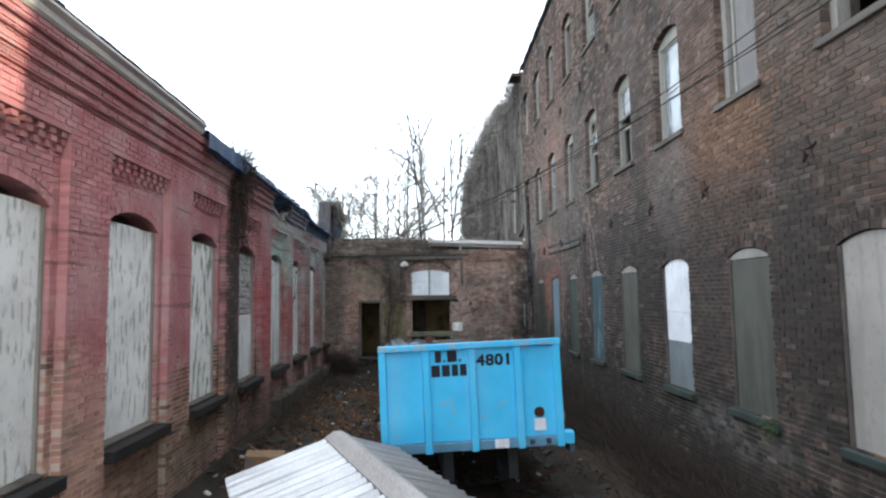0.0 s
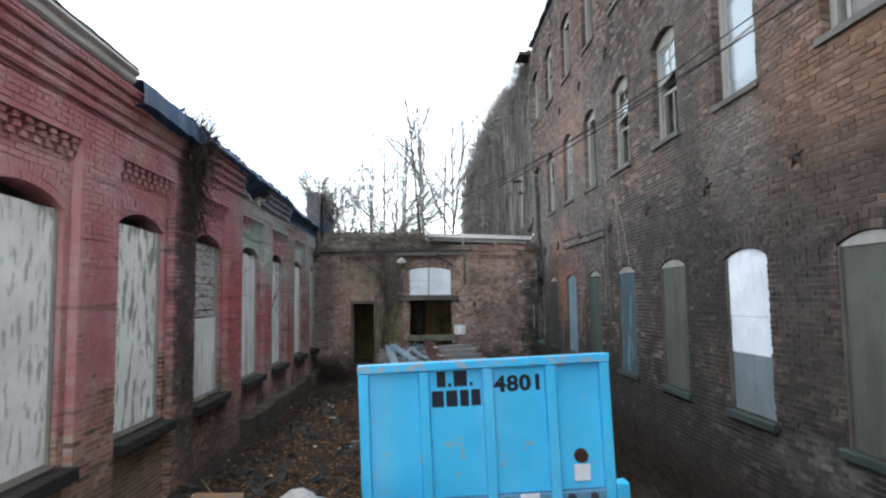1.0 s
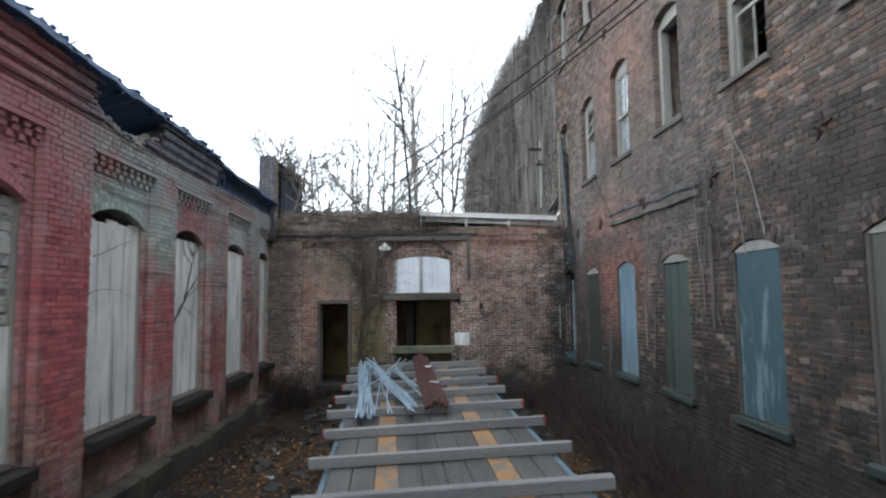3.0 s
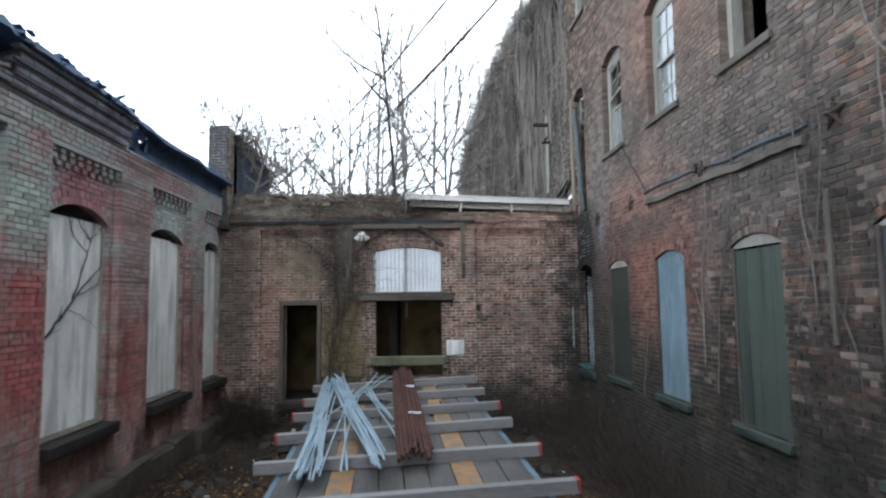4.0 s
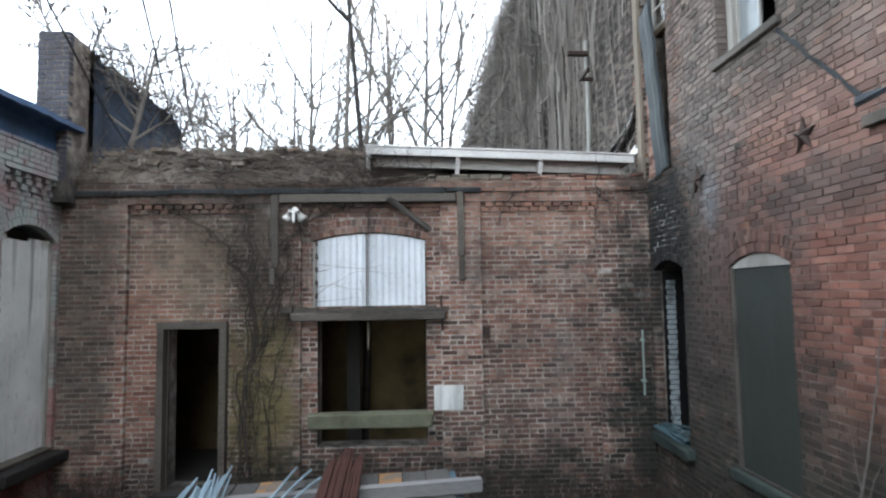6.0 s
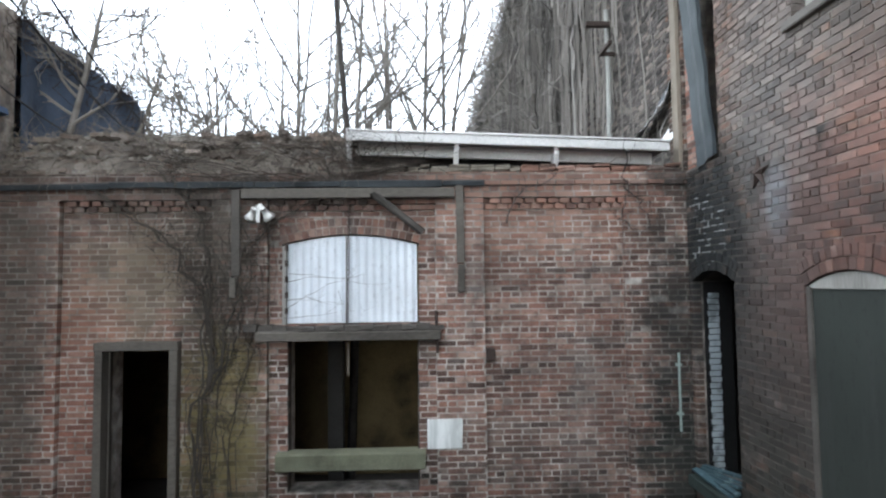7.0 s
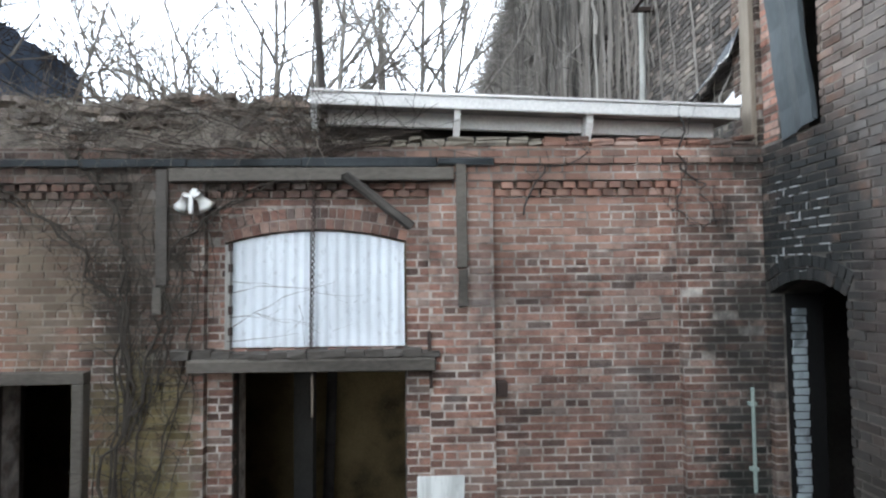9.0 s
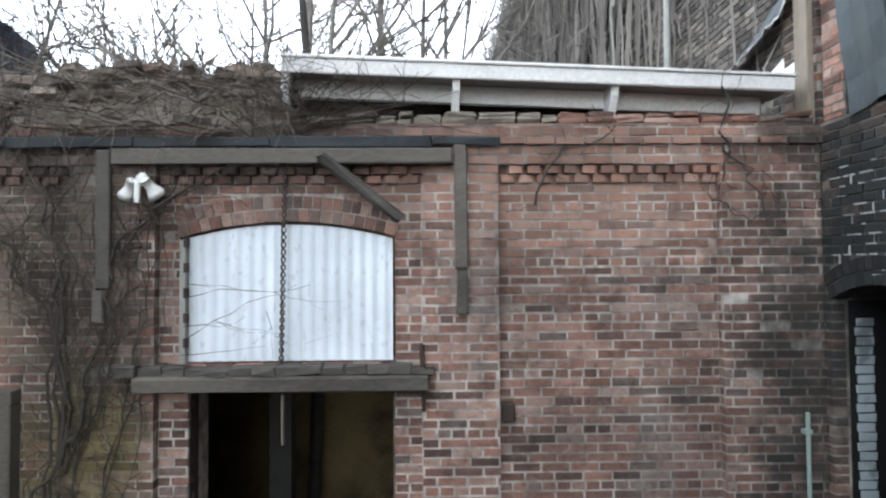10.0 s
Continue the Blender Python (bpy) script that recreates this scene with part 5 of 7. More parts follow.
for z in (1.5, 2.05):
    box(bm, (4.42, YF - 0.13, z), (4.48, YF - 0.078, z + 0.03))
tagged(part("conduit_pipe", bm, plain("pale_green_pipe_paint", (0.27, 0.33, 0.3), 0.7, vary=0.3)), "short pale green conduit pipe fixed upright to the wall", "pipe")
bm = bmesh.new()
box(bm, (2.27, YF - 0.09, 2.15), (2.36, YF + 0.0, 2.28), bevel=0.008)
tagged(part("junction_box", bm, iron), "small rusty junction box in the pier's corner", "box")

# floodlight with two lamp heads
e = empty("floodlight", "white twin-head floodlight on the end wall", "floodlight", pose(-0.28, YF - 0.1, 3.85) @ Matrix.Diagonal((0.92, 0.92, 0.92, 1)))
bm = bmesh.new()
bmesh.ops.create_uvsphere(bm, u_segments=12, v_segments=8, radius=0.055)
for v in bm.verts:
    v.co = Vector((v.co.x, v.co.y * 0.5, v.co.z + 0.05))
part("mount", bm, plastic_white, e, smooth=True)
for s, yaw in ((-1, 20), (1, -35)):
    bm = bmesh.new()
    m = pose(s * 0.06, -0.06, 0.02, 35, s * -28, 0)
    rr = [(0.035, 0.02), (0.04, -0.05), (0.06, -0.09), (0.085, -0.13), (0.075, -0.125), (0.05, -0.08)]
    ringz = [[bm.verts.new(m @ Vector((r * math.cos(2 * math.pi * k / 14), r * math.sin(2 * math.pi * k / 14), z))) for k in range(14)] for r, z in rr]
    for p, q in zip(ringz, ringz[1:]):
        for k in range(14):
            bm.faces.new((p[k], p[(k + 1) % 14], q[(k + 1) % 14], q[k]))
    bm.faces.new(ringz[0])
    bm.faces.new(ringz[-1][::-1])
    part("lamp_head", bm, plastic_white, e, smooth=True)
bm = bmesh.new()
box(bm, (-0.02, -0.1, -0.14), (0.02, -0.07, 0.02), bevel=0.006)
part("sensor", bm, plastic_white, e)

# white eave over the right half, with brackets
e = empty("eave", "sagging white painted timber eave with brackets", "eave", pose(0.68, YF + 0.22, 4.5, 0, 2.3, 0))
L_ = 3.76
for name, lo, hi, mat, lab in (
    ("fascia", (0.0, -0.3, 0.18), (L_, -0.26, 0.285), white_paint, ""),
    ("cap_board", (-0.01, -0.315, 0.287), (L_ + 0.01, 0.28, 0.31), white_paint, ""),
    ("soffit", (0.0, -0.258, 0.205), (L_, 0.28, 0.23), soffit_paint, "soffit boards coloured dark for the shade under the eave"),
    ("wall_plate", (0.06, -0.06, 0.06), (L_ - 0.12, -0.01, 0.203), white_paint, ""),
    # Dark board added to give the gap under the plate its shade.
    ("rafter_board", (0.0, 0.2, -0.4), (L_ - 0.05, 0.23, 0.2), wood_dark, "dark board added for the shade in the gap"),
):
    bm = bmesh.new()
    box(bm, lo, hi, bevel=0.006, jitter=0.004)
    part(name, bm, mat, e, lab)
for x in (0.0, 1.25, 2.42):
    bm = bmesh.new()
    pts = [(-0.258, 0.2), (-0.25, 0.11), (-0.19, 0.0), (-0.12, -0.14), (-0.062, -0.2), (-0.062, 0.2)]
    a = [bm.verts.new((x, y, z)) for y, z in pts]
    b = [bm.verts.new((x + 0.055, y, z)) for y, z in pts]
    bm.faces.new(a)
    bm.faces.new(b[::-1])
    for i in range(len(pts)):
        bm.faces.new((a[i], b[i], b[(i + 1) % len(pts)], a[(i + 1) % len(pts)]))
    bmesh.ops.recalc_face_normals(bm, faces=bm.faces[:])
    part("bracket", bm, white_paint, e)
for name, mat, a, z in (("coping", concrete, 0.7, 4.3), ("coping_bricks", brick_back, 2.7, 4.3)):
    bm = bmesh.new()
    x, end = a, 2.7 if a < 1 else 4.6
    while x < end - 0.05:
        L = min(end - x, random.uniform(0.12, 0.3) if a < 1 else 0.21)
        box(bm, (x, YF - 0.085 + random.uniform(0, 0.03), z), (x + L - 0.006, YF + 0.18, z + 0.045 + random.uniform(-0.01, 0.01)), bevel=0.01, jitter=0.01)
        box(bm, (x + 0.02, YF - 0.06 + random.uniform(0, 0.04), z + 0.05), (x + L, YF + 0.18, z + 0.085 + random.uniform(-0.015, 0.01)), bevel=0.012, jitter=0.012)
        x += L
    part(name, bm, mat, back_wall)

# tarpaulin torn against the mill, and a pale sheet beneath it
e = empty("tarpaulin", "torn dark tarpaulin with a frayed white edge against the mill wall", "tarpaulin")
sooty = plain("sooty_tarpaulin", (0.06, 0.068, 0.078), 0.5, vary=0.5, scale=8)
for name, mat, q0, q1, off in (("sheet", sooty, 0.0, 1.0, 0.0), ("torn_edge", white_paint, 0.97, 1.12, 0.006)):
    bm = bmesh.new()
    g = []
    for i in range(31):
        for j in range(6):
            s, q = i / 30, q0 + (q1 - q0) * j / 5
            if name == "torn_edge":
                q = 0.97 + (0.02 + 0.14 * abs(noise.noise((i * 0.7, 3, 3)))) * j / 5
            high, low = 5.75 - 0.72 * s ** 0.7, 5.3 - 0.34 * s ** 0.6 + 0.05 * noise.noise((i * 0.45, 1, 8))
            fold = 0.03 * noise.noise((i * 0.6, j * 0.7, 0))
            g.append(bm.verts.new((4.69 - 0.16 * q - fold - off, 18.2 + 1.45 * s, high + (low - high) * q)))
    for i in range(30):
        for j in range(5):
            bm.faces.new((g[i * 6 + j], g[i * 6 + j + 1], g[i * 6 + j + 7], g[i * 6 + j + 6]))
    part(name, bm, mat, e, smooth=True)
bm = bmesh.new()
g = []
for i in range(9):
    for j in range(5):
        s, t_ = i / 8, j / 4
        g.append(bm.verts.new((4.69 - 0.1 * t_, 18.22 + 0.5 * s, 5.06 - 0.16 * s * (1 - t_) - 0.32 * t_ + 0.02 * noise.noise((i, j, 5)))))
for i in range(8):
    for j in range(4):
        bm.faces.new((g[i * 5 + j], g[i * 5 + j + 1], g[i * 5 + j + 6], g[i * 5 + j + 5]))
tagged(part("loose_sheet", bm, plain("clean_white_sheeting", (0.8, 0.8, 0.8), 0.6, vary=0.08), smooth=True), "pale torn sheet hanging beneath the tarpaulin", "sheet")
# ---------------------------------------------------------------- flatbed trailer
TR = pose(1.0, 2.3, 0, 0, -1.9, 3.2)
trailer = empty("flatbed_trailer", "blue flatbed trailer with a ribbed steel headboard and plank deck", "trailer", TR)


DECK = pose(0.176, 0.0, -0.255, 1.5, 0, -0.45)         # the deck rises towards the loading bay
BULK = pose(0.055, 0.11, 0.0, 0, 0, -2.0)              # the headboard stands a little askew on the deck


def tbox(name, lo, hi, mat, parent=trailer, bevel=0.008, jitter=0.0, label="", m=None):
    bm = bmesh.new()
    box(bm, lo, hi, m, bevel=bevel, jitter=jitter)
    return part(name, bm, mat, parent, label)


tbox("headboard", (-1.2, 0.0, 0.58), (1.2, 0.03, 1.8), blue, m=BULK)
tbox("top_rail", (-1.235, -0.07, 1.8), (1.235, 0.06, 1.88), blue_worn, jitter=0.004, m=BULK)
for x in (-1.18, -0.6, 0.02, 0.64, 1.175):
    wd = 0.05
    tbox("stake", (x - wd, -0.065, 0.44), (x + wd, -0.002, 1.798), blue, jitter=0.003, m=BULK)
tbox("bottom_rail", (-1.22, -0.045, 0.455), (1.22, 0.05, 0.575), plain("scuffed_blue_grey_steel", (0.12, 0.27, 0.4), 0.6, 0.1, vary=0.35), jitter=0.003, m=BULK)
tbox("reflector_plate", (0.28, -0.058, 0.465), (0.47, -0.047, 0.585), board_white, label="white reflective plate", m=BULK)
tbox("notice_plate", (0.83, -0.03, 0.66), (0.99, -0.004, 0.82), board_white, label="white notice plate", m=BULK)
bm = bmesh.new()
bmesh.ops.create_cone(bm, cap_ends=True, segments=16, radius1=0.07, radius2=0.06, depth=0.05, matrix=BULK @ pose(0.91, -0.025, 0.9, 90))
part("air_socket", bm, rust, trailer, "rust-brown round socket")
for x in (0.78, 1.0):
    tbox("coupling", (x - 0.03, -0.12, 0.5), (x + 0.03, -0.046, 0.56), steel_dark, m=BULK)
tbox("side_bracket", (1.23, -0.05, 0.47), (1.36, 0.1, 0.62), blue, jitter=0.006, m=BULK)
# company mark as plain bars, and the fleet number
for row, z0, z1, spans in ((0, 1.63, 1.78, ((-0.47, -0.385), (-0.36, -0.33), (-0.305, -0.175), (-0.15, -0.12))), (1, 1.44, 1.595, ((-0.525, -0.41), (-0.385, -0.275), (-0.25, -0.165), (-0.14, -0.05)))):
    for a, b in spans:
        top = z0 + 0.035 if b - a < 0.05 else z1
        tbox("mark_bar", (a, -0.006, z0), (b, 0.001, top), ink, bevel=0, m=BULK)
txt = bpy.data.curves.new("fleet_number", "FONT")
txt.body, txt.size, txt.offset, txt.extrude = "4801", 0.205, 0.008, 0.002
txt.space_character = 1.08
tmp = new("fleet_number", txt)
me = bpy.data.meshes.new_from_object(tmp.evaluated_get(bpy.context.evaluated_depsgraph_get()))
bpy.data.objects.remove(tmp)
num = new("fleet_number", me)
me.materials.append(ink)
num.parent = trailer
num["label"] = "black stencilled number 4801"
num.matrix_basis = BULK @ pose(0.09, -0.003, 1.562, 90, 0, 0) @ Matrix.Diagonal((1.12, 1, 1, 1))
# deck planks and chassis
xs = [-1.2 + 0.24 * i for i in range(11)]
for i, (a, b) in enumerate(zip(xs, xs[1:])):
    tbox("deck_plank", (a + 0.004, 0.2, 0.69 + random.uniform(-0.004, 0.004)), (b - 0.004, 13.9, 0.74 + random.uniform(-0.004, 0.004)), wood_orange if i in (2, 7) else wood_along, bevel=0.004, jitter=0.003, m=DECK)
rail_paint = plain("faded_blue_rail_paint", (0.075, 0.125, 0.16), 0.6, vary=0.5, scale=8)
for s in (-1, 1):
    tbox("side_rail", (s * 1.24 - 0.035, 0.2, 0.56), (s * 1.24 + 0.035, 13.9, 0.72), rail_paint, jitter=0.004, m=DECK)
    tbox("chassis_beam", (s * 0.45 - 0.07, 0.4, 0.2), (s * 0.45 + 0.07, 13.7, 0.685), steel_dark, m=DECK)
    tbox("landing_leg", (s * 0.75 - 0.06, 2.0, -0.53 - s * 0.025), (s * 0.75 + 0.06, 2.12, 0.44), steel_dark)
for y in [1.0 + 1.3 * k for k in range(10)]:
    tbox("cross_member", (-1.2, y, 0.58), (1.2, y + 0.08, 0.685), steel_dark, m=DECK)
for y in (10.6, 11.9):
    bm = bmesh.new()
    tube(bm, [(-1.1, y, -0.03), (1.1, y, -0.03)], 0.06, sides=10)
    part("axle", bm, steel_dark, trailer)
    for s in (-1, 1):
        bm = bmesh.new()
        m = pose(s * 0.98, y, -0.03 - 0.033 * s, 0, 90, 0)
        pr = [(0.25, -0.12), (0.46, -0.12), (0.5, -0.07), (0.5, 0.07), (0.46, 0.12), (0.25, 0.12)]
        rg = [[bm.verts.new(m @ Vector((r * math.cos(2 * math.pi * k / 24), r * math.sin(2 * math.pi * k / 24), z))) for k in range(24)] for r, z in pr]
        for p, q in zip(rg, rg[1:] + rg[:1]):
            for k in range(24):
                bm.faces.new((p[k], p[(k + 1) % 24], q[(k + 1) % 24], q[k]))
        wheel = part("wheel", bm, rubber, trailer, smooth=True)
        bm = bmesh.new()
        bmesh.ops.create_cone(bm, cap_ends=True, segments=20, radius1=0.25, radius2=0.25, depth=0.16, matrix=m)
        part("rim", bm, steel_dark, wheel)

# loose timbers across the deck
timber_pale = plain("bleached_grey_timber", (0.2, 0.2, 0.2), 0.85, vary=0.35, scale=9, stretch=(0.15, 1, 1))
red_end = plain("faded_red_end_paint", (0.3, 0.06, 0.05), 0.8, vary=0.3)
for i, y in enumerate((13.17, 11.95, 10.85, 9.75, 8.56, 7.4, 6.15, 4.95, 3.75, 2.55, 1.35)):
    a, b = -1.43 + random.uniform(-0.05, 0.03), 1.43 + random.uniform(-0.03, 0.05)
    e = empty("dunnage_timber", "grey weathered square timber laid across the trailer deck", "timber", TR @ DECK @ pose(0, y, 0.745, 0, random.uniform(-0.3, 0.3), random.uniform(-0.8, 0.8)), "timbers across the deck")
    tbox("timber", (a, -0.05, 0), (b, 0.05, 0.115), timber_pale, e, 0.006, 0.005)
    if i in (1, 2, 3, 5):
        tbox("painted_end", (a - 0.004, -0.052, 0.0), (a + 0.03, 0.052, 0.118), red_end, e, 0.004, label="faded red painted end")
    if i in (2, 4, 5):
        tbox("painted_end", (b - 0.03, -0.052, 0.0), (b + 0.004, 0.052, 0.118), red_end, e, 0.004, label="faded red painted end")
    tbox("batten", (a + 0.5, 0.05, 0), (b - 0.6, 0.085, 0.03), wood_along, e, 0.003, 0.003)


def bars(name, label, runs, mat, r):
    """A bundle of steel bars; each run is start, end, sag and lift."""
    e = empty(name, label, "steel bars")
    for a, b, bow in runs:
        bm = bmesh.new()
        a, b = Vector(a), Vector(b)
        side = (b - a).cross(Vector((0, 0, 1))).normalized()
        pts = [a.lerp(b, i / 8) + side * bow * math.sin(math.pi * i / 8) + Vector((0, 0, 0.01 * math.sin(3 * math.pi * i / 8))) for i in range(9)]
        tube(bm, pts, r, sides=5)
        part("bar", bm, mat, e)
    return e


def on_timbers(x, y, up):
    """A place at a height over the tops of the timbers."""
    return (x, y, 0.808 + 0.0262 * (y - 9.7) + 0.0325 * (x - 0.8) + up)


rng = random.Random(9)
runs = []
for k in range(20):
    o, p = rng.uniform(-0.13, 0.13), rng.uniform(-0.15, 0.15)
    runs.append((on_timbers(-0.14 + o, 10.3 + rng.uniform(-0.3, 0.2), rng.uniform(0, 0.05)), on_timbers(-0.6 + p, 15.75 + rng.uniform(-0.45, 0.2), rng.uniform(0.0, 0.12)), rng.uniform(-0.06, 0.06)))
for k in range(17):
    o, p = rng.uniform(-0.08, 0.08), rng.uniform(-0.08, 0.08)
    runs.append((on_timbers(0.51 + o, 10.45 + rng.uniform(-0.2, 0.3), 0.02 + rng.uniform(0, 0.04)), on_timbers(-0.53 + p, 15.65 + rng.uniform(-0.5, 0.25), rng.uniform(0.05, 0.16)), rng.uniform(-0.04, 0.06)))
for a, b in (((0.67, 11.38), (0.15, 14.0)), ((0.61, 12.24), (0.11, 14.44)), ((0.56, 12.4), (0.06, 14.29)), ((0.58, 12.3), (0.09, 14.4)), ((0.0, 10.2), (-0.12, 14.44)), ((0.24, 10.3), (-0.25, 14.72)), ((0.19, 10.2), (0.05, 13.68)), ((-0.04, 13.68), (0.32, 15.89)), ((-0.09, 13.76), (0.19, 15.82)), ((-0.14, 13.53), (0.45, 15.69)), ((-0.38, 11.9), (0.09, 15.42))):
    runs.append((on_timbers(*a, rng.uniform(0, 0.05)), on_timbers(*b, rng.uniform(0.02, 0.14)), rng.uniform(-0.05, 0.05)))
bars("coated_steel_bars", "loose heap of pale blue coated steel bars lying across the timbers", runs, coated, 0.011)
runs = []
for k in range(64):
    o = rng.uniform(-0.19, 0.19)
    up = rng.uniform(0, 0.1) * (1 - abs(o) / 0.25)
    runs.append((on_timbers(0.88 + o * 0.9, 10.67 + rng.uniform(-0.2, 0.3), up), on_timbers(0.64 + o * 0.88, 16.15 + rng.uniform(-0.35, 0.2), up + 0.05), rng.uniform(-0.02, 0.02)))
rb = bars("rusty_steel_bars", "bundle of rusty red-brown steel bars tied with pale straps", runs, rust, 0.0145)
for y in (12.2, 14.2):
    x, _, z = on_timbers(0.88 - 0.24 * (y - 10.67) / 5.5, y, 0.1)
    tbox("strap", (x - 0.02, y - 0.03, z), (x + 0.14, y + 0.02, z + 0.025), board_white, rb, 0.004, 0.006)

bm = bmesh.new()
g = []
for i in range(19):
    for j in range(11):
        u, w_ = i / 18, j / 10
        x, y = -0.25 + 0.75 * u + 0.06 * noise.noise((i * 0.5, j, 1)), 14.05 + 0.9 * w_ + 0.06 * noise.noise((i, j * 0.5, 2))
        rise = math.sin(math.pi * u) * math.sin(math.pi * w_)
        g.append(bm.verts.new(on_timbers(x, y, -0.1 + 0.12 * rise + 0.07 * rise * noise.noise((u * 7, w_ * 6, 3)))))
for i in range(18):
    for j in range(10):
        bm.faces.new((g[i * 11 + j], g[(i + 1) * 11 + j], g[(i + 1) * 11 + j + 1], g[i * 11 + j + 1]))
tagged(part("plastic_sheet", bm, rubber, smooth=True), "crumpled black plastic sheet lying on the trailer deck", "sheet")

# ---------------------------------------------------------------- small corrugated shed in front
SH = pose(-0.68, 1.75, 0.8, 0, 0, 21.5)
shed = empty("tool_shed", "small low shed with a pale corrugated gable roof", "shed", SH)


def corrugated(width, length, drop):
    bm = bmesh.new()
    n_ = int(length / 0.025)
    rows = []
    for i in range(n_ + 1):
        y = -length * i / n_
        z = 0.045 * max(0.0, math.cos(y * 2 * math.pi / 0.19)) ** 2
        jag = 0.02 * math.sin(int(i / 26) * 5.1)
        rows.append([bm.verts.new((x, y, drop * abs(x) / abs(width) * -1 + z + q)) for x, q in ((0, 0), (width * 0.5, 0), (width + jag, 0), (width + jag, 0.012), (0, 0.012))])
    for p, q in zip(rows, rows[1:]):
        for k in range(5):
            bm.faces.new((p[k], p[(k + 1) % 5], q[(k + 1) % 5], q[k]))
    return bm


part("roof_sheet", corrugated(-1.3, 3.4, 0.36), galv, shed)
part("roof_sheet", corrugated(0.8, 3.4, 0.26), galv, shed)
bm = bmesh.new()
pts = [(-0.16, 0.012), (-0.05, 0.075), (0.05, 0.075), (0.14, 0.02), (0.14, 0.008), (0.0, 0.055), (-0.16, 0.0)]
a = [bm.verts.new((x, 0.06, z)) for x, z in pts]
b = [bm.verts.new((x, -3.4, z)) for x, z in pts]
bm.faces.new(a)
bm.faces.new(b[::-1])
for i in range(len(pts)):
    bm.faces.new((a[i], b[i], b[(i + 1) % len(pts)], a[(i + 1) % len(pts)]))
part("ridge_cap", bm, plain("pale_ridge_timber", (0.4, 0.385, 0.37), 0.8, vary=0.25, stretch=(1, 0.15, 1)), shed)
bm = bmesh.new()
box(bm, (-1.2, -3.3, -1.34), (0.7, -0.08, -0.42), bevel=0.01)
part("shed_wall", bm, wood_brown, shed)
bm = bmesh.new()
box(bm, (-0.31, -0.2, -0.06), (0.31, 0.2, 0.46), bevel=0.012, jitter=0.015)
o = tagged(part("crate", bm, wood_orange), "old orange-brown wooden crate on the ground", "crate")
o.matrix_world = pose(-2.3, 4.55, -0.5, 2, 4, 12)

# ---------------------------------------------------------------- mill beyond the end wall, under dead vines
far_face = Face(lambda u, z, d: (FX - d, u, z))


def far_top(y):
    rag = 0.25 * noise.noise((y * 0.9, 4, 4)) + 0.22 * noise.noise((y * 2.6, 1, 4)) + 0.12 * noise.noise((y * 6.0, 8, 4))
    return 11.7 + 0.09 * min(10, y - 18.4) - 0.012 * max(0, y - 31) ** 2 - max(0, y - 41) ** 2 * 0.1 + rag + (0.3 if 19.0 < y < 21.5 else 0)


line = [(y, far_top(y)) for y in np.linspace(44.5, 18.42, 70)]
far_holes = [Hole(19.4, 20.25, 8.7, 10.35, 0.15, 0.0), Hole(21.6, 22.45, 8.7, 10.35, 0.15, 0.0), Hole(22.45, 22.95, 5.6, 7.1, 0.1, 0.0)]
far_wall = far_face.body("wall_mill_far", [(18.42, -0.8), (44.5, -0.8)] + line, far_holes, -0.4, -0.012, mortar_dark, label="grey brick mill wall hung with dead vines")
bx = []
far_face.lay(far_holes, 18.42, 27.0, 4.0, 13.0, 0.0, bx, dice, top=far_top)
brick_grey = wall_brick("grey_sooty_brick", ((0.0, (0.06, 0.055, 0.05)), (0.4, (0.12, 0.105, 0.095)), (0.75, (0.19, 0.165, 0.145)), (1.0, (0.26, 0.23, 0.2))), 0.5, 0.4)[0].m
bricks_on(far_face, bx, [], brick_grey, far_wall)
_vn = Nodes("dead_vine_stems", 0.95)
_vn.colour(_vn.mix(0.55, _vn.ramp(_vn.island, (0.0, (0.03, 0.028, 0.026)), (0.45, (0.14, 0.128, 0.116)), (0.9, (0.27, 0.25, 0.23)), (1.0, (0.48, 0.46, 0.43))), _vn.ramp(_vn.noise(1.1, 6, (1, 1, 0.35)), (0.36, (0.05, 0.046, 0.042)), (0.52, (0.17, 0.155, 0.14)), (0.68, (0.29, 0.265, 0.24)))))
vine_grey = _vn.m


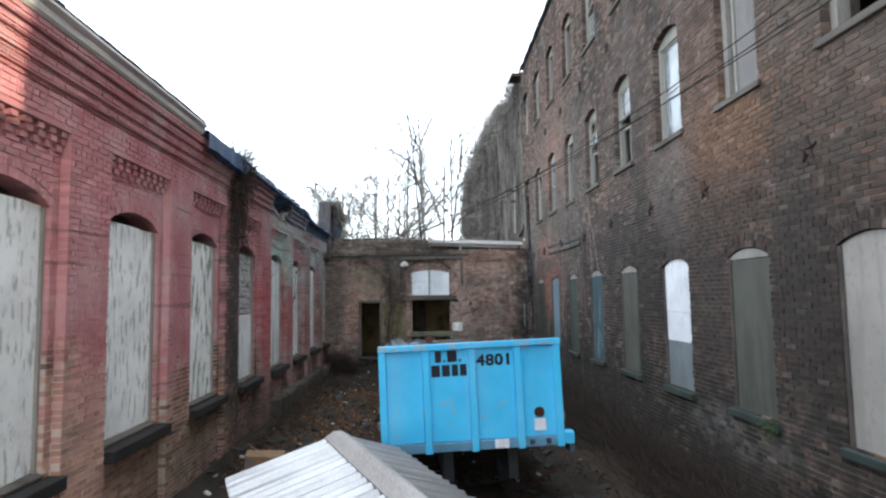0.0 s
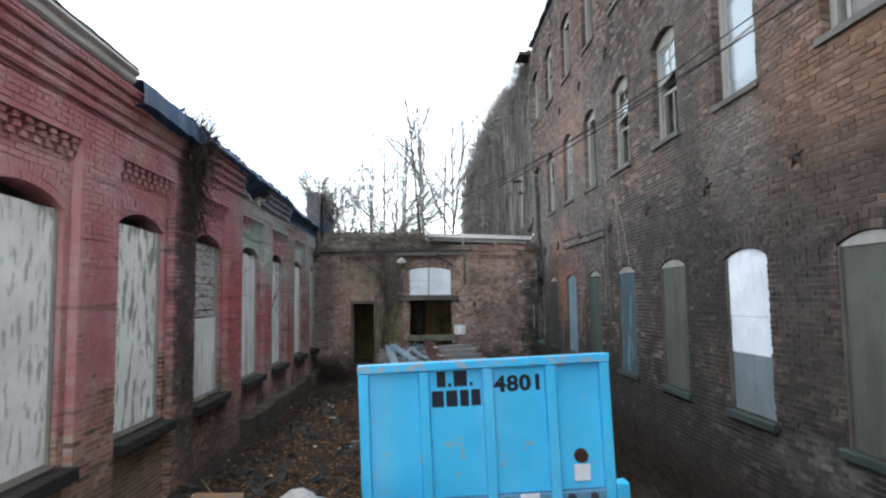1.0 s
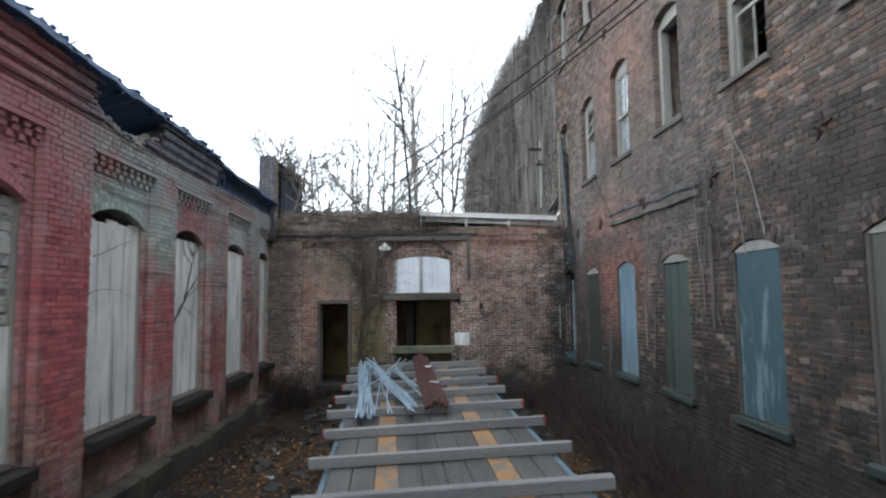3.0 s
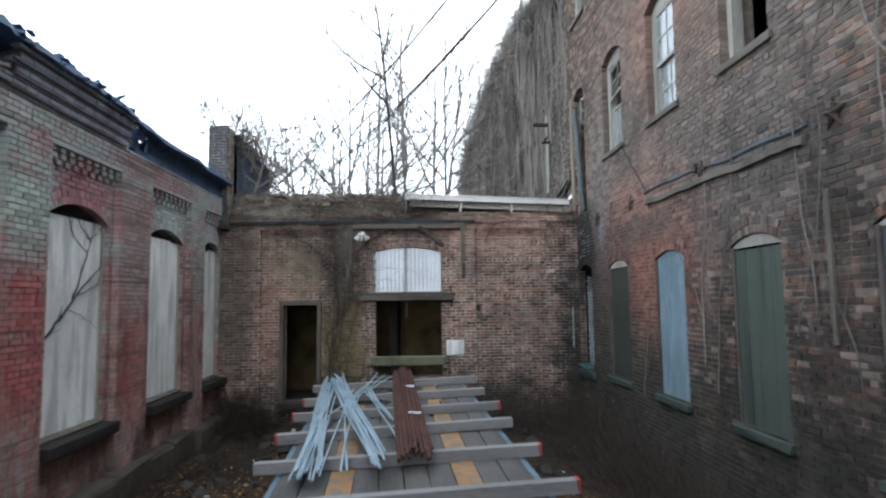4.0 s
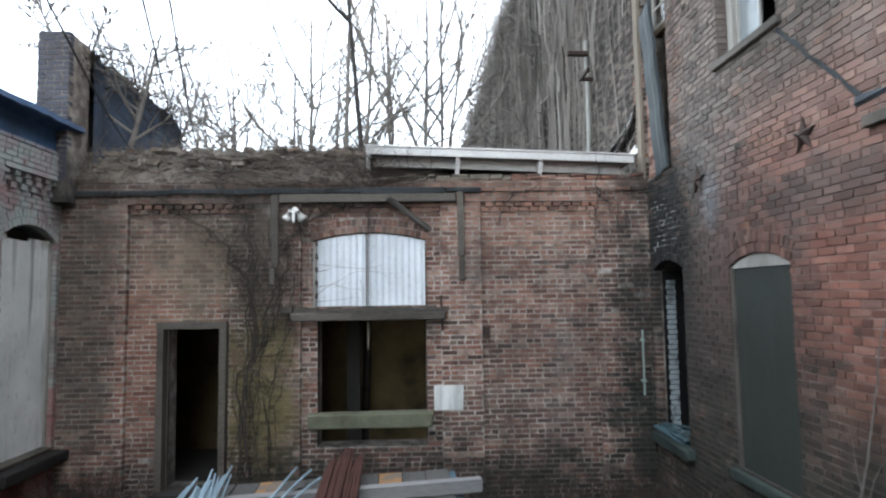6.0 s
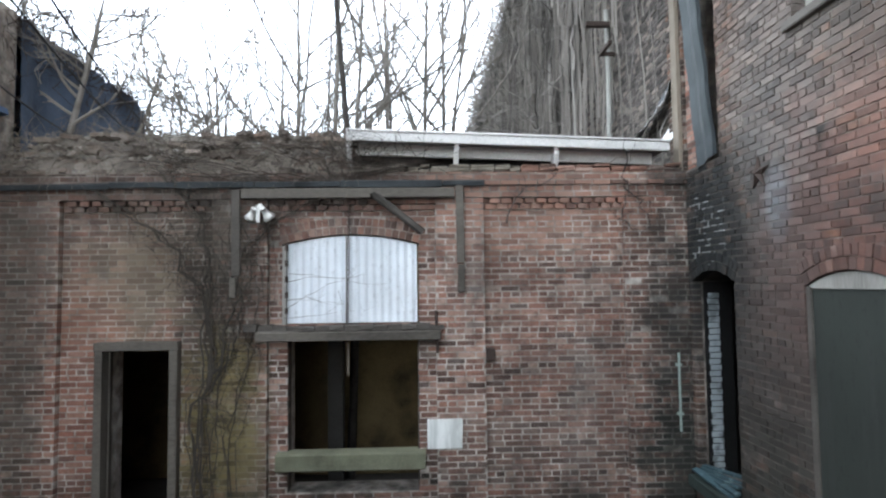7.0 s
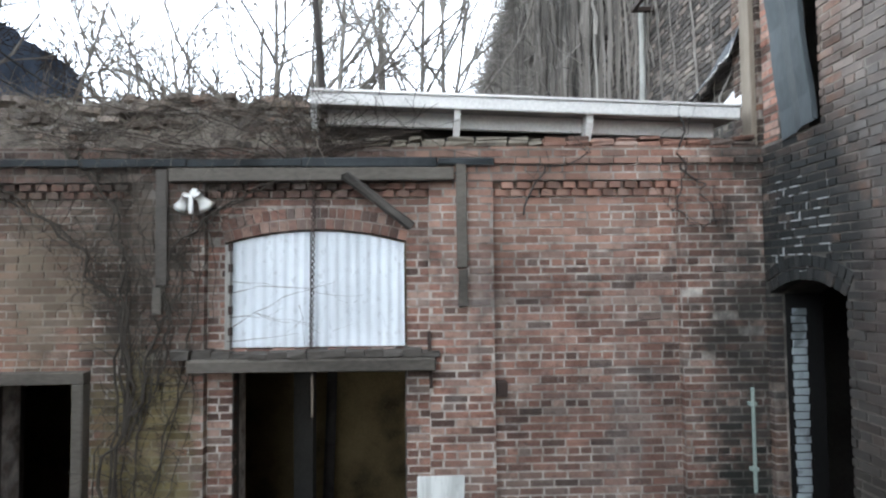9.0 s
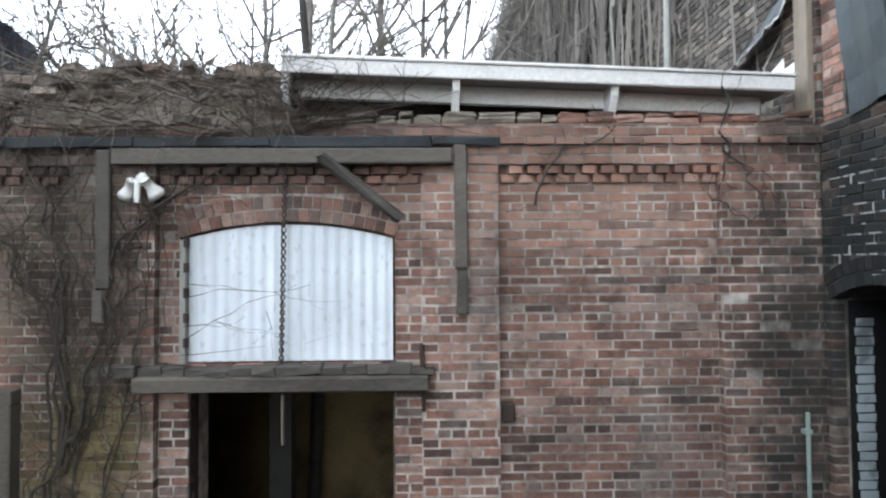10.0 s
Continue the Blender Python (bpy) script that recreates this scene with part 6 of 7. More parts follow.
def ribbon_stems(count, y_a, y_b, rng, r=(0.008, 0.03), columns=0.0):
    """Dead vine stems that climb the far wall in bundles, as joined thin tubes."""
    v, f = [], []
    for _ in range(count):
        y = y_a + (y_b - y_a) * rng.random() ** 0.9
        out = 0.0
        if columns and rng.random() < 0.8:
            k = round(y / columns)
            y = columns * (k + 0.35 * noise.noise((k * 3.7, 1, 2))) + rng.gauss(0, columns * 0.14)
            out = 0.22 + 0.22 * noise.noise((k * 5.3, 4, 4))
        z0 = 3.0 + rng.random() * 6
        z1 = min(far_top(y) + rng.uniform(-0.6, 0.45), z0 + rng.uniform(2, 9))
        n_, rad, d = 9, rng.uniform(*r), rng.uniform(0.02, 0.16) + out * rng.random()
        drift, seed = rng.gauss(0, 0.25 if columns else 0.5), rng.random() * 50
        base = len(v)
        for i in range(n_):
            s = i / (n_ - 1)
            yy, zz = y + drift * s + 0.22 * noise.noise((seed, s * 4, 0)) + 0.09 * noise.noise((seed, s * 13, 2)), z0 + (z1 - z0) * s
            dd = d + 0.12 * noise.noise((seed, s * 5, 9))
            rr = rad * (1 - 0.6 * s)
            for a in range(3):
                v.append((FX - dd - rr * math.cos(a * 2.094), yy + rr * math.sin(a * 2.094), zz))
        for i in range(n_ - 1):
            for a in range(3):
                p, q = base + i * 3 + a, base + i * 3 + (a + 1) % 3
                f.append((p, q, q + 3, p + 3))
    return v, f


rng = random.Random(21)
v, f = ribbon_stems(2600, 22.3, 44.4, rng, (0.008, 0.036), 0.85)
v2, f2_ = ribbon_stems(75, 18.6, 23.5, rng, (0.006, 0.02))
f += [tuple(i + len(v) for i in q) for q in f2_]
v += v2
for k in range(12000):                                  # twigs that fray the face and the outline
    edge = k % 3
    y = rng.uniform(19.0, 44.4) if edge else 44.4 - abs(rng.gauss(0, 3.0))
    z = far_top(y) - abs(rng.gauss(0, 0.7)) if edge == 1 else rng.uniform(4.0, far_top(y) + 0.1)
    if edge == 2 and y < 22.5:
        continue
    far = 1.0 + max(0.0, y - 22.0) * 0.05
    p = Vector((FX - rng.uniform(0, 0.3), y, z))
    q = p + Vector((-rng.uniform(0.05, 0.7) * rng.random(), rng.uniform(-0.5, 0.5), rng.uniform(-0.45, 0.55))) * far
    b = len(v)
    w = Vector((0.004, 0.016, 0.014)) * rng.uniform(0.6, 1.6) * far
    v += [tuple(p - w), tuple(p + w), tuple(q + w * 0.4), tuple(q - w * 0.4)]
    f.append((b, b + 1, b + 2, b + 3))
tagged(shape("dead_vines", v, f, vine_grey), "dead grey climbing vines hanging over the mill wall", "vines", kind="stuff")
e = empty("wall_bracket", "rusty iron bracket arm jutting from the far wall", "bracket", pose(FX, 20.6, 7.15))
bm = bmesh.new()
box(bm, (-0.5, -0.05, 0.0), (0.02, 0.05, 0.08), bevel=0.005)
part("arm", bm, iron, e)
bm = bmesh.new()
box(bm, (-0.3, -0.55, -0.5), (-0.24, -0.05, -0.44), bevel=0.005)
box(bm, (-0.3, -0.08, -0.5), (0.02, -0.02, -0.44), bevel=0.005)
part("lower_arm", bm, iron, e)
bm = bmesh.new()
tube(bm, [(0, 0, 5.3), (0.02, 0.02, 6.4), (0, 0, 7.5)], 0.045, sides=8)
o = tagged(part("downpipe", bm, plain("chalky_pipe_paint", (0.33, 0.33, 0.31), 0.7, vary=0.3)), "length of pale painted downpipe on the far wall", "pipe")
o.location = (FX - 0.1, 20.75, 0)
bm = bmesh.new()
box(bm, (XR - 0.4, 18.3, 11.6), (XR + 0.3, 19.2, 11.72), bevel=0.02, jitter=0.03)
tagged(part("broken_cornice", bm, stone_dark), "broken stone cornice slab jutting at the roofline", "cornice")

# ---------------------------------------------------------------- rubble and vines on the shed roof
def heap(x, y):
    s = max(0, min(1, (0.9 - x) / 0.5)) * max(0, min(1, (x + 3.6) / 0.4))
    return 4.28 + s * (0.14 + 0.5 * min(1, (y - 18.0) / 0.9) + 0.09 * noise.noise((x * 2, y * 2, 0)) + 0.06 * noise.noise((x * 6, y * 6, 2)))


nx, ny = 80, 44
v = [(-3.45 + 4.4 * i / nx, 17.98 + 3.6 * j / ny, heap(-3.45 + 4.4 * i / nx, 17.98 + 3.6 * j / ny) if j else 4.2) for j in range(ny + 1) for i in range(nx + 1)]
f = [(j * (nx + 1) + i, j * (nx + 1) + i + 1, (j + 1) * (nx + 1) + i + 1, (j + 1) * (nx + 1) + i) for j in range(ny) for i in range(nx)]
tagged(shape("roof_rubble", v, f, plain("rubble_and_dead_leaves", (0.2, 0.175, 0.148), 0.95, vary=0.6, scale=14, bump=1.0), smooth=False), "heap of collapsed roof rubble and dead leaves", "rubble", kind="stuff")


def scatter_sticks(name, label, mat, count, place, reach, r, seed, kind="stuff", category="twigs", bend=0.5):
    rng = random.Random(seed)
    v, f = [], []
    for _ in range(count):
        p, d = place(rng)
        p, d = Vector(p), Vector(d)
        L = rng.uniform(*reach)
        rad = rng.uniform(*r)
        base = len(v)
        for i in range(5):
            rr = rad * (1 - 0.7 * i / 4)
            u = d.orthogonal().normalized()
            w = d.cross(u).normalized()
            for a in range(3):
                v.append(tuple(p + u * rr * math.cos(a * 2.094) + w * rr * math.sin(a * 2.094)))
            p = p + d * L / 4
            d = (d + Vector((rng.gauss(0, 1), rng.gauss(0, 1), rng.gauss(0, 1))) * bend * 0.4).normalized()
        for i in range(4):
            for a in range(3):
                f.append((base + i * 3 + a, base + i * 3 + (a + 1) % 3, base + i * 3 + 3 + (a + 1) % 3, base + i * 3 + 3 + a))
    return tagged(shape(name, v, f, mat), label, category, kind=kind)


def on_heap(rng):
    x, y = rng.uniform(-3.2, 0.9), 18.0 + abs(rng.gauss(0, 0.6))
    return (x, y, heap(x, y) + 0.01), Vector((rng.gauss(0, 1), rng.gauss(0, 0.5), rng.gauss(0.05, 0.4))).normalized()


scatter_sticks("roof_twigs", "tangled dead creeper twigs over the roof rubble", twig_grey, 1100, on_heap, (0.15, 0.8), (0.002, 0.006), 3)


def on_front(rng):
    x, z = rng.uniform(-3.3, 0.9), rng.uniform(4.28, 4.85)
    return (x, YF - 0.12 + 0.55 * (z - 4.3) + rng.uniform(-0.04, 0.04), z), Vector((rng.gauss(0, 1), rng.gauss(-0.1, 0.25), rng.gauss(-0.1, 0.6))).normalized()


scatter_sticks("parapet_twigs", "dry creeper twigs trailing over the ruined parapet", twig_grey, 700, on_front, (0.12, 0.6), (0.002, 0.006), 13)


def bits(name, label, mat, count, place, size, seed, category="debris"):
    rng = random.Random(seed)
    v, f = [], []
    for _ in range(count):
        m = Matrix.Translation(place(rng)) @ Euler((rng.uniform(-0.6, 0.6), rng.uniform(-0.6, 0.6), rng.uniform(0, 6.3))).to_matrix().to_4x4()
        a, b, c = (rng.uniform(*size) for _ in range(3))
        n_ = len(v)
        for x, y, z in ((-1, -1, -1), (1, -0.8, -1), (0.9, 1, -1), (-0.8, 0.9, -1), (-0.8, -0.9, 1), (0.9, -0.7, 0.8), (0.7, 0.8, 1), (-0.9, 0.8, 0.7)):
            v.append(tuple(m @ Vector((x * a, y * b, z * c * 0.4))))
        f += [tuple(n_ + i for i in q) for q in ((0, 3, 2, 1), (4, 5, 6, 7), (0, 1, 5, 4), (1, 2, 6, 5), (2, 3, 7, 6), (3, 0, 4, 7))]
    return tagged(shape(name, v, f, mat), label, category, kind="stuff")


def heap_spot(rng):
    x, y = rng.uniform(-3.2, 0.7), 18.12 + abs(rng.gauss(0, 0.8))
    return Vector((x, y, heap(x, y) - 0.005))


bits("roof_rubble_bits", "pale broken slates and mortar lumps on the roof", rubble, 90, heap_spot, (0.012, 0.05), 8)
bits("roof_brick_bits", "dark broken brick lumps on the roof", stone_dark, 150, heap_spot, (0.02, 0.06), 18)
bits("roof_slates", "broken grey slates strewn over the roof rubble", plain("grey_broken_slate", (0.19, 0.175, 0.155), 0.9, vary=0.5, scale=10), 560, heap_spot, (0.015, 0.09), 19)

# ragged courses of the old parapet, stepping back as they rise
parapet_brick = wall_brick("lichened_parapet_brick", ((0.0, (0.09, 0.077, 0.066)), (0.35, (0.19, 0.152, 0.122)), (0.65, (0.27, 0.21, 0.165)), (0.85, (0.3, 0.2, 0.15)), (1.0, (0.46, 0.42, 0.37))), 0.4, 0.45)[0].m
rng = random.Random(77)
v, f = [], []
for k in range(9):
    x = -3.35 + rng.uniform(0, 0.1)
    while x < 0.72:
        L = rng.uniform(0.11, 0.24)
        back = YF - 0.06 + 0.035 * k + 0.16 * max(0.0, noise.noise((x * 1.3, k * 0.6, 5))) + rng.uniform(-0.015, 0.03)
        gone = 0.12 + 0.06 * k + 0.4 * max(0.0, noise.noise((x * 0.9, 2, 7)))
        if rng.random() > gone:
            m = pose(x + L / 2, back + 0.1, 4.335 + 0.062 * k + rng.uniform(-0.006, 0.006), rng.gauss(0, 7), rng.gauss(0, 6), rng.gauss(0, 11))
            n_ = len(v)
            a, b, c = L / 2 - 0.006, 0.1, 0.027
            for q in ((-1, -1, -1), (1, -1, -1), (1, 1, -1), (-1, 1, -1), (-0.95, -0.93, 1), (0.95, -0.93, 0.9), (0.95, 1, 1), (-0.95, 1, 0.9)):
                v.append(tuple(m @ Vector((q[0] * a, q[1] * b, q[2] * c))))
            f += [tuple(n_ + t_ for t_ in q) for q in ((0, 3, 2, 1), (4, 5, 6, 7), (0, 1, 5, 4), (1, 2, 6, 5), (2, 3, 7, 6), (3, 0, 4, 7))]
        x += L
tagged(shape("parapet_bricks", v, f, parapet_brick), "ragged brown brick courses of a ruined parapet", "bricks", kind="stuff")

# creeper on the end wall
def creeper(paths, mat, name, label, seed, wall="back", thick=0.016, forks=14):
    rng = random.Random(seed)
    bm = bmesh.new()

    def put(u, z, d):
        return {"back": (u, YF - 0.09 - d, z), "right": (XR - 0.015 - d, u, z), "left": (XL - 0.082 + d, u, z)}[wall]

    def grow(u, z, ang, length, r, depth):
        pts = []
        n_ = max(3, int(length / 0.12))
        for i in range(n_ + 1):
            pts.append(put(u, z, 0.012 + 0.012 * rng.random()))
            ang += rng.gauss(0, 0.2 if wall == "back" else 0.09)
            u, z = u + math.cos(ang) * length / n_, z + math.sin(ang) * length / n_
            if depth < 3 and rng.random() < forks / 60:
                grow(u, z, ang + rng.choice((-1, 1)) * rng.uniform(0.4, 1.0), length * rng.uniform(0.25, 0.6), r * 0.55, depth + 1)
        tube(bm, pts, r, r * 0.3, 5, False)

    for u, z, ang, length, r in paths:
        grow(u, z, ang, length, r * thick / 0.016, 0)
    return tagged(part(name, bm, mat), label, "vine")


def strands(name, label, mat, lines, count, r, wander, seed, twigs=0, twig=(0.15, 0.5), kind="stuff"):
    """Stems that follow the given lines over the end wall, with side twigs that keep off the openings."""
    rng = random.Random(seed)
    bm = bmesh.new()
    e = None if kind else empty(name, label, "vine")
    for line in lines:
        for k in range(count):
            off, ph = rng.gauss(0, wander), rng.uniform(0, 40)
            rad = rng.uniform(*r)
            n_ = 6 * (len(line) - 1)
            pts = []
            for i in range(n_ + 1):
                s = i / 6
                a, b_ = line[min(int(s), len(line) - 2)], line[min(int(s) + 1, len(line) - 1)]
                s -= min(int(s), len(line) - 2)
                x, z = a[0] + (b_[0] - a[0]) * s, a[1] + (b_[1] - a[1]) * s
                x += off + 0.1 * noise.noise((ph, i * 0.33, 0)) + 0.04 * noise.noise((ph, i * 0.9, 3))
                z += off * 0.4 + 0.08 * noise.noise((ph, i * 0.3, 5))
                pts.append((x, YF - 0.1 - rad - 0.03 * abs(noise.noise((ph, i * 0.5, 9))), z))
                if rng.random() < twigs:
                    an, L = rng.uniform(-0.3, 3.4), rng.uniform(*twig)
                    tw, tx, tz = [], x, z
                    for _ in range(5):
                        tw.append((tx, YF - 0.1 - rng.uniform(0, 0.02), tz))
                        an += rng.gauss(0, 0.35)
                        tx, tz = tx + math.cos(an) * L / 4, tz + math.sin(an) * L / 4
                    clear = not any((-0.12 < q[0] < 1.6 and q[2] < 3.6) or (-2.15 < q[0] < -1.15 and q[2] < 2.4) for q in tw)
                    if clear:
                        tube(bm, tw, rad * 0.35, 0.0025, 3, False)
            tube(bm, pts, rad, rad * 0.45, 5, False)
            if e:
                part("stem", bm, mat, e)
                bm = bmesh.new()
    return e or tagged(part(name, bm, mat), label, "vine", kind=kind)


bark_brown = plain("brown_grey_creeper_bark", (0.06, 0.052, 0.043), 0.95, vary=0.45, scale=15)
CLIMB = [[(-1.0, -0.3), (-0.95, 0.9), (-0.94, 1.77), (-0.62, 2.2), (-0.56, 2.64), (-0.45, 3.0), (-0.42, 3.44), (-0.18, 3.69), (0.25, 3.92), (0.76, 4.2)],
         [(-0.8, -0.3), (-0.9, 1.0), (-0.87, 1.8), (-0.8, 2.7), (-0.78, 3.26), (-0.87, 3.7), (-1.05, 4.0), (-1.3, 4.3)],
         [(-0.85, 1.9), (-0.9, 2.93), (-1.12, 3.08), (-1.25, 3.4), (-1.7, 3.7), (-2.2, 4.1)],
         [(-0.6, -0.3), (-0.7, 1.2), (-0.45, 2.1), (-0.3, 2.9), (-0.25, 3.5), (-0.35, 4.2)]]
strands("wall_creeper", "dark leafless creeper climbing the brick end wall", bark_brown, CLIMB, 2, (0.006, 0.017), 0.05, 5, 0.8, kind="")
strands("fine_creeper", "fine dry creeper stems matted on the end wall", bark_brown, CLIMB, 2, (0.003, 0.007), 0.16, 6, 0.6, (0.2, 0.7))


def mat_spot(rng):
    line = rng.choice(CLIMB)
    k = rng.randrange(1, len(line) - 1)
    s = rng.random()
    x, z = line[k][0] + (line[k + 1][0] - line[k][0]) * s + rng.gauss(0, 0.13), line[k][1] + (line[k + 1][1] - line[k][1]) * s + rng.gauss(0, 0.1)
    x = min(x, -0.22 - 0.2 * rng.random()) if z < 3.6 else x
    return (x, YF - 0.095 - rng.uniform(0, 0.05), z), Vector((rng.gauss(-0.1, 0.7), rng.gauss(0, 0.12), rng.gauss(0.4, 0.7))).normalized()


scatter_sticks("creeper_mat", "matted dry tendrils of the creeper on the end wall", bark_brown, 650, mat_spot, (0.1, 0.34), (0.0015, 0.004), 55, category="vine")
strands("roof_creeper", "dead creeper branches spreading over the wall top", bramble, [[(0.7, 4.1), (0.4, 4.45), (-0.2, 4.6), (-1.2, 4.7)], [(0.75, 4.0), (0.8, 4.4), (0.5, 4.8)], [(0.7, 4.15), (1.1, 4.35), (1.6, 4.4)], [(0.3, 4.2), (-0.6, 4.3), (-1.6, 4.5)]], 6, (0.003, 0.01), 0.07, 7, 0.9, (0.15, 0.6))
strands("corner_creeper", "thin dark creeper looped near the wall's corner", bark_dark, [[(3.88, 4.56), (3.93, 4.13), (3.86, 3.87), (3.83, 3.68), (4.07, 3.6), (4.22, 3.65)], [(3.93, 4.13), (4.1, 3.96), (4.15, 3.65), (4.3, 3.55)], [(2.5, 3.7), (2.7, 4.1), (3.1, 4.25)]], 1, (0.005, 0.01), 0.0, 8, 0.5, (0.1, 0.3))
creeper([(0.02, 2.75, 0.25, 0.9, 0.007), (0.02, 3.05, 0.1, 0.9, 0.007), (0.02, 2.85, 0.3, 0.8, 0.007), (0.0, 2.65, 0.2, 0.6, 0.006), (0.05, 3.15, -0.1, 0.5, 0.006), (0.6, 2.95, -1.2, 0.35, 0.005)], bramble, "hatch_creeper", "thin creeper twigs spread over the white hatch", 15, thick=0.008, forks=8)
creeper([(9.4, 1.5, 1.6, 4.2, 0.009), (9.9, 2.2, 1.5, 3.6, 0.01), (8.8, 2.9, 1.65, 3.0, 0.012), (8.4, 3.1, 1.5, 2.6, 0.01), (10.2, 2.0, 1.6, 3.0, 0.01), (11.8, 1.2, 1.55, 4.6, 0.011), (12.1, 1.5, 1.6, 4.4, 0.01), (14.2, 0.8, 1.6, 3.0, 0.01)], vine_grey, "mill_creeper", "thin dry creeper stems on the mill wall", 35, "right", thick=0.014, forks=5)



def branch(name, label, mat, face, limbs, seed):
    """A leafless branch pressed against a board: each limb is a radius and its way over the board."""
    rng = random.Random(seed)
    e = empty(name, label, "vine")
    for r, way in limbs:
        bm = bmesh.new()
        pts = []
        for (ua, za), (ub, zb) in zip(way, way[1:]):
            for i in range(4):
                s = i / 4
                pts.append((face + rng.uniform(0.012, 0.03), ua + (ub - ua) * s + rng.gauss(0, 0.008), za + (zb - za) * s + rng.gauss(0, 0.008)))
        pts.append((face + 0.015, *way[-1]))
        tube(bm, pts, r, r * 0.4, 6)
        stem_ob = part("stem", bm, mat, e)
        for i in range(len(pts) // 2):
            p = Vector(rng.choice(pts))
            a, L = rng.uniform(0.2, 2.4), rng.uniform(0.08, 0.26)
            bm = bmesh.new()
            tube(bm, [p, p + Vector((0.004, math.cos(a) * L * 0.5, math.sin(a) * L * 0.45)), p + Vector((0.0, math.cos(a) * L, math.sin(a) * L * 1.05))], r * 0.35, r * 0.15, 4)
            part("twig", bm, mat, stem_ob)
    return e


branch("window_creeper", "bare dark creeper branch across a boarded window", bark_dark, XL - 0.085, (
    (0.017, ((11.72, 1.9), (11.95, 2.08), (12.15, 2.23), (12.43, 2.49), (12.73, 2.7), (13.06, 2.92))),
    (0.011, ((12.4, 2.46), (12.55, 2.75), (12.7, 3.08), (12.76, 3.25), (13.04, 3.46))),
    (0.009, ((12.69, 3.06), (12.43, 3.2), (12.28, 3.38), (12.16, 3.56))),
    (0.009, ((12.76, 3.24), (12.5, 3.41), (12.34, 3.6))),
    (0.007, ((12.44, 2.5), (12.76, 2.58), (13.07, 2.68))),
    (0.006, ((12.27, 2.34), (12.58, 2.25), (13.0, 2.05))),
), 45)
creeper([(9.4, 3.0, 0.3, 1.1, 0.006), (9.3, 2.5, 0.4, 1.2, 0.005)], bark_dark, "board_creeper", "fine creeper tendrils over white planks", 46, "left", forks=8)

# ---------------------------------------------------------------- brambles, litter and debris in the yard
def by_mill(rng):
    y = rng.uniform(-1.0, 17.6)
    x = XR - 0.03 - abs(rng.gauss(0, 0.42))
    return (x, y, ground_height(x, y) - 0.02), Vector((rng.gauss(-0.3, 0.5), rng.gauss(0, 0.5), rng.uniform(0.3, 1.2))).normalized()


scatter_sticks("brambles", "dense dark leafless brambles along the mill wall", bramble, 7000, by_mill, (0.3, 1.25), (0.003, 0.009), 31, category="brambles")


def by_low(rng):
    y = rng.uniform(4.0, 17.6)
    x = XL + 0.25 + abs(rng.gauss(0, 0.35))
    return (x, y, ground_height(x, y) - 0.02), Vector((rng.gauss(0.3, 0.5), rng.gauss(0, 0.5), rng.uniform(0.1, 0.8))).normalized()


scatter_sticks("dead_weeds", "low dead weeds along the painted wall", bramble, 1500, by_low, (0.12, 0.55), (0.002, 0.006), 41, category="weeds")


def by_end(rng):
    y = 17.9 - abs(rng.gauss(0, 0.5))
    x = rng.choice((rng.uniform(-3.2, -2.2), rng.uniform(2.3, 4.5)))
    return (x, y, ground_height(x, y) - 0.02), Vector((rng.gauss(0, 0.5), rng.gauss(-0.2, 0.5), rng.uniform(0.3, 1.2))).normalized()


scatter_sticks("end_brambles", "dark brambles at the foot of the end wall", bramble, 1500, by_end, (0.3, 1.1), (0.003, 0.008), 51, category="brambles")


def anywhere(rng):
    while True:
        x, y = rng.uniform(-3.2, 4.4), rng.uniform(1.5, 17.7)
        if noise.noise((x * 0.7, y * 0.7, 8)) + rng.random() * 0.8 > 0.35:
            return Vector((x, y, ground_height(x, y) + 0.01))


rng = random.Random(61)
v, f = [], []
for _ in range(6500):                                   # fallen leaves
    p = anywhere(rng)
    m = Matrix.Translation(p) @ Euler((rng.uniform(-0.7, 0.7), rng.uniform(-0.7, 0.7), rng.uniform(0, 6.3))).to_matrix().to_4x4()
    s = rng.uniform(0.02, 0.05)
    n_ = len(v)
    v += [tuple(m @ Vector(q)) for q in ((-s, 0, 0), (0, -s * 0.6, s * 0.25), (s, 0, 0), (0, s * 0.6, s * 0.25))]
    f += [(n_, n_ + 1, n_ + 2), (n_, n_ + 2, n_ + 3)]
n = Nodes("fallen_leaves", 0.9)
n.colour(n.ramp(n.island, (0.0, (0.014, 0.01, 0.008)), (0.6, (0.04, 0.024, 0.014)), (1.0, (0.13, 0.07, 0.033))))
tagged(shape("fallen_leaves", v, f, n.m), "brown fallen leaves over the yard", "leaves", kind="stuff")
def drift_spot(rng):
    x, y = rng.uniform(-3.1, -0.6), rng.choice((rng.gauss(9.5, 1.3), rng.gauss(13.2, 1.2), rng.gauss(6.0, 0.8)))
    if rng.random() < 0.3:
        x, y = rng.gauss(3.1, 0.35), rng.gauss(10.5, 1.6)
    return Vector((x, y, ground_height(x, y) + 0.012))


rng = random.Random(62)
v, f = [], []
for _ in range(5200):
    p = drift_spot(rng)
    m = Matrix.Translation(p) @ Euler((rng.uniform(-0.5, 0.5), rng.uniform(-0.5, 0.5), rng.uniform(0, 6.3))).to_matrix().to_4x4()
    s = rng.uniform(0.02, 0.05)
    n_ = len(v)
    v += [tuple(m @ Vector(q)) for q in ((-s, 0, 0), (0, -s * 0.6, s * 0.25), (s, 0, 0), (0, s * 0.6, s * 0.25))]
    f += [(n_, n_ + 1, n_ + 2), (n_, n_ + 2, n_ + 3)]
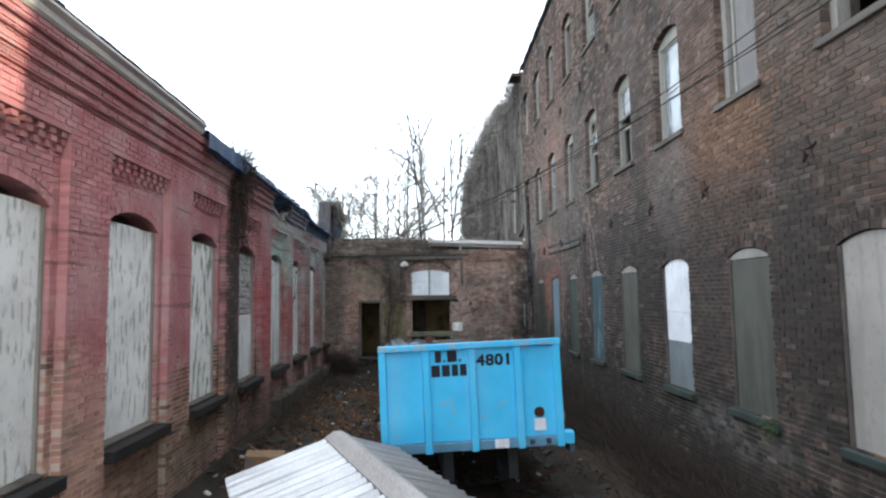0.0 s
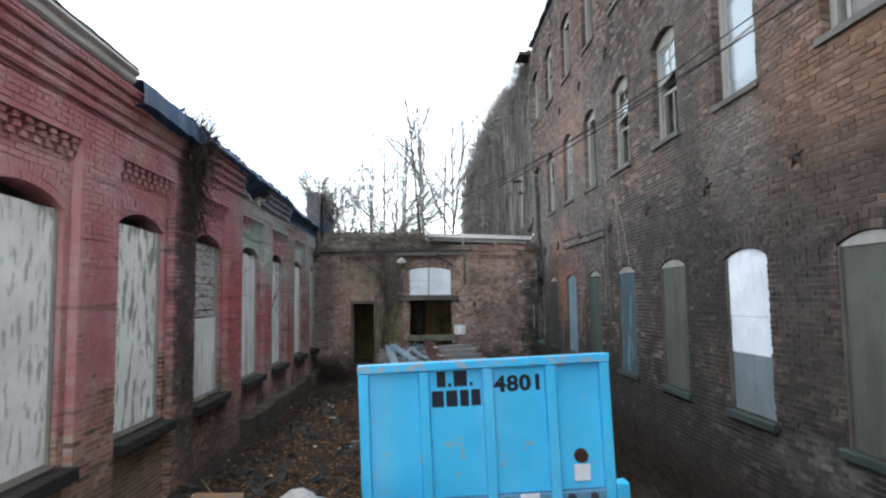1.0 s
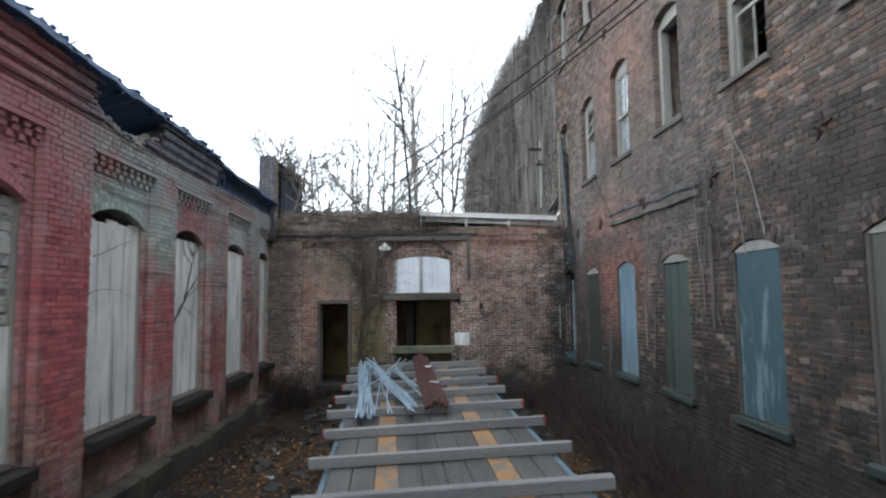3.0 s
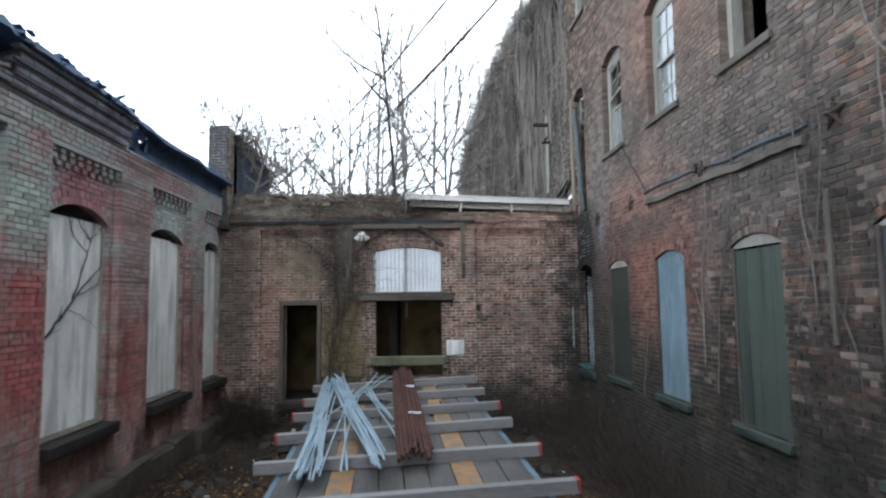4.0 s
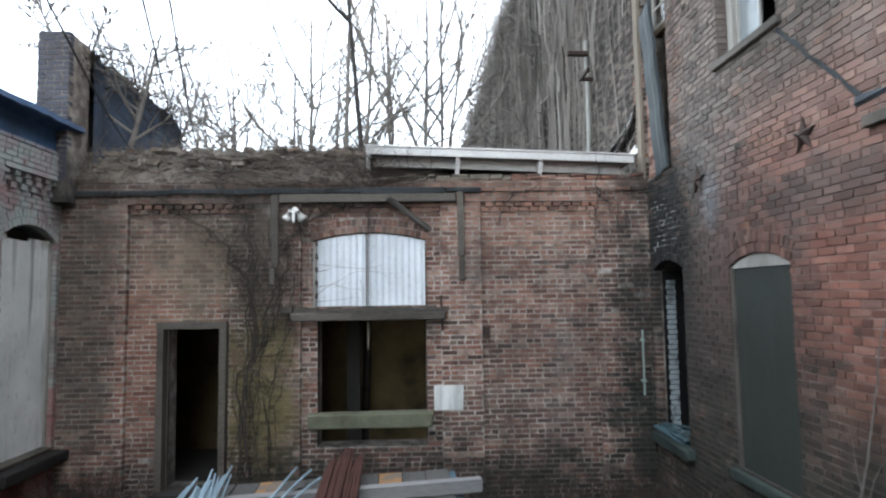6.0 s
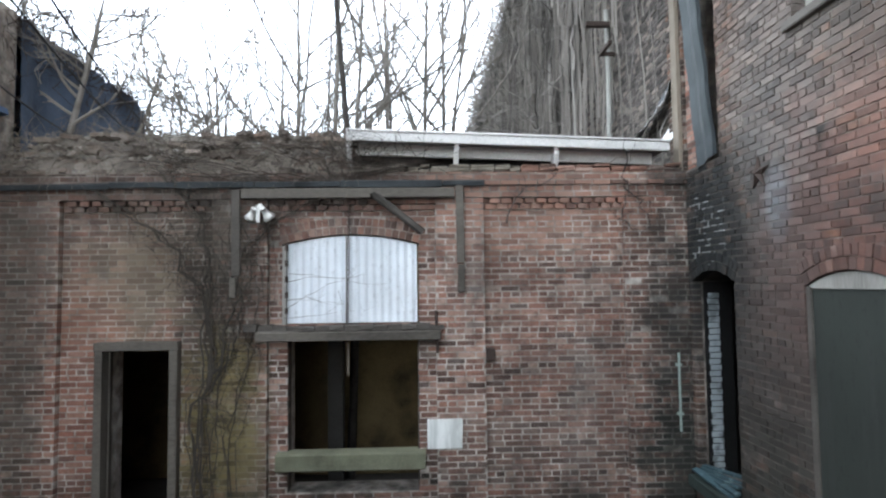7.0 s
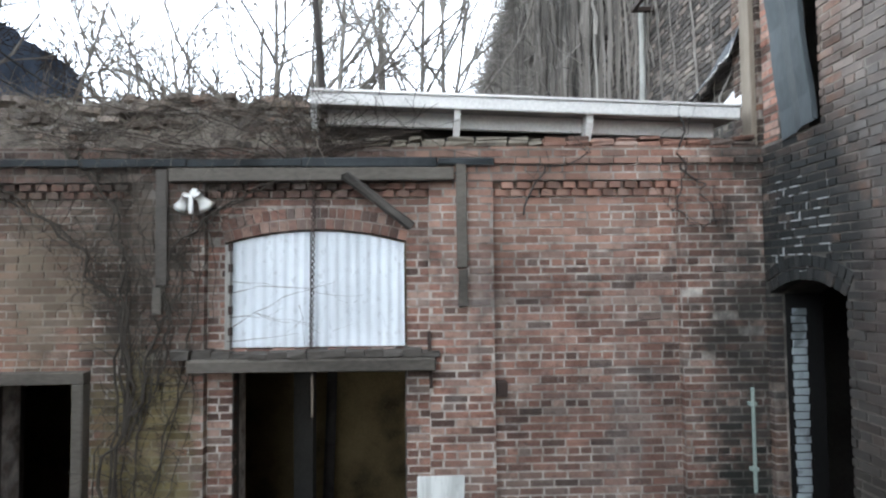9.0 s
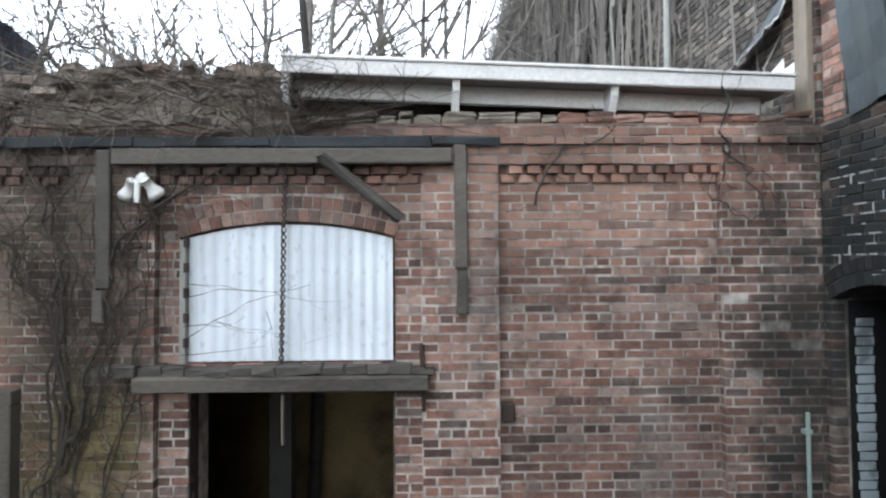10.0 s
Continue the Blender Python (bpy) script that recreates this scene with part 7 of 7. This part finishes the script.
n = Nodes("rust_orange_leaves", 0.9)
n.colour(n.ramp(n.island, (0.0, (0.06, 0.035, 0.02)), (0.5, (0.16, 0.075, 0.03)), (1.0, (0.3, 0.16, 0.065))))
tagged(shape("leaf_drift", v, f, n.m), "drifts of rust-orange leaves beside the painted wall", "leaves", kind="stuff")
bits("yard_rubble", "pale scraps and rubble scattered on the ground", rubble, 110, anywhere, (0.012, 0.06), 71)
bits("yard_dark_rubble", "dark bricks and clods scattered on the ground", stone_dark, 420, anywhere, (0.03, 0.16), 72)


def scrap_spot(rng):
    x, y = rng.gauss(2.95, 0.18), rng.gauss(9.6, 0.35)
    return Vector((x, y, ground_height(x, y) + 0.03))


bits("pale_scraps", "crumpled white scraps on the ground beside the mill", plain("dirty_white_scrap", (0.6, 0.62, 0.62), 0.8, vary=0.2), 26, scrap_spot, (0.012, 0.05), 73)
bm = bmesh.new()
tube(bm, [(-2.95, 5.9, -0.2), (-2.45, 4.9, -0.12)], 0.012, sides=5)
tagged(part("thin_pole", bm, wood_pale), "thin pale pole lying among the litter", "pole")

# ---------------------------------------------------------------- bare trees behind the end wall
def stem(v, f, p, d, L, r0, r1, n_, sides, rng, wander, lift):
    """One tapering, wandering stem; gives back the places and directions along it."""
    base, path = len(v), []
    for i in range(n_ + 1):
        path.append((p.copy(), d.copy()))
        rr = r0 + (r1 - r0) * i / n_
        u = d.orthogonal().normalized()
        w = d.cross(u).normalized()
        for a in range(sides):
            an = a * 2 * math.pi / sides
            v.append(tuple(p + u * rr * math.cos(an) + w * rr * math.sin(an)))
        p = p + d * L / n_
        d = (d + Vector((rng.gauss(0, wander), rng.gauss(0, wander), rng.gauss(lift, wander * 0.6)))).normalized()
    for i in range(n_):
        for a in range(sides):
            b = base + i * sides
            f.append((b + a, b + (a + 1) % sides, b + sides + (a + 1) % sides, b + sides + a))
    return path


def side_shoot(d, rng, angle):
    """A direction that leaves d at an angle, to any side."""
    u = d.orthogonal().normalized()
    w = d.cross(u).normalized()
    a = rng.uniform(0, 6.283)
    return (d * math.cos(angle) + (u * math.cos(a) + w * math.sin(a)) * math.sin(angle)).normalized()


def tree(x, y, height, r, seed, mat, lean=(0.0, 0.0), low=0.4, limbs=9, reach=0.4, angle=0.75, z=GROUND, name="bare_tree", label="leafless grey-barked tree standing behind the shed", group="bare trees behind the shed", twig=0.0115):
    rng = random.Random(seed)
    e = empty(name, label, "tree" if name == "bare_tree" else "shrub", pose(x, y, z), group)
    v, f = [], []
    trunk = stem(v, f, Vector((0, 0, 0)), Vector((lean[0], lean[1], 1)).normalized(), height, r, max(twig * 1.3, r * 0.3), 18, 7, rng, 0.016, 0.02)
    shape("trunk", v, f, mat, e, smooth=True)
    v, f = [], []
    for k in range(limbs):
        s = low + (0.97 - low) * (k + rng.uniform(0.1, 0.9)) / limbs
        p, d = trunk[min(17, int(s * 18))]
        big = 1.0 - 0.55 * (s - low) / (1 - low)
        L = height * reach * 1.25 * big * rng.uniform(0.7, 1.25)
        r0 = max(twig * 1.7, r * 0.55 * big)
        limb = stem(v, f, p.copy(), side_shoot(d, rng, angle * rng.uniform(0.8, 1.6)), L, r0, twig, 9, 5, rng, 0.1, 0.05)
        for i in range(2, 10):
            if rng.random() < 0.72:
                q, dd = limb[i]
                L2 = L * rng.uniform(0.25, 0.6) * (1.15 - i / 12)
                sub = stem(v, f, q.copy(), side_shoot(dd, rng, rng.uniform(0.4, 0.95)), L2, max(twig * 1.2, r0 * (1 - i / 11) * 0.6), twig * 0.8, 6, 3, rng, 0.13, 0.03)
                for j in range(1, 7):
                    if rng.random() < 0.6:
                        qq, d3 = sub[j]
                        stem(v, f, qq.copy(), side_shoot(d3, rng, rng.uniform(0.4, 1.0)), L2 * rng.uniform(0.25, 0.6), twig * 0.85, twig * 0.5, 4, 3, rng, 0.16, 0.02)
    shape("crown", v, f, mat, e)
    return e


for args in (
    (0.42, 20.45, 11.5, 0.075, 2, bark_dark, (0.0, 0.0), 0.74, 5, 0.16, 0.7),
    (0.08, 21.9, 11.5, 0.06, 31, bark, (0.0, 0.0), 0.62, 5, 0.2, 0.6),
    (-0.2, 23.4, 10.4, 0.1, 32, bark, (-0.05, 0.0), 0.38, 8, 0.4, 0.7),
    (-1.3, 24.6, 10.2, 0.085, 4, bark, (-0.04, 0.0), 0.4, 10, 0.42, 0.7),
    (-1.0, 25.4, 9.6, 0.075, 14, bark, (0.04, 0.0), 0.4, 8, 0.4, 0.75),
    (1.4, 25.2, 11.0, 0.095, 3, bark, (0.0, 0.0), 0.42, 9, 0.4, 0.5),
    (2.15, 26.8, 13.4, 0.085, 7, bark, (0.0, 0.0), 0.55, 7, 0.3, 0.5),
    (0.9, 29.0, 13.8, 0.105, 5, bark, (0.0, 0.0), 0.5, 9, 0.34, 0.5),
    (-2.5, 24.8, 8.6, 0.075, 6, bark, (-0.1, 0.0), 0.42, 10, 0.46, 0.8),
    (-3.2, 27.0, 9.4, 0.09, 16, bark, (-0.08, 0.0), 0.4, 11, 0.46, 0.8),
    (-4.2, 23.8, 7.7, 0.065, 10, bark, (0.1, 0.0), 0.45, 10, 0.46, 0.85),
    (-5.4, 28.5, 9.0, 0.09, 8, bark, (0.04, 0.0), 0.42, 11, 0.5, 0.85),
    (-0.6, 33.0, 11.4, 0.12, 13, bark, (0.02, 0.0), 0.42, 10, 0.42, 0.7),
    (-1.9, 26.2, 9.6, 0.085, 21, bark, (-0.03, 0.0), 0.42, 11, 0.46, 0.8),
    (-2.2, 30.0, 10.0, 0.1, 22, bark, (0.0, 0.0), 0.4, 12, 0.46, 0.8),
    (-3.3, 24.2, 7.9, 0.06, 23, bark, (-0.06, 0.0), 0.5, 9, 0.46, 0.85),
    (2.0, 30.5, 13.2, 0.09, 24, bark, (0.0, 0.0), 0.5, 8, 0.3, 0.45),
):
    tree(*args)
for args in ((-2.95, 18.75, 2.0, 0.045, 41, (0.35, -0.1), 4.75), (-3.15, 19.4, 1.3, 0.03, 42, (0.15, 0.2), 5.6), (-3.1, 20.9, 1.5, 0.03, 43, (0.4, 0.0), 5.4), (-3.4, 17.8, 0.9, 0.02, 44, (-0.5, -0.1), 6.1), (-3.3, 18.3, 0.9, 0.02, 45, (0.3, 0.0), 6.05)):
    x, y, hh, r, seed, lean, foot = args
    tree(x, y, hh, r, seed, bark, lean, 0.15, 10, 0.6, 0.85, foot, "roof_shrub", "bare tangled shrub rooted in the ruined wall top", "shrubs on the wall top", 0.0075)


def gable_spot(rng):
    y = rng.uniform(17.9, 21.3)
    return (-3.2 + rng.uniform(-0.3, 0.1), y, 6.25 - 0.1 * (y - 17.9) / 3.4 - abs(rng.gauss(0, 0.3))), Vector((rng.gauss(0.4, 0.6), rng.gauss(0, 0.6), rng.gauss(0.2, 0.6))).normalized()


scatter_sticks("gable_creeper", "dead creeper tangled over the chimney gable", bramble, 700, gable_spot, (0.15, 0.7), (0.003, 0.009), 91, category="creeper")


def hang_spot(rng):
    z = 5.15 - 1.5 * rng.random() ** 2.2
    return (XL + 0.14 + abs(rng.gauss(0, 0.12)) * (1 if z > 4.6 else 0.5), 6.15 + rng.gauss(0, 0.22), z), Vector((rng.gauss(0.05, 0.35), rng.gauss(0, 0.45), rng.gauss(-0.5, 0.6))).normalized()


scatter_sticks("hanging_growth", "dark dead growth hanging from the broken eave", bramble, 900, hang_spot, (0.15, 0.55), (0.003, 0.008), 83, category="creeper")


def eave_spot(rng):
    y = rng.choice((rng.gauss(6.2, 0.25), rng.gauss(6.2, 0.25), rng.gauss(8.0, 0.9), rng.uniform(5, 13)))
    return (XL + rng.uniform(0.0, 0.3), y, sheet_top(y) - 0.1), Vector((rng.gauss(0.15, 0.4), rng.gauss(0.2, 0.5), rng.uniform(0.2, 0.9))).normalized()


scatter_sticks("eave_twigs", "dead twigs sprouting from the broken eave", bramble, 380, eave_spot, (0.25, 0.95), (0.003, 0.007), 81)


def eave_lump(rng):
    y = rng.choice((rng.uniform(5.6, 9.2), rng.uniform(5.2, 13.2)))
    return Vector((XL + rng.uniform(0.05, 0.3), y, sheet_top(y) + rng.uniform(-0.12, 0.06)))


bits("eave_debris", "dark rotted roof debris along the broken eave", roofing, 330, eave_lump, (0.015, 0.075), 82)


def deck_spot(rng):
    p = TR @ DECK @ Vector((rng.choice((rng.uniform(-0.9, 0.9), rng.gauss(0.1, 0.25))), rng.uniform(10.6, 13.6), 0.75))
    return p


bits("deck_debris", "dark scraps and clods lying on the trailer deck", stone_dark, 120, deck_spot, (0.008, 0.045), 83)
bits("deck_scraps", "pale splinters lying on the trailer deck", rubble, 22, deck_spot, (0.01, 0.04), 84)


def break_spot(rng):
    y = rng.uniform(8.8, 10.8)
    return Vector((XL + rng.uniform(0.0, 0.14), y, left_top(y) - 0.03 + rng.uniform(0, 0.05)))


bits("cornice_rubble", "pale broken mortar and brick along the ruined cornice", rubble, 90, break_spot, (0.015, 0.06), 85)
